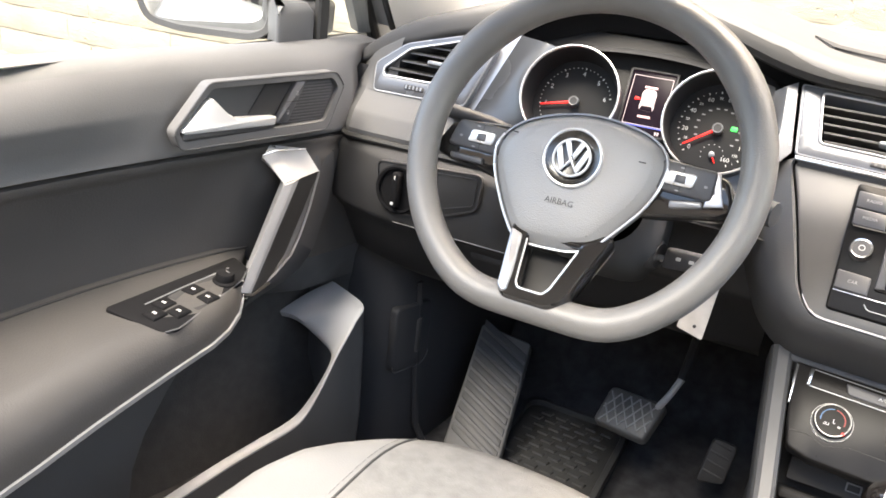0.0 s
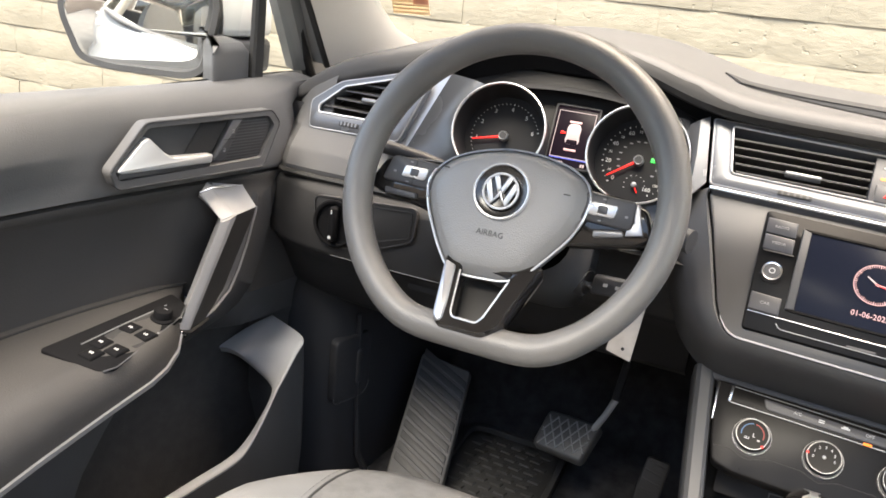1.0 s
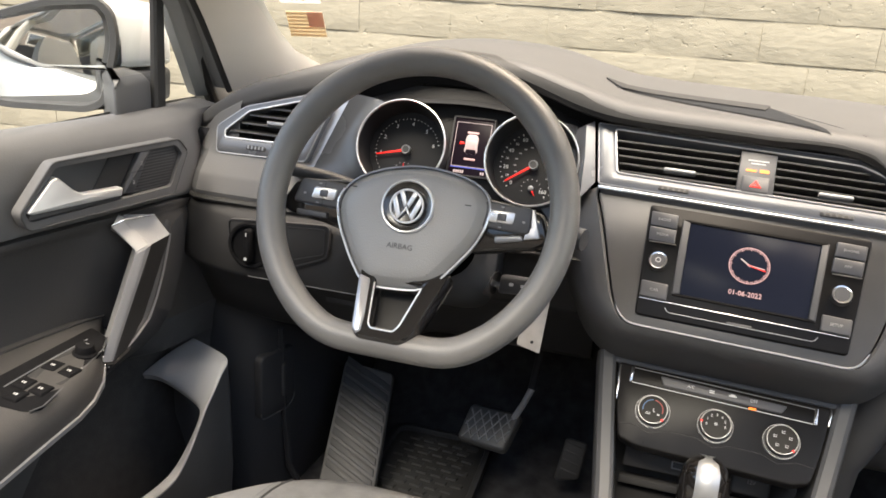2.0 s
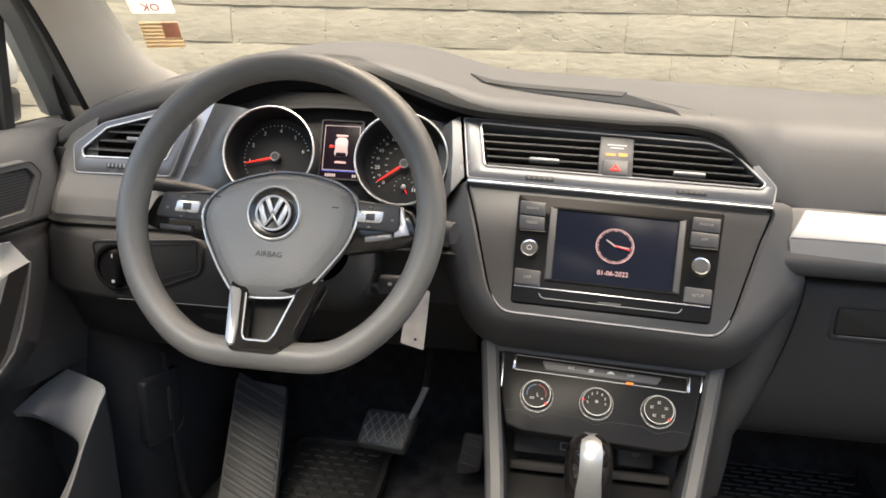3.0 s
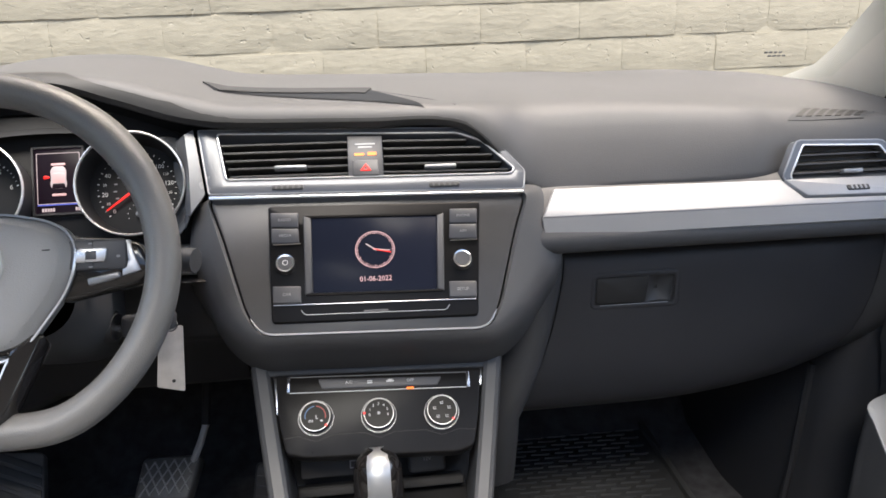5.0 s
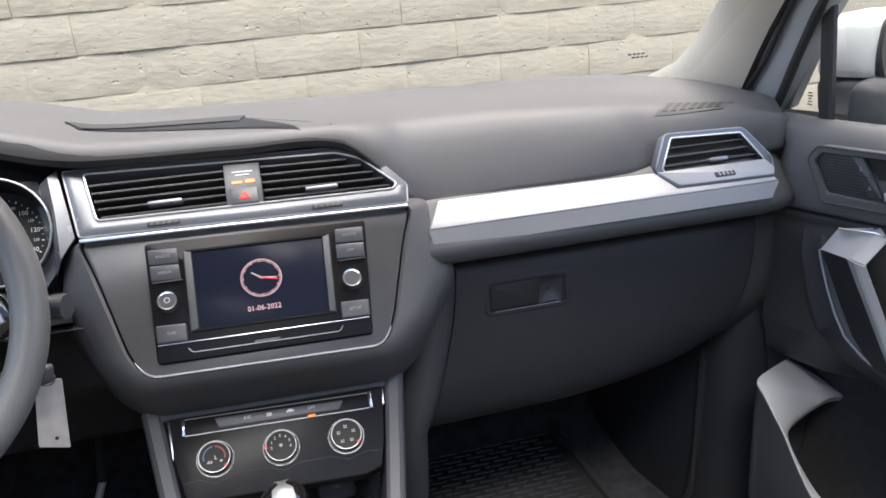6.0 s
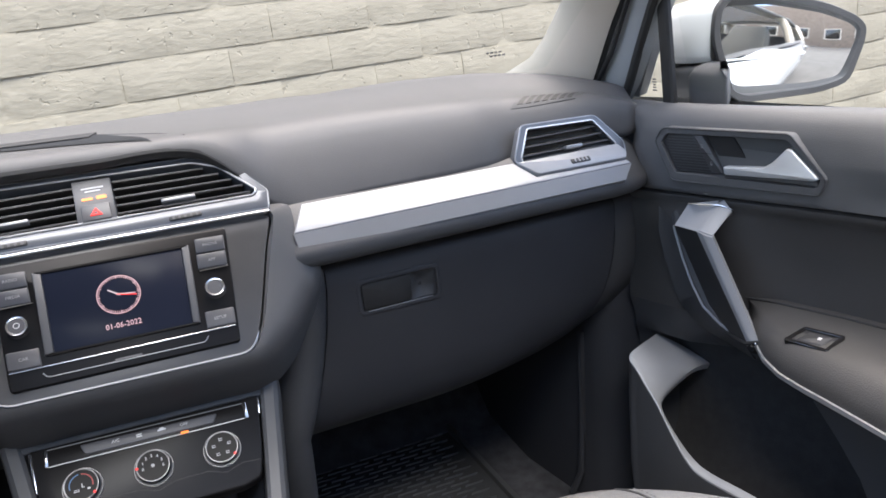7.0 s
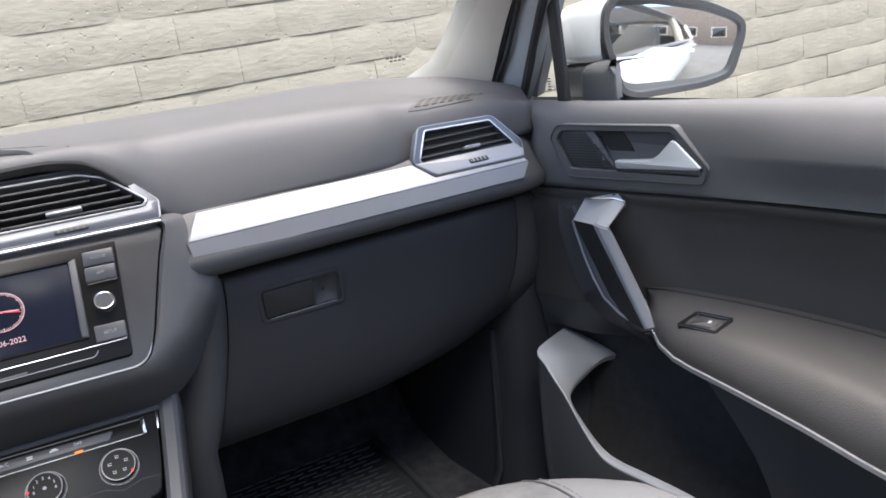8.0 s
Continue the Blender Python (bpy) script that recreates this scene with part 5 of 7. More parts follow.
part("bright_edge", hoop(HB, inset(cov_r, -0.0018), inset(cov_r, 0.0006), -0.006, 0.0065, 0.0015), SATIN, wheel)
airbag = part("airbag_cover", loops(HB, [(cov_r, -0.004), (cov_r, 0.002), (toward(0.02), 0.004), (toward(0.125), 0.0125), (toward(0.155), 0.0140), (toward(0.28), 0.0160), (toward(0.5), 0.0175), (toward(0.75), 0.0182), (toward(0.92), 0.0182)]), COVER, wheel, "grained grey airbag cover", 60)
lettering("words", "AIRBAG", HB.moved(-0.001, -0.0470), 0.0085, HARD, airbag, "embossed dark lettering", d=0.0180)
part("lower_crease", tube([HB.at(-0.038, -0.0735, 0.0126), HB.at(-0.026, -0.0790, 0.0126), HB.at(0.018, -0.0780, 0.0126), HB.at(0.034, -0.0715, 0.0126)], 0.0009, 5), BLACK, airbag)
for p in ((-0.066, 0.012, 0.006, 0.0014), (0.066, 0.009, 0.007, 0.0012)):
    part("small_mark", bars(HB, [p], 0.0160), BLACK, airbag)
EM = HB.moved(0.0, -0.002, 0.0195)
em = part("emblem", lathe(EM, [(0.0300, -0.004), (0.0300, 0.0015), (0.0290, 0.0028), (0.0276, 0.0026), (0.0270, 0.0008)], 48, cap=False), CHROMELINE, wheel, "round chrome emblem")
part("emblem_dish", lathe(EM, [(0.0272, 0.0), (0.0270, 0.0012), (0.0215, -0.0010)], 48), EMBLEMBLACK, em)
part("emblem_ring", hoop(EM, disc(0, -0.0005, 0.0195, 40), disc(0, -0.0005, 0.0170, 40), 0.001, 0.0045, 0.001), CHROMELINE, em)
for sgn in (-1, 1):
    part("emblem_bar", slab(EM, [(sgn * 0.0105, 0.0142), (sgn * 0.0052, 0.0160), (sgn * 0.0, 0.0020), (sgn * 0.0026, -0.0026)], 0.001, 0.0042, 0.0008), CHROMELINE, em)
    part("emblem_bar", slab(EM, [(sgn * 0.0168, 0.0045), (sgn * 0.0132, 0.0108), (sgn * 0.0054, -0.0098), (sgn * 0.0086, -0.0160)], 0.001, 0.0042, 0.0008), CHROMELINE, em)
    part("emblem_bar", slab(EM, [(sgn * 0.0054, -0.0098), (sgn * 0.0086, -0.0160), (sgn * 0.0, -0.0052), (sgn * 0.0, 0.0006)], 0.001, 0.0040, 0.0008), CHROMELINE, em)

for sgn, spk, cx, cy in ((-1, spoke_l, -0.107, 0.000), (1, spoke_r, 0.106, 0.003)):
    pad = rpoly([(cx - 0.031 - 0.004 * (sgn < 0), cy - 0.013), (cx + 0.029, cy - 0.015), (cx + 0.029, cy + 0.015), (cx - 0.028, cy + 0.016)], 0.006)
    b = part("button_pad", slab(HB, pad, -0.002, 0.0052, 0.0025), KEYCAP, spk)
    part("pad_split", bars(HB, [(cx - sgn * 0.002, cy, 0.0007, 0.027)], 0.0055), VOID, b)
    k = part("bright_switch", slab(HB, rpoly([(cx - 0.0150 - sgn * 0.003, cy - 0.0066), (cx + 0.0125 - sgn * 0.003, cy - 0.0066), (cx + 0.0150 - sgn * 0.003, cy + 0.0066), (cx - 0.0125 - sgn * 0.003, cy + 0.0066)], 0.003), 0.004, 0.0082, 0.001), BRIGHT, spk, "bright rocker switch")
    part("centre_key", slab(HB, rrect(cx - sgn * 0.003, cy, 0.0100, 0.0080, 0.0015), 0.006, 0.0090, 0.0008), KEYCAP, k)
    part("key_marks", bars(HB, [(cx + sgn * 0.021, cy - 0.002, 0.0032, 0.0024), (cx - 0.004, cy - 0.0110, 0.0036, 0.0014), (cx - 0.004, cy + 0.0112, 0.0036, 0.0014)], 0.0058), DIM, b)
    low_key = [(-0.1345, -0.0270), (-0.0970, -0.0276), (-0.0980, -0.0208), (-0.1360, -0.0205)]
    if sgn > 0:
        low_key = [(0.0990, -0.0255), (0.1290, -0.0190), (0.1270, -0.0130), (0.0975, -0.0183)]
    part("lower_key", slab(HB, rpoly(low_key, 0.002, 2), -0.002, 0.0045, 0.0015), KEYCAP if sgn < 0 else SATIN, spk)
# bright end piece of the passenger-side spoke
part("spoke_end", slab(HB, [(0.1294, -0.0178), (0.1470, -0.0134), (0.1425, -0.0024), (0.1365, 0.0168), (0.1309, 0.0157), (0.1355, -0.0029), (0.1300, -0.0090)], -0.004, 0.0034, 0.0008), SILVER, spoke_r, "silver end of the spoke")

# column shroud, stalks, ignition key
column = thing("steering_column", (-0.37, 0.88, 0.95), "black plastic steering column shroud with control stalks", "steering column")
col = []
for d, w, h, drop in ((-0.07, 0.066, 0.058, -0.012), (-0.10, 0.072, 0.064, -0.016), (-0.16, 0.075, 0.070, -0.020), (-0.24, 0.075, 0.075, -0.020), (-0.30, 0.075, 0.075, -0.020)):
    col.append([SW.at(w * math.copysign(abs(math.cos(a)) ** 0.7, math.cos(a)), drop + h * math.copysign(abs(math.sin(a)) ** 0.7, math.sin(a)), d) for a in span(0, 2 * math.pi, 33)[:-1]])
bm = grid(col, True)
part("shroud", bm, HARD, column, sharp=60)
st_r = part("stalk", tube([SW.at(0.06, 0.005, -0.10), SW.at(0.13, 0.006, -0.075), SW.at(0.165, 0.002, -0.060), SW.at(0.180, 0.000, -0.055)], [0.009, 0.010, 0.012, 0.011], 10), BLACK, column, "black wiper stalk")
part("stalk_end", tube([SW.at(0.174, 0.001, -0.057), SW.at(0.186, -0.001, -0.053)], 0.0125, 10), HARD, st_r)
part("stalk", tube([SW.at(-0.06, 0.020, -0.10), SW.at(-0.13, 0.031, -0.072), SW.at(-0.184, 0.033, -0.055)], [0.007, 0.0075, 0.0085], 10), BLACK, column, "black indicator stalk")
part("lock_barrel", lathe(Fr((-0.300, 0.905, 0.925), (0.3, 0.95, 0), (0, 0, 1)), [(0.018, -0.03), (0.018, 0.004), (0.015, 0.008), (0.012, 0.006)]), BLACK, column)

kt = thing("ignition_key", (-0.29, 0.90, 0.925), "black car key in the ignition with a pale worn tag", "car key")
part("blade", tube([(-0.305, 0.905, 0.922), (-0.280, 0.897, 0.925)], 0.0045, 8), CHROME, kt)
part("fob", slab(Fr((-0.258, 0.889, 0.932), (1, -0.30, 0.18), (0, 0.25, 0.9)), rpoly([(-0.030, -0.012), (0.034, -0.010), (0.036, 0.010), (-0.028, 0.013)], 0.006), -0.006, 0.006, 0.004), KEYCAP, kt)
part("fob_marks", bars(Fr((-0.258, 0.889, 0.932), (1, -0.30, 0.18), (0, 0.25, 0.9)), [(-0.01, 0.001, 0.006, 0.004), (0.006, 0.0, 0.006, 0.004), (0.021, 0.0, 0.006, 0.005)], 0.0064), PALE, kt)
TG = Fr((-0.236, 0.889, 0.887), (1, 0.15, -0.05), (0.06, 0.10, 1))
tagp = part("tag", slab(TG, rpoly([(-0.0165, -0.033), (0.0140, -0.041), (0.0145, 0.038), (-0.0120, 0.040)], 0.002, 2), -0.0008, 0.0008, 0.0003), TAG, kt, "pale worn paper key tag")
part("rivet", lathe(TG.moved(0.002, -0.027), [(0.0022, 0), (0.0020, 0.0014)], 12), BLACK, tagp)
part("split_ring", tube([Vector((-0.232, 0.884, 0.932)) + Vector((0.009 * math.cos(a), 0, 0.009 * math.sin(a))) for a in span(0, 2 * math.pi, 17)[:-1]], 0.0008, 5, True), CHROME, kt)


# ---- doors ----
LEVER = mat("lever_silver", (0.56, 0.565, 0.57), 0.45, metal=0.35, var=0.03)
DBASE = [(-0.5, 0.846), (0.2, 0.842), (0.4, 0.832), (0.55, 0.812), (0.68, 0.785), (0.81, 0.752), (0.93, 0.724), (1.0, 0.712), (1.1, 0.70)]


def car_door(sg, label):
    """One front door: trims, handle, armrest, pocket and window frame; sg is 1 on the passenger's side."""
    d = thing("car_door", (sg * 0.78, 0.5, 0.40), label, "car door", "front doors")
    ox = 0.022 if sg < 0 else 0.0
    M = lambda x, y, z: Vector((sg * (x + ox), y, z))
    base = lambda y: smooth_curve(DBASE, y)[0]
    ys = span(0.965, -0.45, 44)
    up = []
    for y in span(1.03, -0.45, 48):
        b = base(y) + 0.75 * max(0.0, y - 0.945)
        fl = max(0.0, (y - 0.80) / 0.16)
        cr = min(1.0, max(0.0, (0.66 - y) / 0.14))
        t = base(y) + 0.12 * max(0.0, y - 0.945)
        up.append([M(t + 0.066 + 0.012 * fl, y, 1.080), M(t + 0.056 + 0.012 * fl, y, 1.0880), M(t + 0.040 + 0.01 * fl, y, 1.0895), M(t + 0.024, y, 1.0845), M(0.6 * t + 0.4 * b + 0.012, y, 1.072), M(b + 0.0045 - 0.006 * cr, y, 1.055), M(b - 0.012 * cr, y, 1.03), M(b - 0.001 - 0.011 * cr, y, 1.023), M(b - 0.002 + 0.002 * cr, y, 1.00), M(b - 0.004 + 0.005 * cr, y, 0.982), M(b - 0.003, y, 0.976), M(b + 0.006, y, 0.9725)])
    part("upper_trim", grid(up), DOOR, d, "dark grey soft upper door trim", 60)
    mid, low = [], []
    for y in ys:
        b = base(y)
        r = 0.016 * max(0.0, min(1.0, (0.80 - y) / 0.05)) - 0.004
        mid.append([M(b + 0.006, y, 0.9725), M(b - 0.001, y, 0.970), M(b - 0.002, y, 0.964), M(b + 0.003 + r * 0.3, y, 0.957), M(b + r, y, 0.948), M(b + r + 0.006, y, 0.90), M(b + r + 0.004, y, 0.85), M(b + r, y, 0.80)])
        g = min(1.0, max(0.0, (0.86 - y) / 0.07))
        k = min(1.0, max(0.0, (0.965 - y) / 0.02))
        low.append([M(b + r, y, 0.80), M(b + 0.003 + 0.027 * g, y, 0.775), M(b + 0.006 + 0.052 * g, y, 0.747), M(b + 0.010 + 0.048 * k, y, 0.732), M(b + 0.018 + 0.040 * k, y, 0.62), M(b + 0.022 + 0.033 * k, y, 0.50), M(b + 0.02, y, 0.42), M(b + 0.0, y, 0.36)])
    part("insert", grid(mid), INSERT, d, "dark leatherette door insert", 60)
    part("lower_trim", grid(low), HARD, d, "dark grey lower door trim", 60)

    # inside release
    H = Fr(M(0.7565, 0.784, 1.0285) if sg > 0 else (-0.7595, 0.7695, 1.0270), (sg * 0.2425, -0.970, 0), (0, 0, 1), (-sg * 0.970, -0.2425, 0))
    bo = [(-0.108, 0.037), (-0.122, 0.019), (-0.096, -0.036), (0.113, -0.036), (0.121, -0.016), (0.075, 0.036)]
    bi = [(-0.101, 0.029), (-0.111, 0.017), (-0.090, -0.023), (0.108, -0.026), (0.1145, -0.016), (0.071, 0.029)]
    bz = part("release_bezel", hoop(H, rpoly(bo, 0.006, 3), rpoly(bi, 0.004, 3), -0.012, 0.006, 0.003), DOOR, d, "dark release handle bezel")
    part("bezel_lip", tube([H.at(p, q, 0.0055) for p, q in rpoly(bo, 0.006, 3)], 0.0014, 6, True), HARD, bz)
    part("bezel_back", slab(H, rpoly(bi, 0.004, 3), -0.014, -0.006), VOID, bz)
    part("speaker_grille", slab(H, rpoly([(-0.101, 0.029), (-0.110, 0.017), (-0.090, -0.023), (-0.028, -0.023), (-0.060, 0.029)], 0.003, 2), -0.006, 0.002, 0.001), BLACK, bz)
    ribs = bmesh.new()
    for i in range(13):
        v = -0.0205 + i * 0.0038
        l = max(-0.108 + max(0, (0.017 - v)) * 0.40, -0.108) + max(0, v - 0.019) * 0.6
        bars(H, [((l + 0.002 - 0.032 - v * 0.55) / 2, v, abs(-0.034 - v * 0.55 - l) - 0.004, 0.0016)], 0.0031, ribs)
    part("grille_ribs", ribs, KEYCAP, bz)
    sw = [(-0.062, 0.029), (-0.046, 0.029), (-0.016, -0.020), (-0.034, -0.020)]
    part("lock_switch", slab(H, rpoly(sw, 0.002, 2), -0.004, 0.0045, 0.0015), KEYCAP, bz)
    part("switch_split", bars(H.moved(-0.039, 0.005), [(0, 0, 0.017, 0.0008)], 0.0050), VOID, bz)
    for c, v in ((-0.047, 0.014), (-0.033, -0.008)):
        part("lock_mark", bars(H, [(c, v - 0.0012, 0.0034, 0.0024), (c - 0.0013, v + 0.0012, 0.0007, 0.0026), (c + 0.0003, v + 0.0024, 0.0026, 0.0007)], 0.0050), DIM, bz)
    part("hollow", slab(H, rpoly([(-0.044, 0.029), (0.073, 0.029), (0.090, 0.010), (0.100, -0.006), (-0.016, -0.012)], 0.003, 2), -0.012, -0.004, 0.001), HARD, bz, "hollow behind the lever")
    part("hollow_shade", slab(H, rpoly([(-0.046, 0.029), (-0.006, 0.029), (0.022, -0.010), (-0.018, -0.012)], 0.002, 2), -0.010, -0.002, 0.001), VOID, bz)
    lev = [(-0.014, -0.0100), (0.042, -0.0070), (0.054, 0.000), (0.073, 0.0190), (0.080, 0.0165), (0.113, -0.0155), (0.108, -0.0185), (-0.012, -0.0205)]
    part("release_lever", slab(H, rpoly(lev, 0.0025, 3), -0.002, 0.009, 0.002), LEVER, bz, "silver release lever")
    part("lower_ledge", slab(H, rpoly([(-0.012, -0.0195), (0.110, -0.0180), (0.112, -0.0250), (-0.012, -0.0245)], 0.001, 2), -0.004, 0.007, 0.001), BLACK, bz)

    # pull handle: satin bar that bends over to the door, with a broad dark front side
    A, B, C, D = M(0.7500, 0.7840, 0.9612), M(0.7445, 0.802, 0.9655), M(0.7340, 0.850, 0.9618), M(0.723, 0.867, 0.930)
    E, F, K = M(0.7075, 0.803, 0.938), M(0.7085, 0.7755, 0.936), M(0.7045, 0.790, 0.9385)
    G, R, N, D2 = M(0.716, 0.705, 0.812), M(0.716, 0.7255, 0.804), M(0.7125, 0.7165, 0.8085), M(0.735, 0.796, 0.797)
    back = M(0.030, 0.034, -0.006) - M(0, 0, 0)
    pb = bmesh.new()
    hv = {k: pb.verts.new(p) for k, p in dict(A=A, B=B, C=C, D=D, E=E, F=F, K=K, G=G, R=R, N=N, f=F + back, g=G + back, a=A + Vector((sg * 0.02, 0.02, -0.02))).items()}
    for f in ("ABKF", "BCDE", "BEK", "FKNG", "KERN", "FGgf", "AFfa"):
        pb.faces.new([hv[k] for k in f])
    pb.normal_update()
    bmesh.ops.bevel(pb, geom=[e for e in pb.edges if len(e.link_faces) == 2], offset=0.0016, segments=2, affect='EDGES')
    ph = part("pull_handle", pb, HANDLE, d, "satin grey pull handle", 30)
    part("handle_front", grid([[E.lerp(R, f), E.lerp(R, f).lerp(D.lerp(D2, f), 0.04) + Vector((0, 0, -0.001)), D.lerp(D2, f), D.lerp(D2, f) + M(0.025, 0.02, -0.01) - M(0, 0, 0)] for f in span(0.004, 1, 6)]), SEAL, ph, "dark front side of the handle", 30)
    part("handle_edge", tube([A + Vector((0, 0, 0.001)), A.lerp(B, 0.5) + Vector((0, 0, 0.001)), B + Vector((0, 0, 0.0005)), B.lerp(C, 0.5) + Vector((0, 0, 0.0002)), C], 0.0011, 6), CHROME, ph, "bright upper edge of the handle")
    part("handle_foot", tube([G + Vector((0, 0.001, -0.002)), N + Vector((0, 0.001, -0.003)), R + Vector((0, 0, -0.003)), R.lerp(D2, 0.7) + Vector((0, 0, -0.003))], 0.0028, 6), SEAL, ph, "dark joint under the handle")
    part("foot_clip", slab(Fr(M(0.7140, 0.7105, 0.8055), (0, -0.9, 0.35), (0, 0.35, 0.9), (-sg, 0, 0)), rrect(0, 0, 0.010, 0.006, 0.002), -0.006, 0.002), CHROME, ph)
    # grey shell behind the handle, with a raised inner lip
    lip = [(0.900, 0.952, 0.878, 0.945), (0.902, 0.915, 0.872, 0.919), (0.892, 0.870, 0.856, 0.880), (0.872, 0.815, 0.838, 0.847), (0.848, 0.790, 0.818, 0.822), (0.822, 0.777, 0.786, 0.806), (0.790, 0.768, 0.755, 0.798), (0.755, 0.755, 0.735, 0.792)]
    crow = []
    for k in span(0, len(lip) - 1, 22):
        i = min(int(k), len(lip) - 2)
        oy, oz, iy, iz = (p + (q - p) * (k - i) for p, q in zip(lip[i], lip[i + 1]))
        bx = base(oy) - 0.001
        crow.append([M(bx + 0.004, oy + 0.006, oz - 0.003), M(bx - 0.006, oy, oz), M(0.7325, iy + 0.008, iz - 0.006), M(0.7295, iy + 0.002, iz - 0.001), M(0.7310, iy - 0.004, iz + 0.003), M(0.752, iy - 0.014, iz + 0.006)])
    part("pull_surround", grid(crow), HARD, d, "dark grey shell behind the pull handle", 60)
    # highlight on the dark shell's lip, drawn as a satin tube
    part("lip_highlight", tube([r[3] for r in crow[2:]], 0.0020, 6), SATIN, d, "painted highlight on the lip of the shell behind the handle")

    # armrest and its bright line
    edge = [(-0.45, 0.690, 0.745, 0.815), (0.20, 0.688, 0.750, 0.820), (0.38, 0.687, 0.768, 0.826), (0.46, 0.687, 0.780, 0.832), (0.56, 0.688, 0.790, 0.836), (0.645, 0.691, 0.796, 0.838), (0.68, 0.699, 0.802, 0.838), (0.71, 0.716, 0.806, 0.838), (0.745, 0.742, 0.812, 0.838), (0.775, 0.765, 0.818, 0.836)]
    arm, line = [], []
    for y in span(0.775, -0.45, 40):
        x, zt, za = smooth_curve(edge, y)
        zt -= 0.004
        x -= 0.5 * ox * min(1.0, max(0.0, (0.72 - y) / 0.10))
        b = base(y) + 0.014
        zin = za - 0.006
        arm.append([M(b + 0.01, y, za + 0.004), M(b - 0.006, y, za + 0.001), M(b - 0.25 * (b - x), y, za), M(x + 0.30 * (b - x), y, za - 0.003), M(x + (0.12 if sg > 0 else 0.07) * (b - x) + 0.004, y, zin - 0.002), M(x + 0.004, y, zt + (zin - zt) * 0.5), M(x + 0.001, y, zt + 0.004), M(x + 0.002, y, zt), M(x + 0.012, y, zt - 0.012), M(x + 0.045, y, zt - 0.035), M(b, y, zt - 0.06)])
        line.append([M(x + 0.003, y, zt + 0.0055), M(x - 0.0015, y, zt + 0.0045), M(x - 0.0015, y, zt - 0.001), M(x + 0.005, y, zt - 0.0035)])
    part("armrest", grid([r[:8] for r in arm]), INSERT, d, "padded dark armrest", 60)
    part("armrest_seam", tube([r[1] + Vector((-sg * 0.004, 0, 0.0006)) for r in arm], 0.0016, 5), VOID, d)
    part("armrest_underside", grid([r[7:] for r in arm]), INSERT, d, sharp=60)
    part("bright_line", grid(line[:]), SATIN, d, "satin grey armrest line", 60)
    if sg < 0:
        W = Fr((0, 0, 0.8368 - 0.13 * 0.785), (0, 1, 0), (-1, 0, 0.13), (0.13, 0, 1))
        so = rpoly([(0.548, 0.794), (0.740, 0.785), (0.731, 0.755), (0.705, 0.741), (0.620, 0.7235), (0.575, 0.716), (0.560, 0.721), (0.552, 0.758)], 0.006)
        sp = part("switch_panel", slab(W, so, -0.005, 0.0020, 0.0012), HOODBLACK, d, "black window switch panel")
        part("panel_edge", tube([W.at(p, q, 0.0012) for p, q in ((0.731, 0.755), (0.705, 0.7405), (0.620, 0.723), (0.577, 0.7155), (0.562, 0.7195))], 0.0010, 5), KEYCAP, sp, "grey edge of the panel")
        part("bright_line", tube([W.at(p, q, 0.0022) for p, q in ((0.583, 0.7715), (0.640, 0.7715), (0.712, 0.769))], 0.0009, 5), SATIN, sp, "thin satin line")
        part("hollow", slab(W, rpoly([(0.655, 0.769), (0.708, 0.767), (0.664, 0.757)], 0.002, 2), 0.0005, 0.0026, 0.0003), VOID, sp)
        part("switch_well", slab(W, rpoly([(0.611, 0.7680), (0.632, 0.7690), (0.634, 0.7270), (0.616, 0.7260)], 0.003), 0.0008, 0.0026, 0.0004), VOID, sp)
        for p, q in ((0.576, 0.750), (0.598, 0.759), (0.598, 0.737), (0.642, 0.759), (0.642, 0.737)):
            k = part("window_switch", slab(W, rpoly([(p - 0.010, q - 0.0095), (p + 0.0115, q - 0.0095), (p + 0.0105, q + 0.0095), (p - 0.010, q + 0.0095)], 0.002, 2), 0.0005, 0.0050, 0.0025), HOODBLACK, sp)
            part("window_mark", bars(W, [(p, q + 0.0016, 0.0034, 0.0012), (p, q - 0.0014, 0.0034, 0.0022)], 0.0053), PALE, k, "pale window symbol")
        kf = W.moved(0.684, 0.750)
        kn = part("mirror_knob", lathe(kf, [(0.0138, 0.001), (0.0142, 0.004), (0.0112, 0.006), (0.0108, 0.013), (0.0096, 0.0148), (0.004, 0.0150)], 24), HOODBLACK, sp)
        part("knob_mark", bars(kf, [(0.003, -0.001, 0.0010, 0.005)], 0.0153), DIM, kn)
        for p, q in ((0.657, 0.732), (0.690, 0.728), (0.702, 0.737)):
            part("mirror_mark", bars(W, [(p, q, 0.0020, 0.0026)], 0.0024), DIM, sp)
    else:
        W = Fr((0.7275, 0.632, 0.8356), (0.25, -0.97, 0), (-0.95, -0.245, -0.17))
        W.n = Vector((-0.17, -0.044, 0.984))
        so = rpoly([(-0.030, 0.014), (0.024, 0.016), (0.028, -0.022), (-0.022, -0.022)], 0.004)
        sp = part("switch_panel", hoop(W, so, inset(so, 0.0045), -0.006, 0.0008, 0.0006), GLOSS, d, "small black window switch")
        part("switch_well", slab(W, inset(so, 0.005), -0.008, -0.002, 0.0005), VOID, sp)
        k = part("window_switch", slab(W, rpoly([(-0.018, 0.008), (0.014, 0.009), (0.018, -0.014), (-0.012, -0.014)], 0.003), -0.004, 0.001, 0.003), BLACK, sp)
        part("window_mark", bars(W, [(0.006, -0.0015, 0.0045, 0.0012), (0.006, -0.0045, 0.0045, 0.0026)], 0.0014), PALE, k)

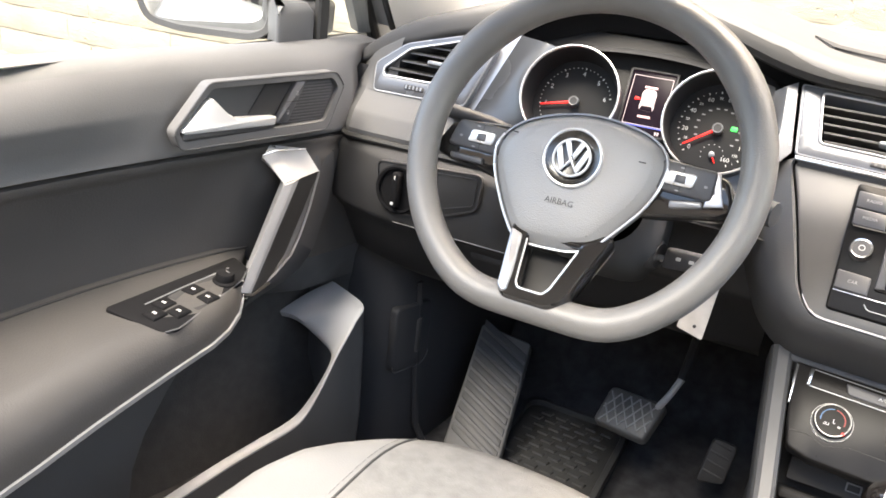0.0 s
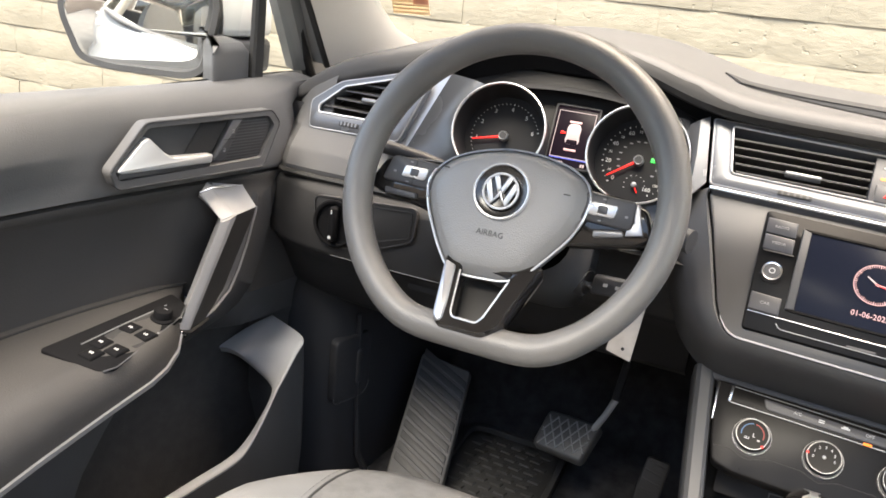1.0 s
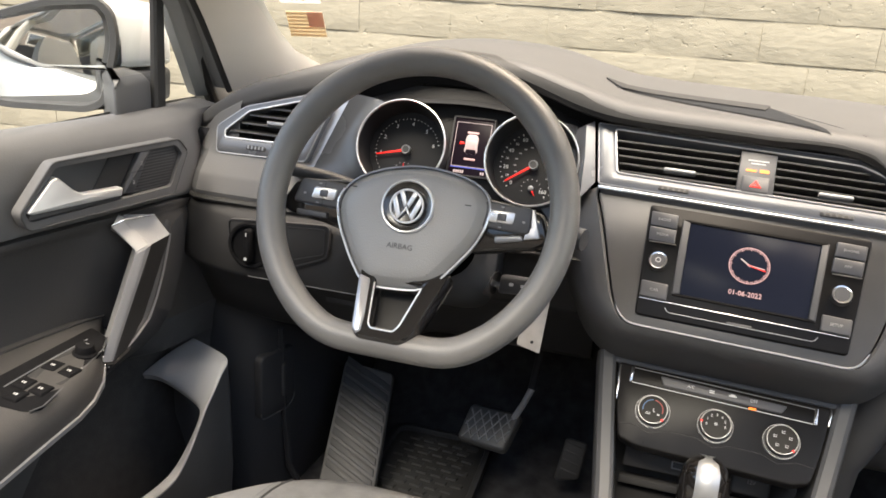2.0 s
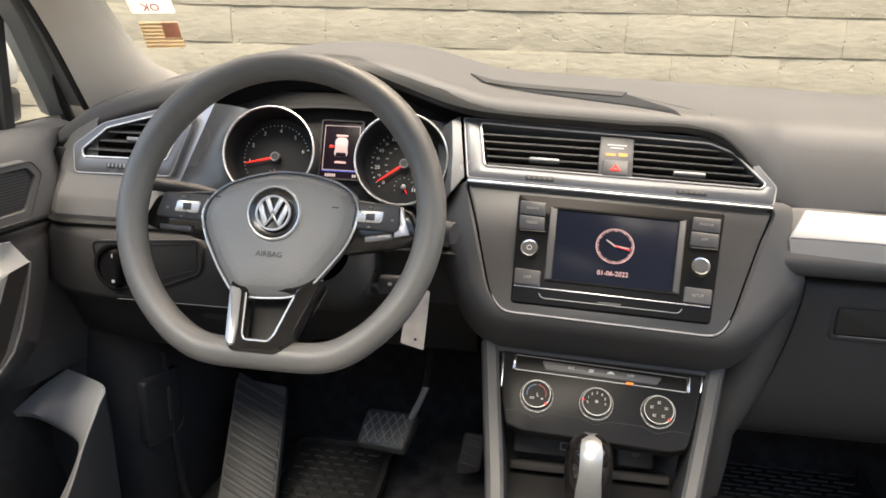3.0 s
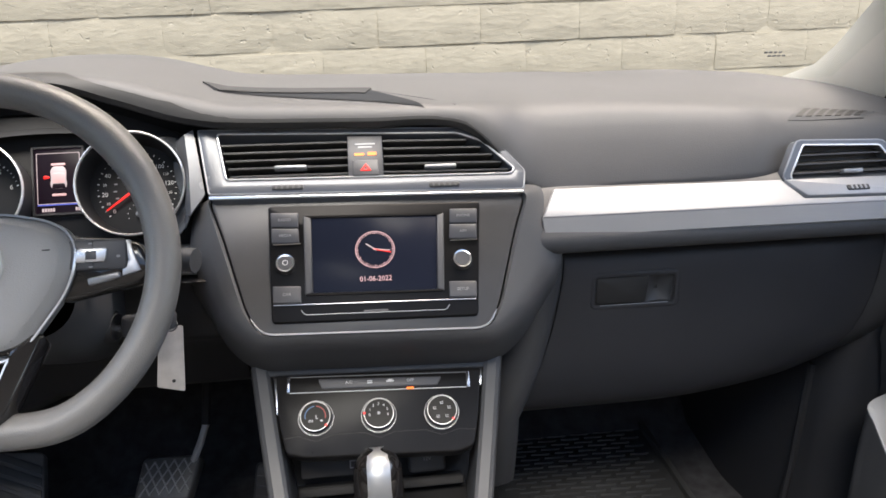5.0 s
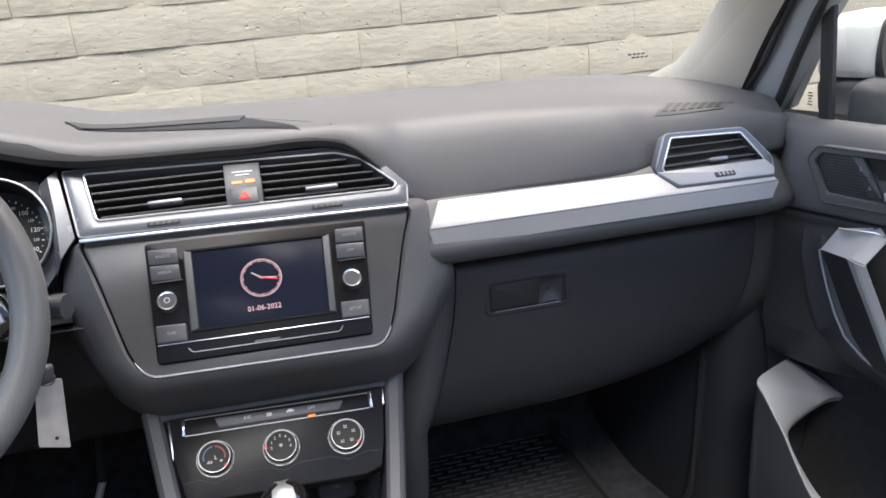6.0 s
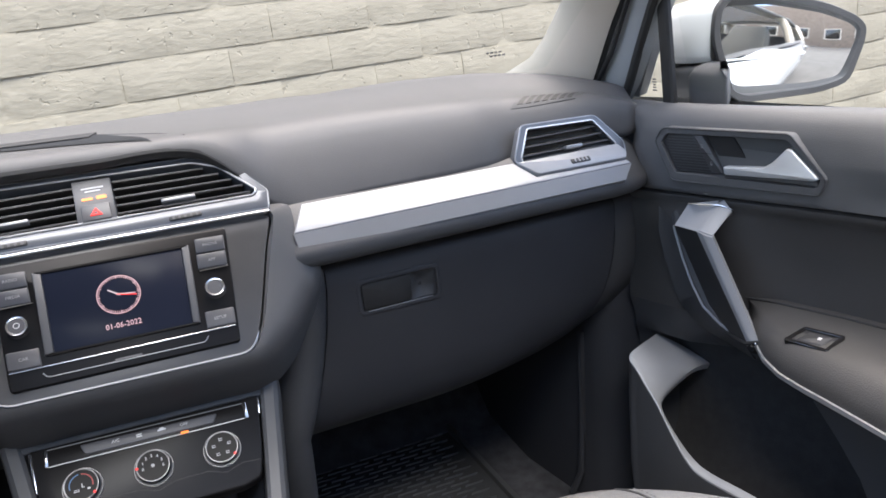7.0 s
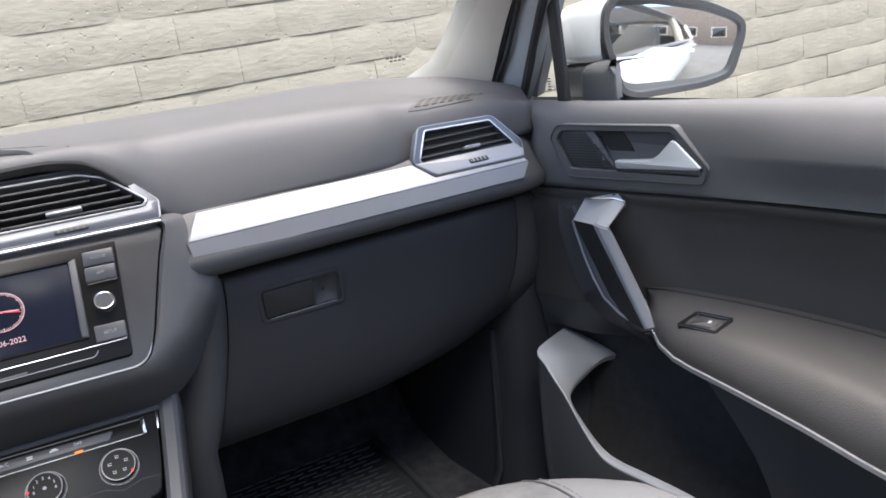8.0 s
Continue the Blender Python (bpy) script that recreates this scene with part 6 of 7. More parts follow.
    # pocket whose satin top plate runs out into a thin band
    edges = [(0.738, 0.936, 0.738, 0.790, 0.875, 0.694), (0.690, 0.912, 0.7415, 0.768, 0.8725, 0.698), (0.6555, 0.894, 0.7395, 0.745, 0.8665, 0.6995), (0.6555, 0.876, 0.723, 0.714, 0.8635, 0.689),
             (0.658, 0.859, 0.703, 0.687, 0.858, 0.6775), (0.661, 0.8405, 0.6815, 0.6755, 0.8475, 0.6640), (0.667, 0.816, 0.640, 0.680, 0.8215, 0.6300), (0.675, 0.793, 0.605, 0.687, 0.797, 0.6045),
             (0.681, 0.768, 0.593, 0.693, 0.770, 0.5945), (0.695, 0.715, 0.586, 0.707, 0.716, 0.588), (0.712, 0.640, 0.577, 0.724, 0.640, 0.579), (0.736, 0.45, 0.562, 0.748, 0.45, 0.564), (0.751, 0.0, 0.547, 0.763, 0.0, 0.549), (0.751, -0.45, 0.541, 0.763, -0.45, 0.543)]
    keys = [(i,) + e for i, e in enumerate(edges)]
    wall, plate = [], []
    for i in span(0, len(edges) - 1, 66):
        e = smooth_curve(keys, i)
        o, n = M(*e[:3]), M(*e[3:])
        w = Vector((sg, 0, 0)) if i > 2 else Vector((0, -1, 0)) * (1 - i / 2) + Vector((sg, 0, 0)) * (i / 2)
        wall.append([o - w * 0.0005 + Vector((0, 0, -0.0045)), o - w * 0.002 + Vector((0, 0.003, -0.06)), M(e[0] - 0.002, e[1] + 0.006, min(0.56, e[2] - 0.08)), M(e[0] + 0.008, e[1] + 0.006, 0.41)])
        sag = 0.004 * min(1.0, (n - o).length / 0.06)
        plate.append([o + Vector((0, 0, -0.0055)), o - w * 0.0006 + Vector((0, 0, -0.0015)), o + w * 0.001] + [o.lerp(n, f) + Vector((0, 0, sag * math.sin(math.pi * f))) for f in (0.12, 0.3, 0.5, 0.7, 0.88)] + [n, n + Vector((0, 0.0008, -0.0015)), n + Vector((0, 0.004, -0.009))])
    pk = part("door_pocket", grid(wall), HARD, d, "dark door pocket wall", 60)
    part("pocket_shelf", grid(plate), SHELF, pk, "satin grey top plate running out into the pocket's edge", 50)
    part("pocket_lining", grid([[M(base(y) + 0.052, y, 0.735), M(base(y) + 0.050, y, 0.6), M(base(y) + 0.02, y, 0.5), M(0.70, y, 0.46)] for y in span(0.93, -0.4, 10)]), LINING, pk)

    # plain panel that closes the pocket behind its opening
    front = [(0.640, 0.748), (0.610, 0.712), (0.578, 0.668), (0.560, 0.625), (0.552, 0.560)]
    rows = []
    for f in span(0, 1, 12):
        row = []
        for k, (yf, z) in enumerate(front):
            y = yf + (-0.45 - yf) * f
            row.append(M(0.738 + 0.030 * min(1.0, (0.66 - y) / 0.7) + 0.003 * k, y, z - 0.035 * f * (k == 0)))
        rows.append(row)
    rows.insert(0, [v + Vector((sg * 0.012, 0.006, 0)) for v in rows[0]])
    part("pocket_panel", grid(rows), HARD, pk, "dark grey door panel behind the pocket opening", 60)

    # window frame, fixed quarter pane, divider and main pane
    dy = -0.006
    fy = dy if sg > 0 else 0.022
    fr_rows = []
    for x, y, z in [(0.780, 1.084, 1.088), (0.781, 1.055, 1.125), (0.780, 1.022, 1.175), (0.775, 0.981, 1.238), (0.735, 0.840, 1.355), (0.70, 0.67, 1.43), (0.68, 0.42, 1.48), (0.672, 0.0, 1.505), (0.675, -0.3, 1.50)]:
        y += fy
        fr_rows.append([M(x - 0.008, y + 0.038, z + 0.008), M(x - 0.012, y + 0.022, z + 0.002), M(x - 0.008, y - 0.016, z - 0.010), M(x - 0.002, y - 0.022, z - 0.012), M(x + 0.016, y - 0.022, z - 0.012)])
    wf = part("window_frame", grid(fr_rows), DARKSAT, d, "dark grey window frame", 40)
    seal = [M(x, y, z) for x, y, z in [(0.757, 1.092, 1.10), (0.757, 1.040, 1.158), (0.752, 0.985, 1.235), (0.712, 0.845, 1.355)]]
    part("door_seal", tube([s + Vector((sg * 0.004, 0.012 + fy * 0.6, 0.004)) for s in seal], 0.004, 8), SEAL, wf)
    part("pane_seal", tube([M(x, y + fy, z) for x, y, z in ((0.776, 1.056, 1.076), (0.777, 1.034, 1.113), (0.776, 1.007, 1.163), (0.771, 0.966, 1.226), (0.752, 0.90, 1.29))], 0.007, 8), SEAL, wf)
    part("divider", loops(Fr(M(0.783, 0.946 + dy, 1.08), (0, 1, 0), (0, 0, 1), (-sg, 0, 0)), [([(-0.012, 0.0), (0.012, 0.0), (0.022, 0.20), (0.0, 0.20)], -0.003), ([(-0.012, 0.0), (0.012, 0.0), (0.022, 0.20), (0.0, 0.20)], 0.003), ([(-0.009, 0.0), (0.009, 0.0), (0.019, 0.20), (0.003, 0.20)], 0.006)], True, True), SEAL, wf)
    q = part("quarter_pane", grid([[M(0.785, 1.06 + fy, 1.085), M(0.785, 0.955 + dy, 1.085)], [M(0.775, 0.99 + fy, 1.24), M(0.775, 0.955 + dy, 1.24)]]), CLEAR, wf, "small clear fixed quarter pane")
    q.visible_shadow = False
    top = [(-0.981, 0.775, 1.238), (-0.84, 0.735, 1.355), (-0.67, 0.70, 1.43), (-0.42, 0.68, 1.48), (0.0, 0.672, 1.505), (0.3, 0.675, 1.50)]
    mp = part("door_pane", grid([[M(0.812, y, 1.075), M(*(lambda q: (0.812 + (q[0] - 0.812) * 0.5 + 0.008, y, 1.075 + (q[1] - 1.075) * 0.5))(smooth_curve(top, -y))), M(*(lambda q: (q[0] + 0.01, y, q[1]))(smooth_curve(top, -y)))] for y in span(0.930 + dy, -0.30, 16)]), CLEAR, wf, "clear door window pane")
    mp.visible_shadow = False
    if sg > 0:
        part("pane_print", bars(Fr(M(0.783, 0.975, 1.105), (0, -sg, 0), (0, 0, 1), (-sg, 0, 0)), [(0, 0.004 * i, 0.010 - 0.002 * (i % 3), 0.0018) for i in range(5)], 0.0002), KEYCAP, wf)
    part("belt_seal", tube([M(base(y) + 0.064 + 0.012 * max(0, (y - 0.8) / 0.16), y, 1.0690) for y in span(0.935, -0.4, 14)], 0.005, 6), BLACK, d)
    return d


car_door(1, "closed dark grey front door with one window switch")
car_door(-1, "closed dark grey front door with a window switch panel")


# ---- door mirrors ----
def door_mirror(sg):
    m = thing("door_mirror", (sg * 0.88, 0.96, 1.05), "white door mirror with a dark lower half and dark surround", "door mirror", "door mirrors")
    F = Fr((sg * 0.975, 0.905, 1.14), (0.925, -0.38 * sg, 0), (0, 0, 1), (-0.38 * sg, -0.925, 0))
    out = [(-0.1135, 0.030), (-0.108, 0.072), (-0.090, 0.090), (-0.020, 0.084), (0.058, 0.059), (0.100, 0.037), (0.1145, 0.022), (0.1125, 0.0), (0.0905, -0.058), (0.045, -0.068), (-0.066, -0.070), (-0.092, -0.058)]
    o = rpoly([(sg * p, q) for p, q in out], 0.016, 3)

    def body(keys, name, material, label):
        """Half of the housing, bulging forward and towards the car."""
        o2 = rpoly([(sg * p, q) for p, q in keys], 0.012, 3)
        cv = -0.0095
        rows = []
        for depth, su, sv, shift in ((-0.150, 0.30, 0.45, -0.046), (-0.142, 0.55, 0.62, -0.046), (-0.120, 0.83, 0.80, -0.042), (-0.085, 1.05, 0.93, -0.046), (-0.045, 1.06, 0.99, -0.026), (-0.012, 1.0, 1.0, 0.0), (-0.034, 0.95, 0.95, 0.0)):
            rows.append(([(p * su + sg * shift, cv + (q - cv) * sv) for p, q in o2], depth))
        return part(name, loops(F, rows, True, True), material, m, label, 60)

    cap = body([(-0.1135, -0.008), (-0.1135, 0.030), (-0.108, 0.072), (-0.090, 0.090), (-0.020, 0.084), (0.058, 0.059), (0.100, 0.037), (0.1145, 0.022), (0.111, -0.008)], "shell", WHITE, "white painted mirror cap")
    body([(-0.1135, -0.011), (0.110, -0.011), (0.0905, -0.058), (0.045, -0.068), (-0.066, -0.070), (-0.092, -0.066), (-0.110, -0.064)], "lower_shell", RAIL, "dark plastic lower mirror housing")
    for k in (0, 1):
        part("groove", slab(Fr(F.at(sg * -0.134, 0.006 + 0.012 * k, -0.055), F.v.cross(Vector((-0.75 * sg, -0.66, 0))).normalized() * -1, F.v, (-0.75 * sg, -0.66, 0)), rrect(0, 0, 0.036, 0.0022, 0.0005), -0.006, 0.0, 0.0004), STICKER, cap)
    part("surround", hoop(F, inset(o, -0.001), inset(o, 0.010), -0.010, 0.003, 0.003, di=-0.030), HARD, m, "dark grey mirror surround")
    g = Fr(F.at(0, 0, -0.012), *(((0.882, -0.471, 0), (0, 0, 1), (-0.471, -0.882, 0)) if sg > 0 else ((0.842, 0.540, 0), (0, 0, 1), (0.540, -0.842, 0))))
    part("mirror_glass", slab(g, inset(o, 0.009), -0.004, 0.0, 0.0005), MIRROR, m, "silvered mirror glass")
    plan = rpoly([(sg * x, y) for x, y in ((0.806, 0.850), (0.806, 0.930), (0.86, 0.965), (0.93, 1.005), (0.945, 1.000), (0.886, 0.930))], 0.008, 3)
    part("foot", loops(Fr((0, 0, 1.045), (1, 0, 0), (0, 1, 0), (0, 0, 1)), [(inset(plan, 0.01), -0.03), (plan, -0.02), (plan, 0.078), (inset(plan, 0.010), 0.090)], True, True), RAIL, m, "dark plastic mirror foot", 60)
    return m


door_mirror(1)
door_mirror(-1)


# ---- pedals and mats ----
rest = thing("footrest", (-0.56, 1.12, 0.42), "ribbed dark footrest beside the pedals", "footrest")
FRR = Fr((-0.5625, 1.125, 0.527), (1, 0.05, -0.03), (-0.1, 0.72, 0.70))
part("plate", slab(FRR, rpoly([(-0.044, -0.115), (0.056, -0.105), (0.052, 0.100), (-0.043, 0.108)], 0.008), -0.02, 0.0, 0.003), TRIMGREY, rest)
for i in range(11):
    v = -0.10 + 0.019 * i
    part("rib", slab(FRR, [(-0.038, v + 0.014), (0.050, v - 0.026), (0.050, v - 0.013), (-0.038, v + 0.027)], -0.001, 0.0028, 0.0008), HARD, rest)

brake = thing("brake_pedal", (-0.32, 1.14, 0.55), "black rubber brake pedal with a diamond grip on a steel arm", "brake pedal")
BP = Fr((-0.326, 1.142, 0.566), (1, -0.10, 0.10), (0.10, 0.72, 0.62))
part("pad", slab(BP, rpoly([(-0.048, -0.030), (0.040, -0.040), (0.050, 0.030), (-0.044, 0.036)], 0.010), -0.02, 0.0, 0.005), PEDAL, brake, "black rubber pedal pad")
for i in range(6):
    for s in (1, -1):
        c = -0.038 + 0.0155 * i
        u0, u1 = c - 0.016 * s, c + 0.016 * s
        cl = lambda u: max(0.0, min(1.0, (u - u0) / (u1 - u0)))
        t0, t1 = sorted((cl(-0.040), cl(0.038)))
        at = lambda t: (u0 + (u1 - u0) * t, -0.027 + 0.053 * t)
        (p0, q0), (p1, q1) = at(t0), at(t1)
        part("grip_rib", slab(BP, [(p0 - 0.0014, q0), (p0 + 0.0014, q0), (p1 + 0.0014, q1), (p1 - 0.0014, q1)], -0.001, 0.0022, 0.0006), RIBGREY, brake)
part("arm", tube([BP.at(0.03, 0.01, -0.015), (-0.272, 1.158, 0.612), (-0.262, 1.165, 0.640)], 0.0058, 8), CHROMELINE, brake, "bright steel arm")
part("upper_arm", tube([(-0.262, 1.165, 0.640), (-0.255, 1.19, 0.72), (-0.25, 1.21, 0.85)], 0.007, 8), VOID, brake, "black upper arm")

gas = thing("accelerator_pedal", (-0.18, 1.2, 0.48), "black ribbed accelerator pedal", "accelerator pedal")
GP = Fr((-0.178, 1.20, 0.545), (1, 0.06, 0.05), (0.08, 0.45, 0.9))
part("pad", slab(GP, rpoly([(-0.022, -0.080), (0.020, -0.074), (0.021, -0.010), (-0.018, -0.004)], 0.008), -0.012, 0.0, 0.003), BLACK, gas)
for i in range(4):
    part("grip_rib", slab(GP, [(-0.016, -0.060 + 0.016 * i), (0.014, -0.068 + 0.016 * i), (0.014, -0.064 + 0.016 * i), (-0.016, -0.056 + 0.016 * i)], -0.001, 0.0022, 0.0006), BLACK, gas)


def floor_mat(name, x0, x1, y0, y1, z, label, rows, cols, tall):
    """A rubber mat with a raised rim and rows of raised blocks."""
    m = thing(name, ((x0 + x1) / 2, (y0 + y1) / 2, z), label, "floor mat", "floor mats")
    f = Fr(((x0 + x1) / 2, (y0 + y1) / 2, z), (1, 0, 0), (0, 1, 0.035))
    w, h = x1 - x0, y1 - y0
    part("sheet", slab(f, rrect(0, 0, w, h, 0.035), -0.004, 0.002, 0.001), RUBBER, m)
    part("rim", hoop(f, rrect(0, 0, w, h, 0.035), rrect(0, 0, w - 0.024, h - 0.024, 0.026), 0.0, 0.012, 0.003), RUBBER, m)
    bm = bmesh.new()
    for i in range(rows):
        for j in range(cols):
            a = -w / 2 + 0.022 + (w - 0.044) * (j + 0.5 + (0.5 if i % 2 else 0)) / (cols + 0.5)
            b = -h / 2 + 0.022 + (h - 0.044) * (i + 0.5) / rows
            bw, bh = (w - 0.044) / (cols + 0.5) * 0.84, (h - 0.044) / rows * tall
            k = bw * 0.18
            loops(f, [([(a - bw / 2, b - bh / 2 + k * 0.4), (a + bw / 2 - k, b - bh / 2), (a + bw / 2, b + bh / 2 - k * 0.4), (a - bw / 2 + k, b + bh / 2)], 0.001), ([(a - bw / 2 + 0.002, b - bh / 2 + k * 0.4 + 0.001), (a + bw / 2 - k, b - bh / 2 + 0.002), (a + bw / 2 - 0.002, b + bh / 2 - k * 0.4 - 0.001), (a - bw / 2 + k, b + bh / 2 - 0.002)], 0.005)], True, False, bm)
    t = part("treads", bm, RUBBER, m)
    tagged(t, kind="stuff")
    return m


floor_mat("floor_mat", -0.535, -0.335, 0.78, 1.285, 0.425, "black rubber floor mat with a brick-like tread", 24, 5, 0.72)
floor_mat("floor_mat", 0.20, 0.545, 0.70, 1.405, 0.425, "black rubber floor mat with fine cross ribs", 50, 6, 0.5)

# kick panels beside the footwells
for sg in (1, -1):
    kp = thing("kick_panel", (sg * 0.68, 1.1, 0.42), "dark plastic kick panel beside the footwell", "kick panel", "kick panels", "structure")
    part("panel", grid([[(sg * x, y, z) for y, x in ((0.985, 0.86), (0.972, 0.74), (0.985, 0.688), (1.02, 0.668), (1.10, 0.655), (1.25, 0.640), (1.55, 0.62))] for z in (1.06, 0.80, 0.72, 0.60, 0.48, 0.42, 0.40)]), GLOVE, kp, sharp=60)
    part("fold", tube([(sg * 0.664, 1.035, 0.73), (sg * 0.662, 1.045, 0.56), (sg * 0.655, 1.05, 0.46), (sg * 0.64, 1.06, 0.42)], 0.006, 6), GLOVE, kp)
bl_h = thing("bonnet_release", (-0.66, 1.02, 0.58), "black bonnet release lever on the kick panel", "bonnet release")
BN = Fr((-0.664, 1.022, 0.640), (0.22, 1, 0), (0, 0, 1), (1, -0.22, 0))
bn_o = rpoly([(-0.040, 0.058), (0.044, 0.052), (0.044, -0.050), (0.030, -0.062), (-0.040, -0.056)], 0.012)
part("lever", slab(BN, bn_o, -0.012, 0.002, 0.003), GLOVE, bl_h)
# light caught by the rounded lower edge, drawn as a paler line
part("lever_highlight", tube([BN.at(p, q, 0.0012) for p, q in bn_o if q < -0.02], 0.0012, 5), RAIL, bl_h, "painted highlight along the lower edge of the lever")
part("grip", slab(BN, rrect(0.016, -0.004, 0.014, 0.062, 0.006), -0.002, 0.0050, 0.003), GLOVE, bl_h)


# ---- seats ----
def front_seat(sg, cx, yf, lift):
    """Cushion in two cloths with dark piping, and a plain backrest."""
    s = thing("front_seat", (cx, 0.4, 0.45), "pale grey cloth front seat with dark piping", "car seat", "front seats")

    def top(a, b):
        """a across -1..1, b from the rear 0 to the front edge 1."""
        half = 0.248 - 0.018 * max(0, b - 0.55) ** 2 / 0.2
        fwd = yf - 0.150 * abs(a) ** 3
        y = 0.16 + (fwd - 0.16) * b
        z = lift + 0.700 - 0.03 * (1 - b) + 0.024 * max(0, abs(a) - 0.55) / 0.45 * (1 - 0.7 * b)
        roll = max(0.0, (b - 0.82) / 0.18)
        z -= 0.028 * roll ** 2 + 0.030 * max(0, (abs(a) - 0.86) / 0.14) ** 2
        return Vector((cx + a * half, y, z))
    A = span(-1, 1, 33)
    rows = [[top(a, b) for a in A] for b in span(0, 1, 26)]
    centre = lambda i: abs(A[i]) <= 0.60
    drop = [[v + Vector((0, 0.010 * k, -0.02 - 0.055 * k)) for v in rows[-1]] for k in (0.4, 1.2, 2.4)]
    rows += drop
    k0 = [i for i in range(33) if abs(A[i]) <= 0.59]
    part("seat_panel", grid([r[k0[0]:k0[-1] + 1] for r in rows]), FABRIC, s, "woven pale grey seat panel", 80)
    part("bolster", grid([r[:k0[0] + 1] for r in rows]), SIDECLOTH, s, "smooth pale grey bolster", 80)
    part("bolster", grid([r[k0[-1]:] for r in rows]), SIDECLOTH, s, "smooth pale grey bolster", 80)
    for i in (k0[0], k0[-1]):
        part("seam", tube([r[i] + Vector((0, 0, 0.0004)) for r in rows[4:27]], 0.0016, 5), PIPING, s)
    for i, off in ((k0[0], -0.007), (k0[-1], 0.007)):
        stitches = bmesh.new()
        line = [r[i] + Vector((off, 0, 0.0012)) for r in rows[6:25]]
        for p, q in zip(line, line[1:]):
            for f in (0.1, 0.4, 0.7):
                tube([p.lerp(q, f), p.lerp(q, f + 0.2)], 0.0006, 4, bm=stitches)
        tagged(part("stitching", stitches, SIDECLOTH, s), kind="stuff")
    edge = [rows[25][i] + Vector((0, 0.003, -0.010)) for i in range(33)]
    part("piping", tube(edge, 0.0026, 6), PIPING, s)
    for c in (0, -1):
        part("piping", tube([r[c] + Vector((0.001 if c else -0.001, 0, 0)) for r in rows[:26]], 0.0026, 6), PIPING, s)
    sides = []
    for r in rows[:26]:
        sides.append([r[0], r[0] + Vector((-0.006, 0, -0.06)), r[0] + Vector((0.004, 0, -0.16)), r[-1] + Vector((-0.004, 0, -0.16)), r[-1] + Vector((0.006, 0, -0.06)), r[-1]])
    part("side_cover", grid(sides), PIPING, s)
    part("base", loops(Fr((cx, 0.36, 0.41), (1, 0, 0), (0, 1, 0)), [(rrect(0, 0, 0.40, 0.46, 0.03), 0), (rrect(0, 0, 0.44, 0.50, 0.03), 0.16)], True, True), BLACK, s)
    back = []
    for t in span(0, 1, 10):
        y, z = 0.13 - 0.30 * t, 0.68 + 0.62 * t
        hw = 0.25 - 0.10 * t ** 3
        ccx = cx + sg * 0.03 * t
        back.append([Vector((ccx + hw * a, y + 0.045 * (abs(a) > 0.7) * (1 - t) - (0.14 if q else 0.0), z - (0.05 if q else 0))) for q, a in ((0, -1), (0, -0.8), (0, -0.4), (0, 0), (0, 0.4), (0, 0.8), (0, 1), (1, 1), (1, 0), (1, -1))])
    bb = grid(back, True)
    bb.verts.ensure_lookup_table()
    bb.faces.new(bb.verts[-10:])
    part("backrest", bb, FABRIC, s, sharp=60)
    return s


front_seat(-1, -0.360, 0.752, 0.020)
front_seat(1, 0.358, 0.728, 0.012)

# ---- windscreen stickers ----
SF = Fr((-0.6395, 1.070, 1.209), (0.97, 0.21, 0.04), (0.0, -0.57, 0.82))
sk = thing("windscreen_sticker", SF.at(0, 0, 0), "white windscreen sticker with a red printed word seen from behind", "sticker")
OKF = Fr((-0.640, 1.0325, 1.266), -SF.u, -SF.v, SF.n)
part("paper", slab(OKF, rrect(0, 0, 0.060, 0.066, 0.003), -0.0006, 0.0004, 0.0002), PAPER, sk)
lettering("words", "OK", OKF.moved(0.001, 0.0215), 0.0170, STICKRED, sk, "red printed word", d=0.0008)
part("small_print", bars(OKF, [(0.016 - 0.016 * (k % 3), 0.004 - 0.007 * (k // 3), 0.012, 0.002) for k in range(6)], 0.0008), STICKRED, sk)
fs = thing("windscreen_decal", SF.at(0, 0, 0), "faded red and cream striped decal on the windscreen", "decal")
skew = lambda pts: [(p + 0.06 * q, q) for p, q in pts]
part("paper", slab(SF, skew([(-0.027, -0.0225), (0.027, -0.0225), (0.027, 0.0225), (-0.027, 0.0225)]), -0.0006, 0.0004, 0.0002), backlit("faded_decal", (0.72, 0.65, 0.51), 0.65), fs)
stripes = bmesh.new()
for k in range(7):
    zs = -0.0205 + 0.0063 * k
    slab(SF, skew([(-0.0265, zs), (0.0265, zs), (0.0265, zs + 0.0030), (-0.0265, zs + 0.0030)]), 0.0003, 0.0008, 0.0001, stripes)
part("red_stripes", stripes, backlit("faded_red", (0.74, 0.61, 0.48), 0.65), fs)
part("red_corner", slab(SF, skew([(0.004, -0.004), (0.0268, -0.004), (0.0268, 0.0223), (0.004, 0.0223)]), 0.0004, 0.0011, 0.0001), backlit("faded_corner", (0.74, 0.50, 0.42), 0.65), fs)
EF = Fr((0.648, 1.215, 1.172), (0.95, -0.30, 0.02), (-0.10, -0.60, 0.80))
es = thing("etched_mark", EF.at(0, 0, 0), "small etched maker's mark low in the windscreen", "etched mark")
part("print", bars(EF, [(-0.014 + 0.007 * i, 0.007 * j, 0.0055, 0.004) for i in range(5) for j in range(2) if (i + j) % 5], 0.0002), TRIMGREY, es)

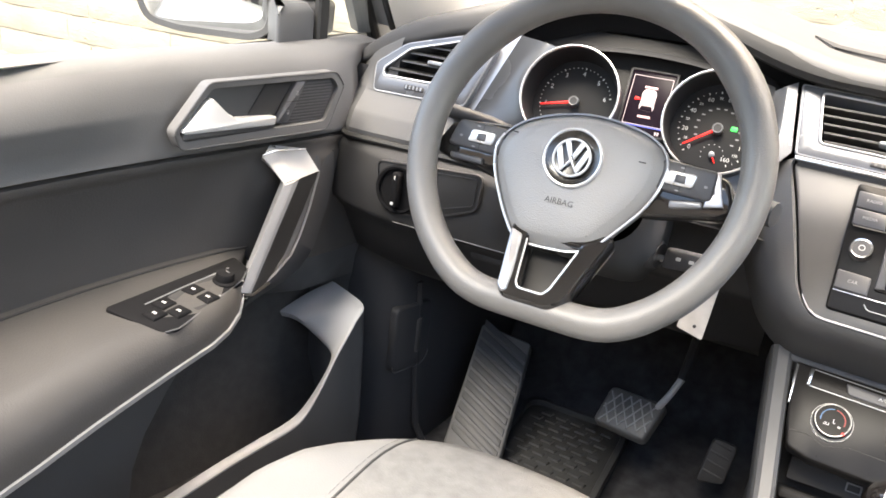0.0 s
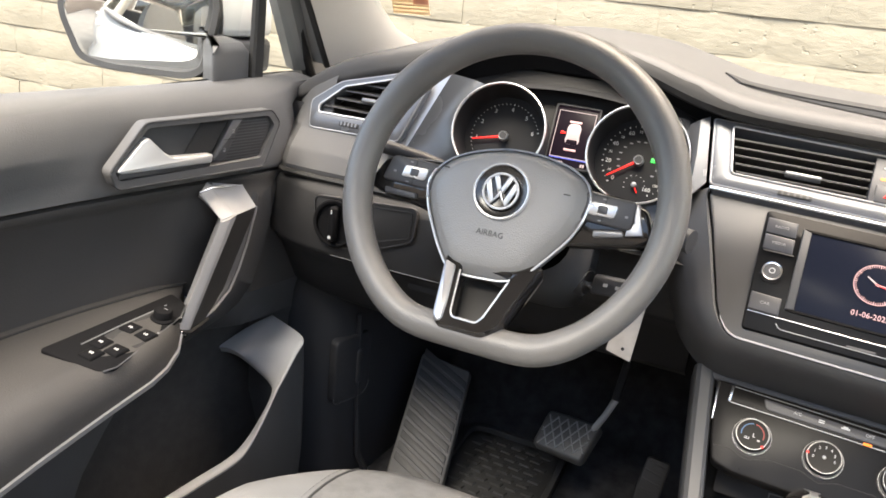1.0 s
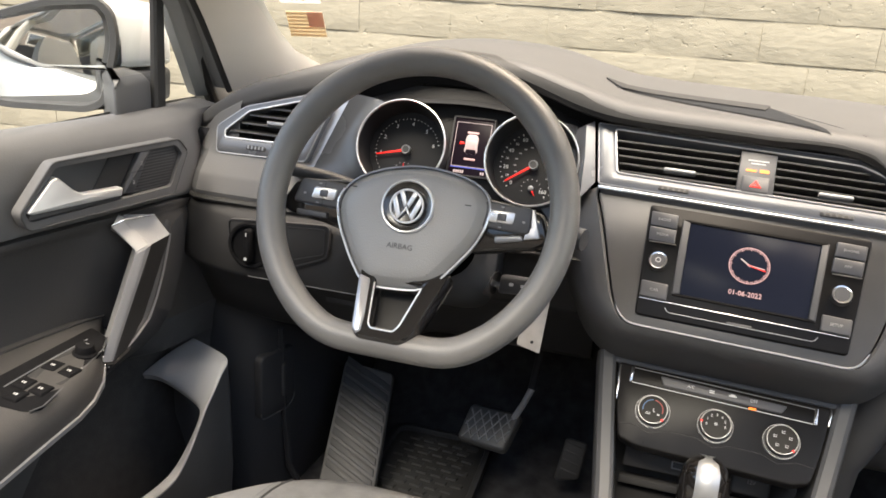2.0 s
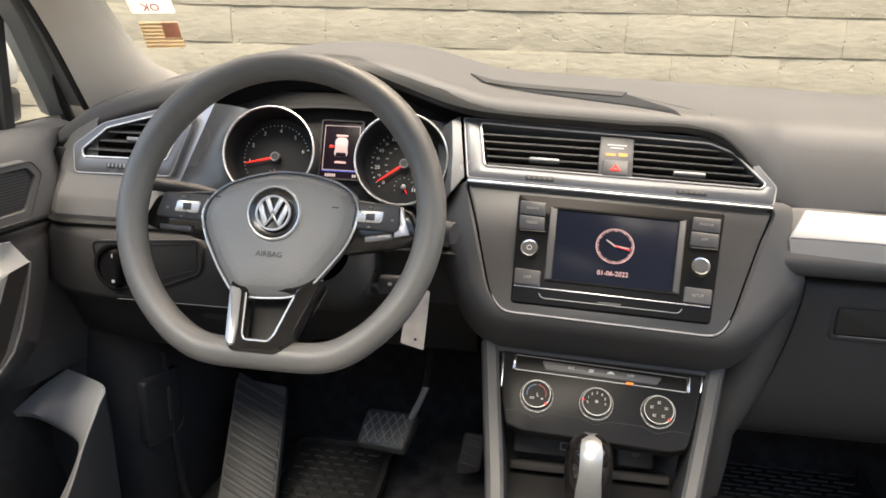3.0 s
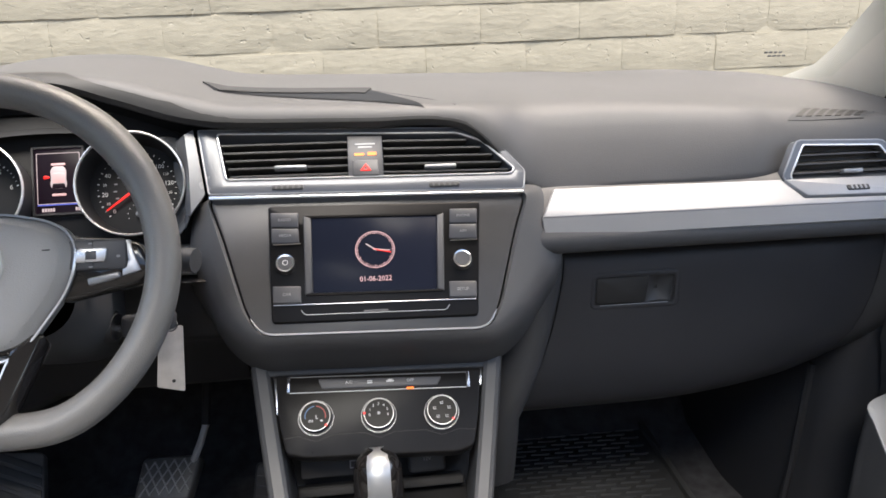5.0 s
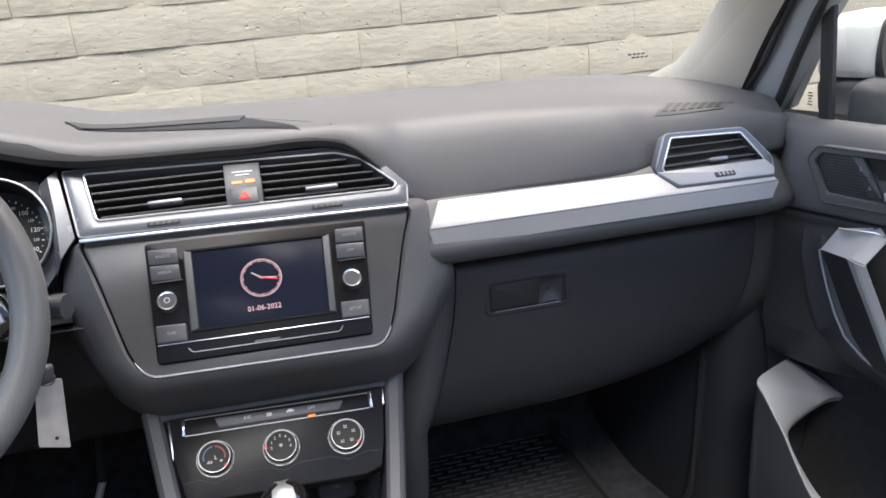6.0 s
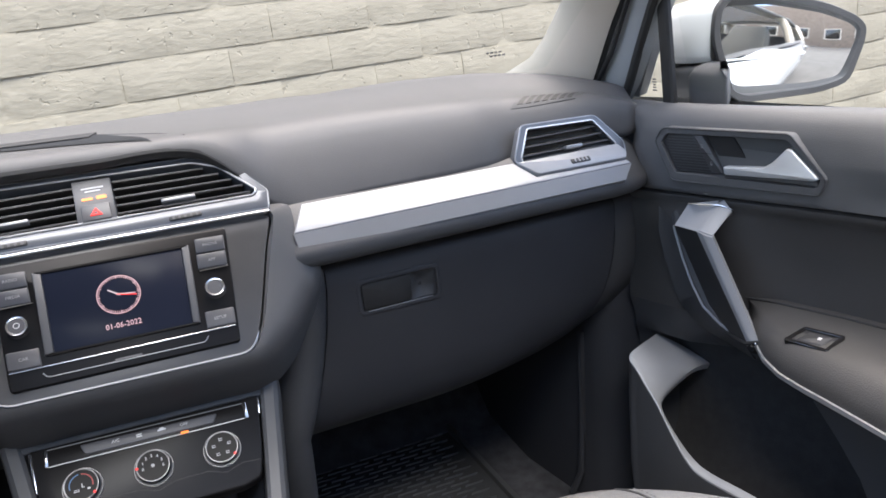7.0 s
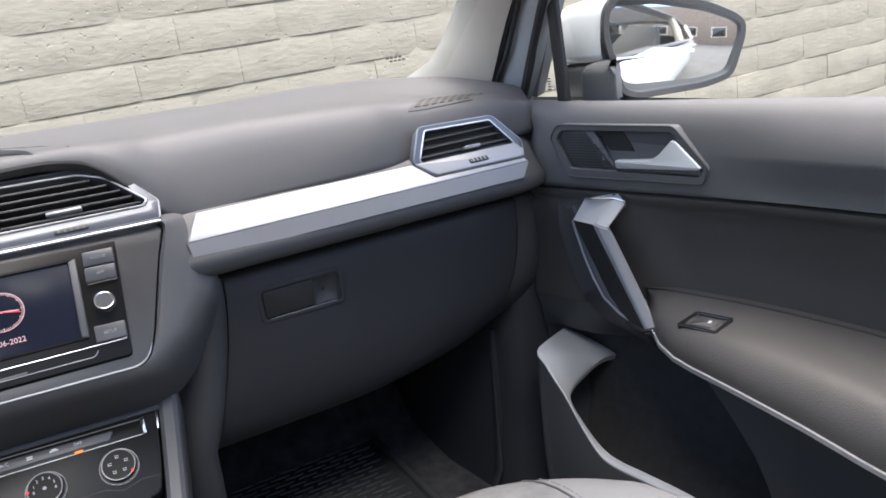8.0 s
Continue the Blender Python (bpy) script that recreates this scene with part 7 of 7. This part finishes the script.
# ---- painted block wall in front of the car ----
wall_n = thing("wall_north", (0, 2.44, 0), "cream painted slump block wall close in front of the car", "block wall", kind="structure")
slope = Matrix.Rotation(radians(-0.9), 4, "Y")
WH, WL, HC = 0.1125, 0.3045, 0.0040
core = bmesh.new()
bmesh.ops.create_cube(core, size=1.0, matrix=Matrix.Translation((1.0, 2.545, 1.80)) @ Matrix.Diagonal((16, 0.20, 3.64, 1)))
part("joints", core, BLOCK, wall_n)


def block_mesh(seed):
    rnd = random.Random(seed)
    bm = bmesh.new()
    nx, nz = 7, 4
    vs = []
    for j in range(nz):
        row = []
        for i in range(nx):
            fx, fz = i / (nx - 1), j / (nz - 1)
            ex = min(i, nx - 1 - i) == 0
            ez = min(j, nz - 1 - j) == 0
            x = (fx - 0.5) * (WL - 0.0008) + (rnd.uniform(-0.0005, 0.0005) if ex else 0)
            z = (fz - 0.5) * (WH - 2 * HC) + (rnd.uniform(-0.0010, 0.0010) if ez else 0)
            y = -0.008 - rnd.uniform(0, 0.0018) + 0.0012 * math.sin(5 * fx + seed) + (0.0024 if ex else 0) + (0.0036 if ez else 0)
            row.append(bm.verts.new((x, y, z)))
        vs.append(row)
    for p, q in zip(vs, vs[1:]):
        for i in range(nx - 1):
            bm.faces.new((p[i], p[i + 1], q[i + 1], q[i]))
    ring = vs[0] + [r[-1] for r in vs[1:]] + vs[-1][-2::-1] + [r[0] for r in vs[-2:0:-1]]
    backs = [bm.verts.new((v.co.x * 1.0, 0.012, v.co.z)) for v in ring]
    for i in range(len(ring)):
        j = (i + 1) % len(ring)
        bm.faces.new((ring[j], ring[i], backs[i], backs[j]))
    return mesh_of("block", bm, BLOCK, 50)


variants = [block_mesh(k) for k in range(10)]
rnd = random.Random(5)
rest_bm = bmesh.new()
made = 0
for r in range(-9, 22):
    z = 1.1035 + WH * (r + 0.5)
    for c in range(-18, 28):
        x = -0.481 + WL * (c + 0.5) + (0.138 if r % 2 else 0)
        me = variants[rnd.randrange(10)]
        m = slope @ Matrix.Translation((x, 2.447 + rnd.uniform(-0.002, 0.002), z))
        if -3 <= r <= 5 and -1.3 < x < 4.0 and made < 290:
            ob = new("block", me)
            under(ob, wall_n)
            ob.matrix_basis = m
            made += 1
        else:
            k = len(rest_bm.verts)
            rest_bm.from_mesh(me)
            rest_bm.verts.ensure_lookup_table()
            for v in rest_bm.verts[k:]:
                v.co = m @ v.co
me = bpy.data.meshes.new("far_blocks")
rest_bm.to_mesh(me)
rest_bm.free()
me.materials.append(BLOCK)
tagged(under(new("far_blocks", me), wall_n), kind="stuff")


# ---- plain building across the yard, behind the car ----
bld = thing("building", (0, -11, 0), "plain tan building with dark windows across the yard", "building")
part("wall", slab(Fr((0, -11, 0), (-1, 0, 0), (0, 0, 1)), [(-14, 0), (14, 0), (14, 6.2), (-14, 6.2)], -4.0, 0.0, 0.02), TANWALL, bld)
for i in range(9):
    w = part("window", hoop(Fr((0, -11, 0), (-1, 0, 0), (0, 0, 1)), rrect(-12 + 3 * i, 1.9, 1.6, 1.5, 0.02), rrect(-12 + 3 * i, 1.9, 1.44, 1.34, 0.02), 0.0, 0.06, 0.01), PILLAR, bld)
    part("pane", slab(Fr((0, -11, 0), (-1, 0, 0), (0, 0, 1)), rrect(-12 + 3 * i, 1.9, 1.44, 1.34, 0.02), 0.002, 0.02, 0.002), GLOSS, w)
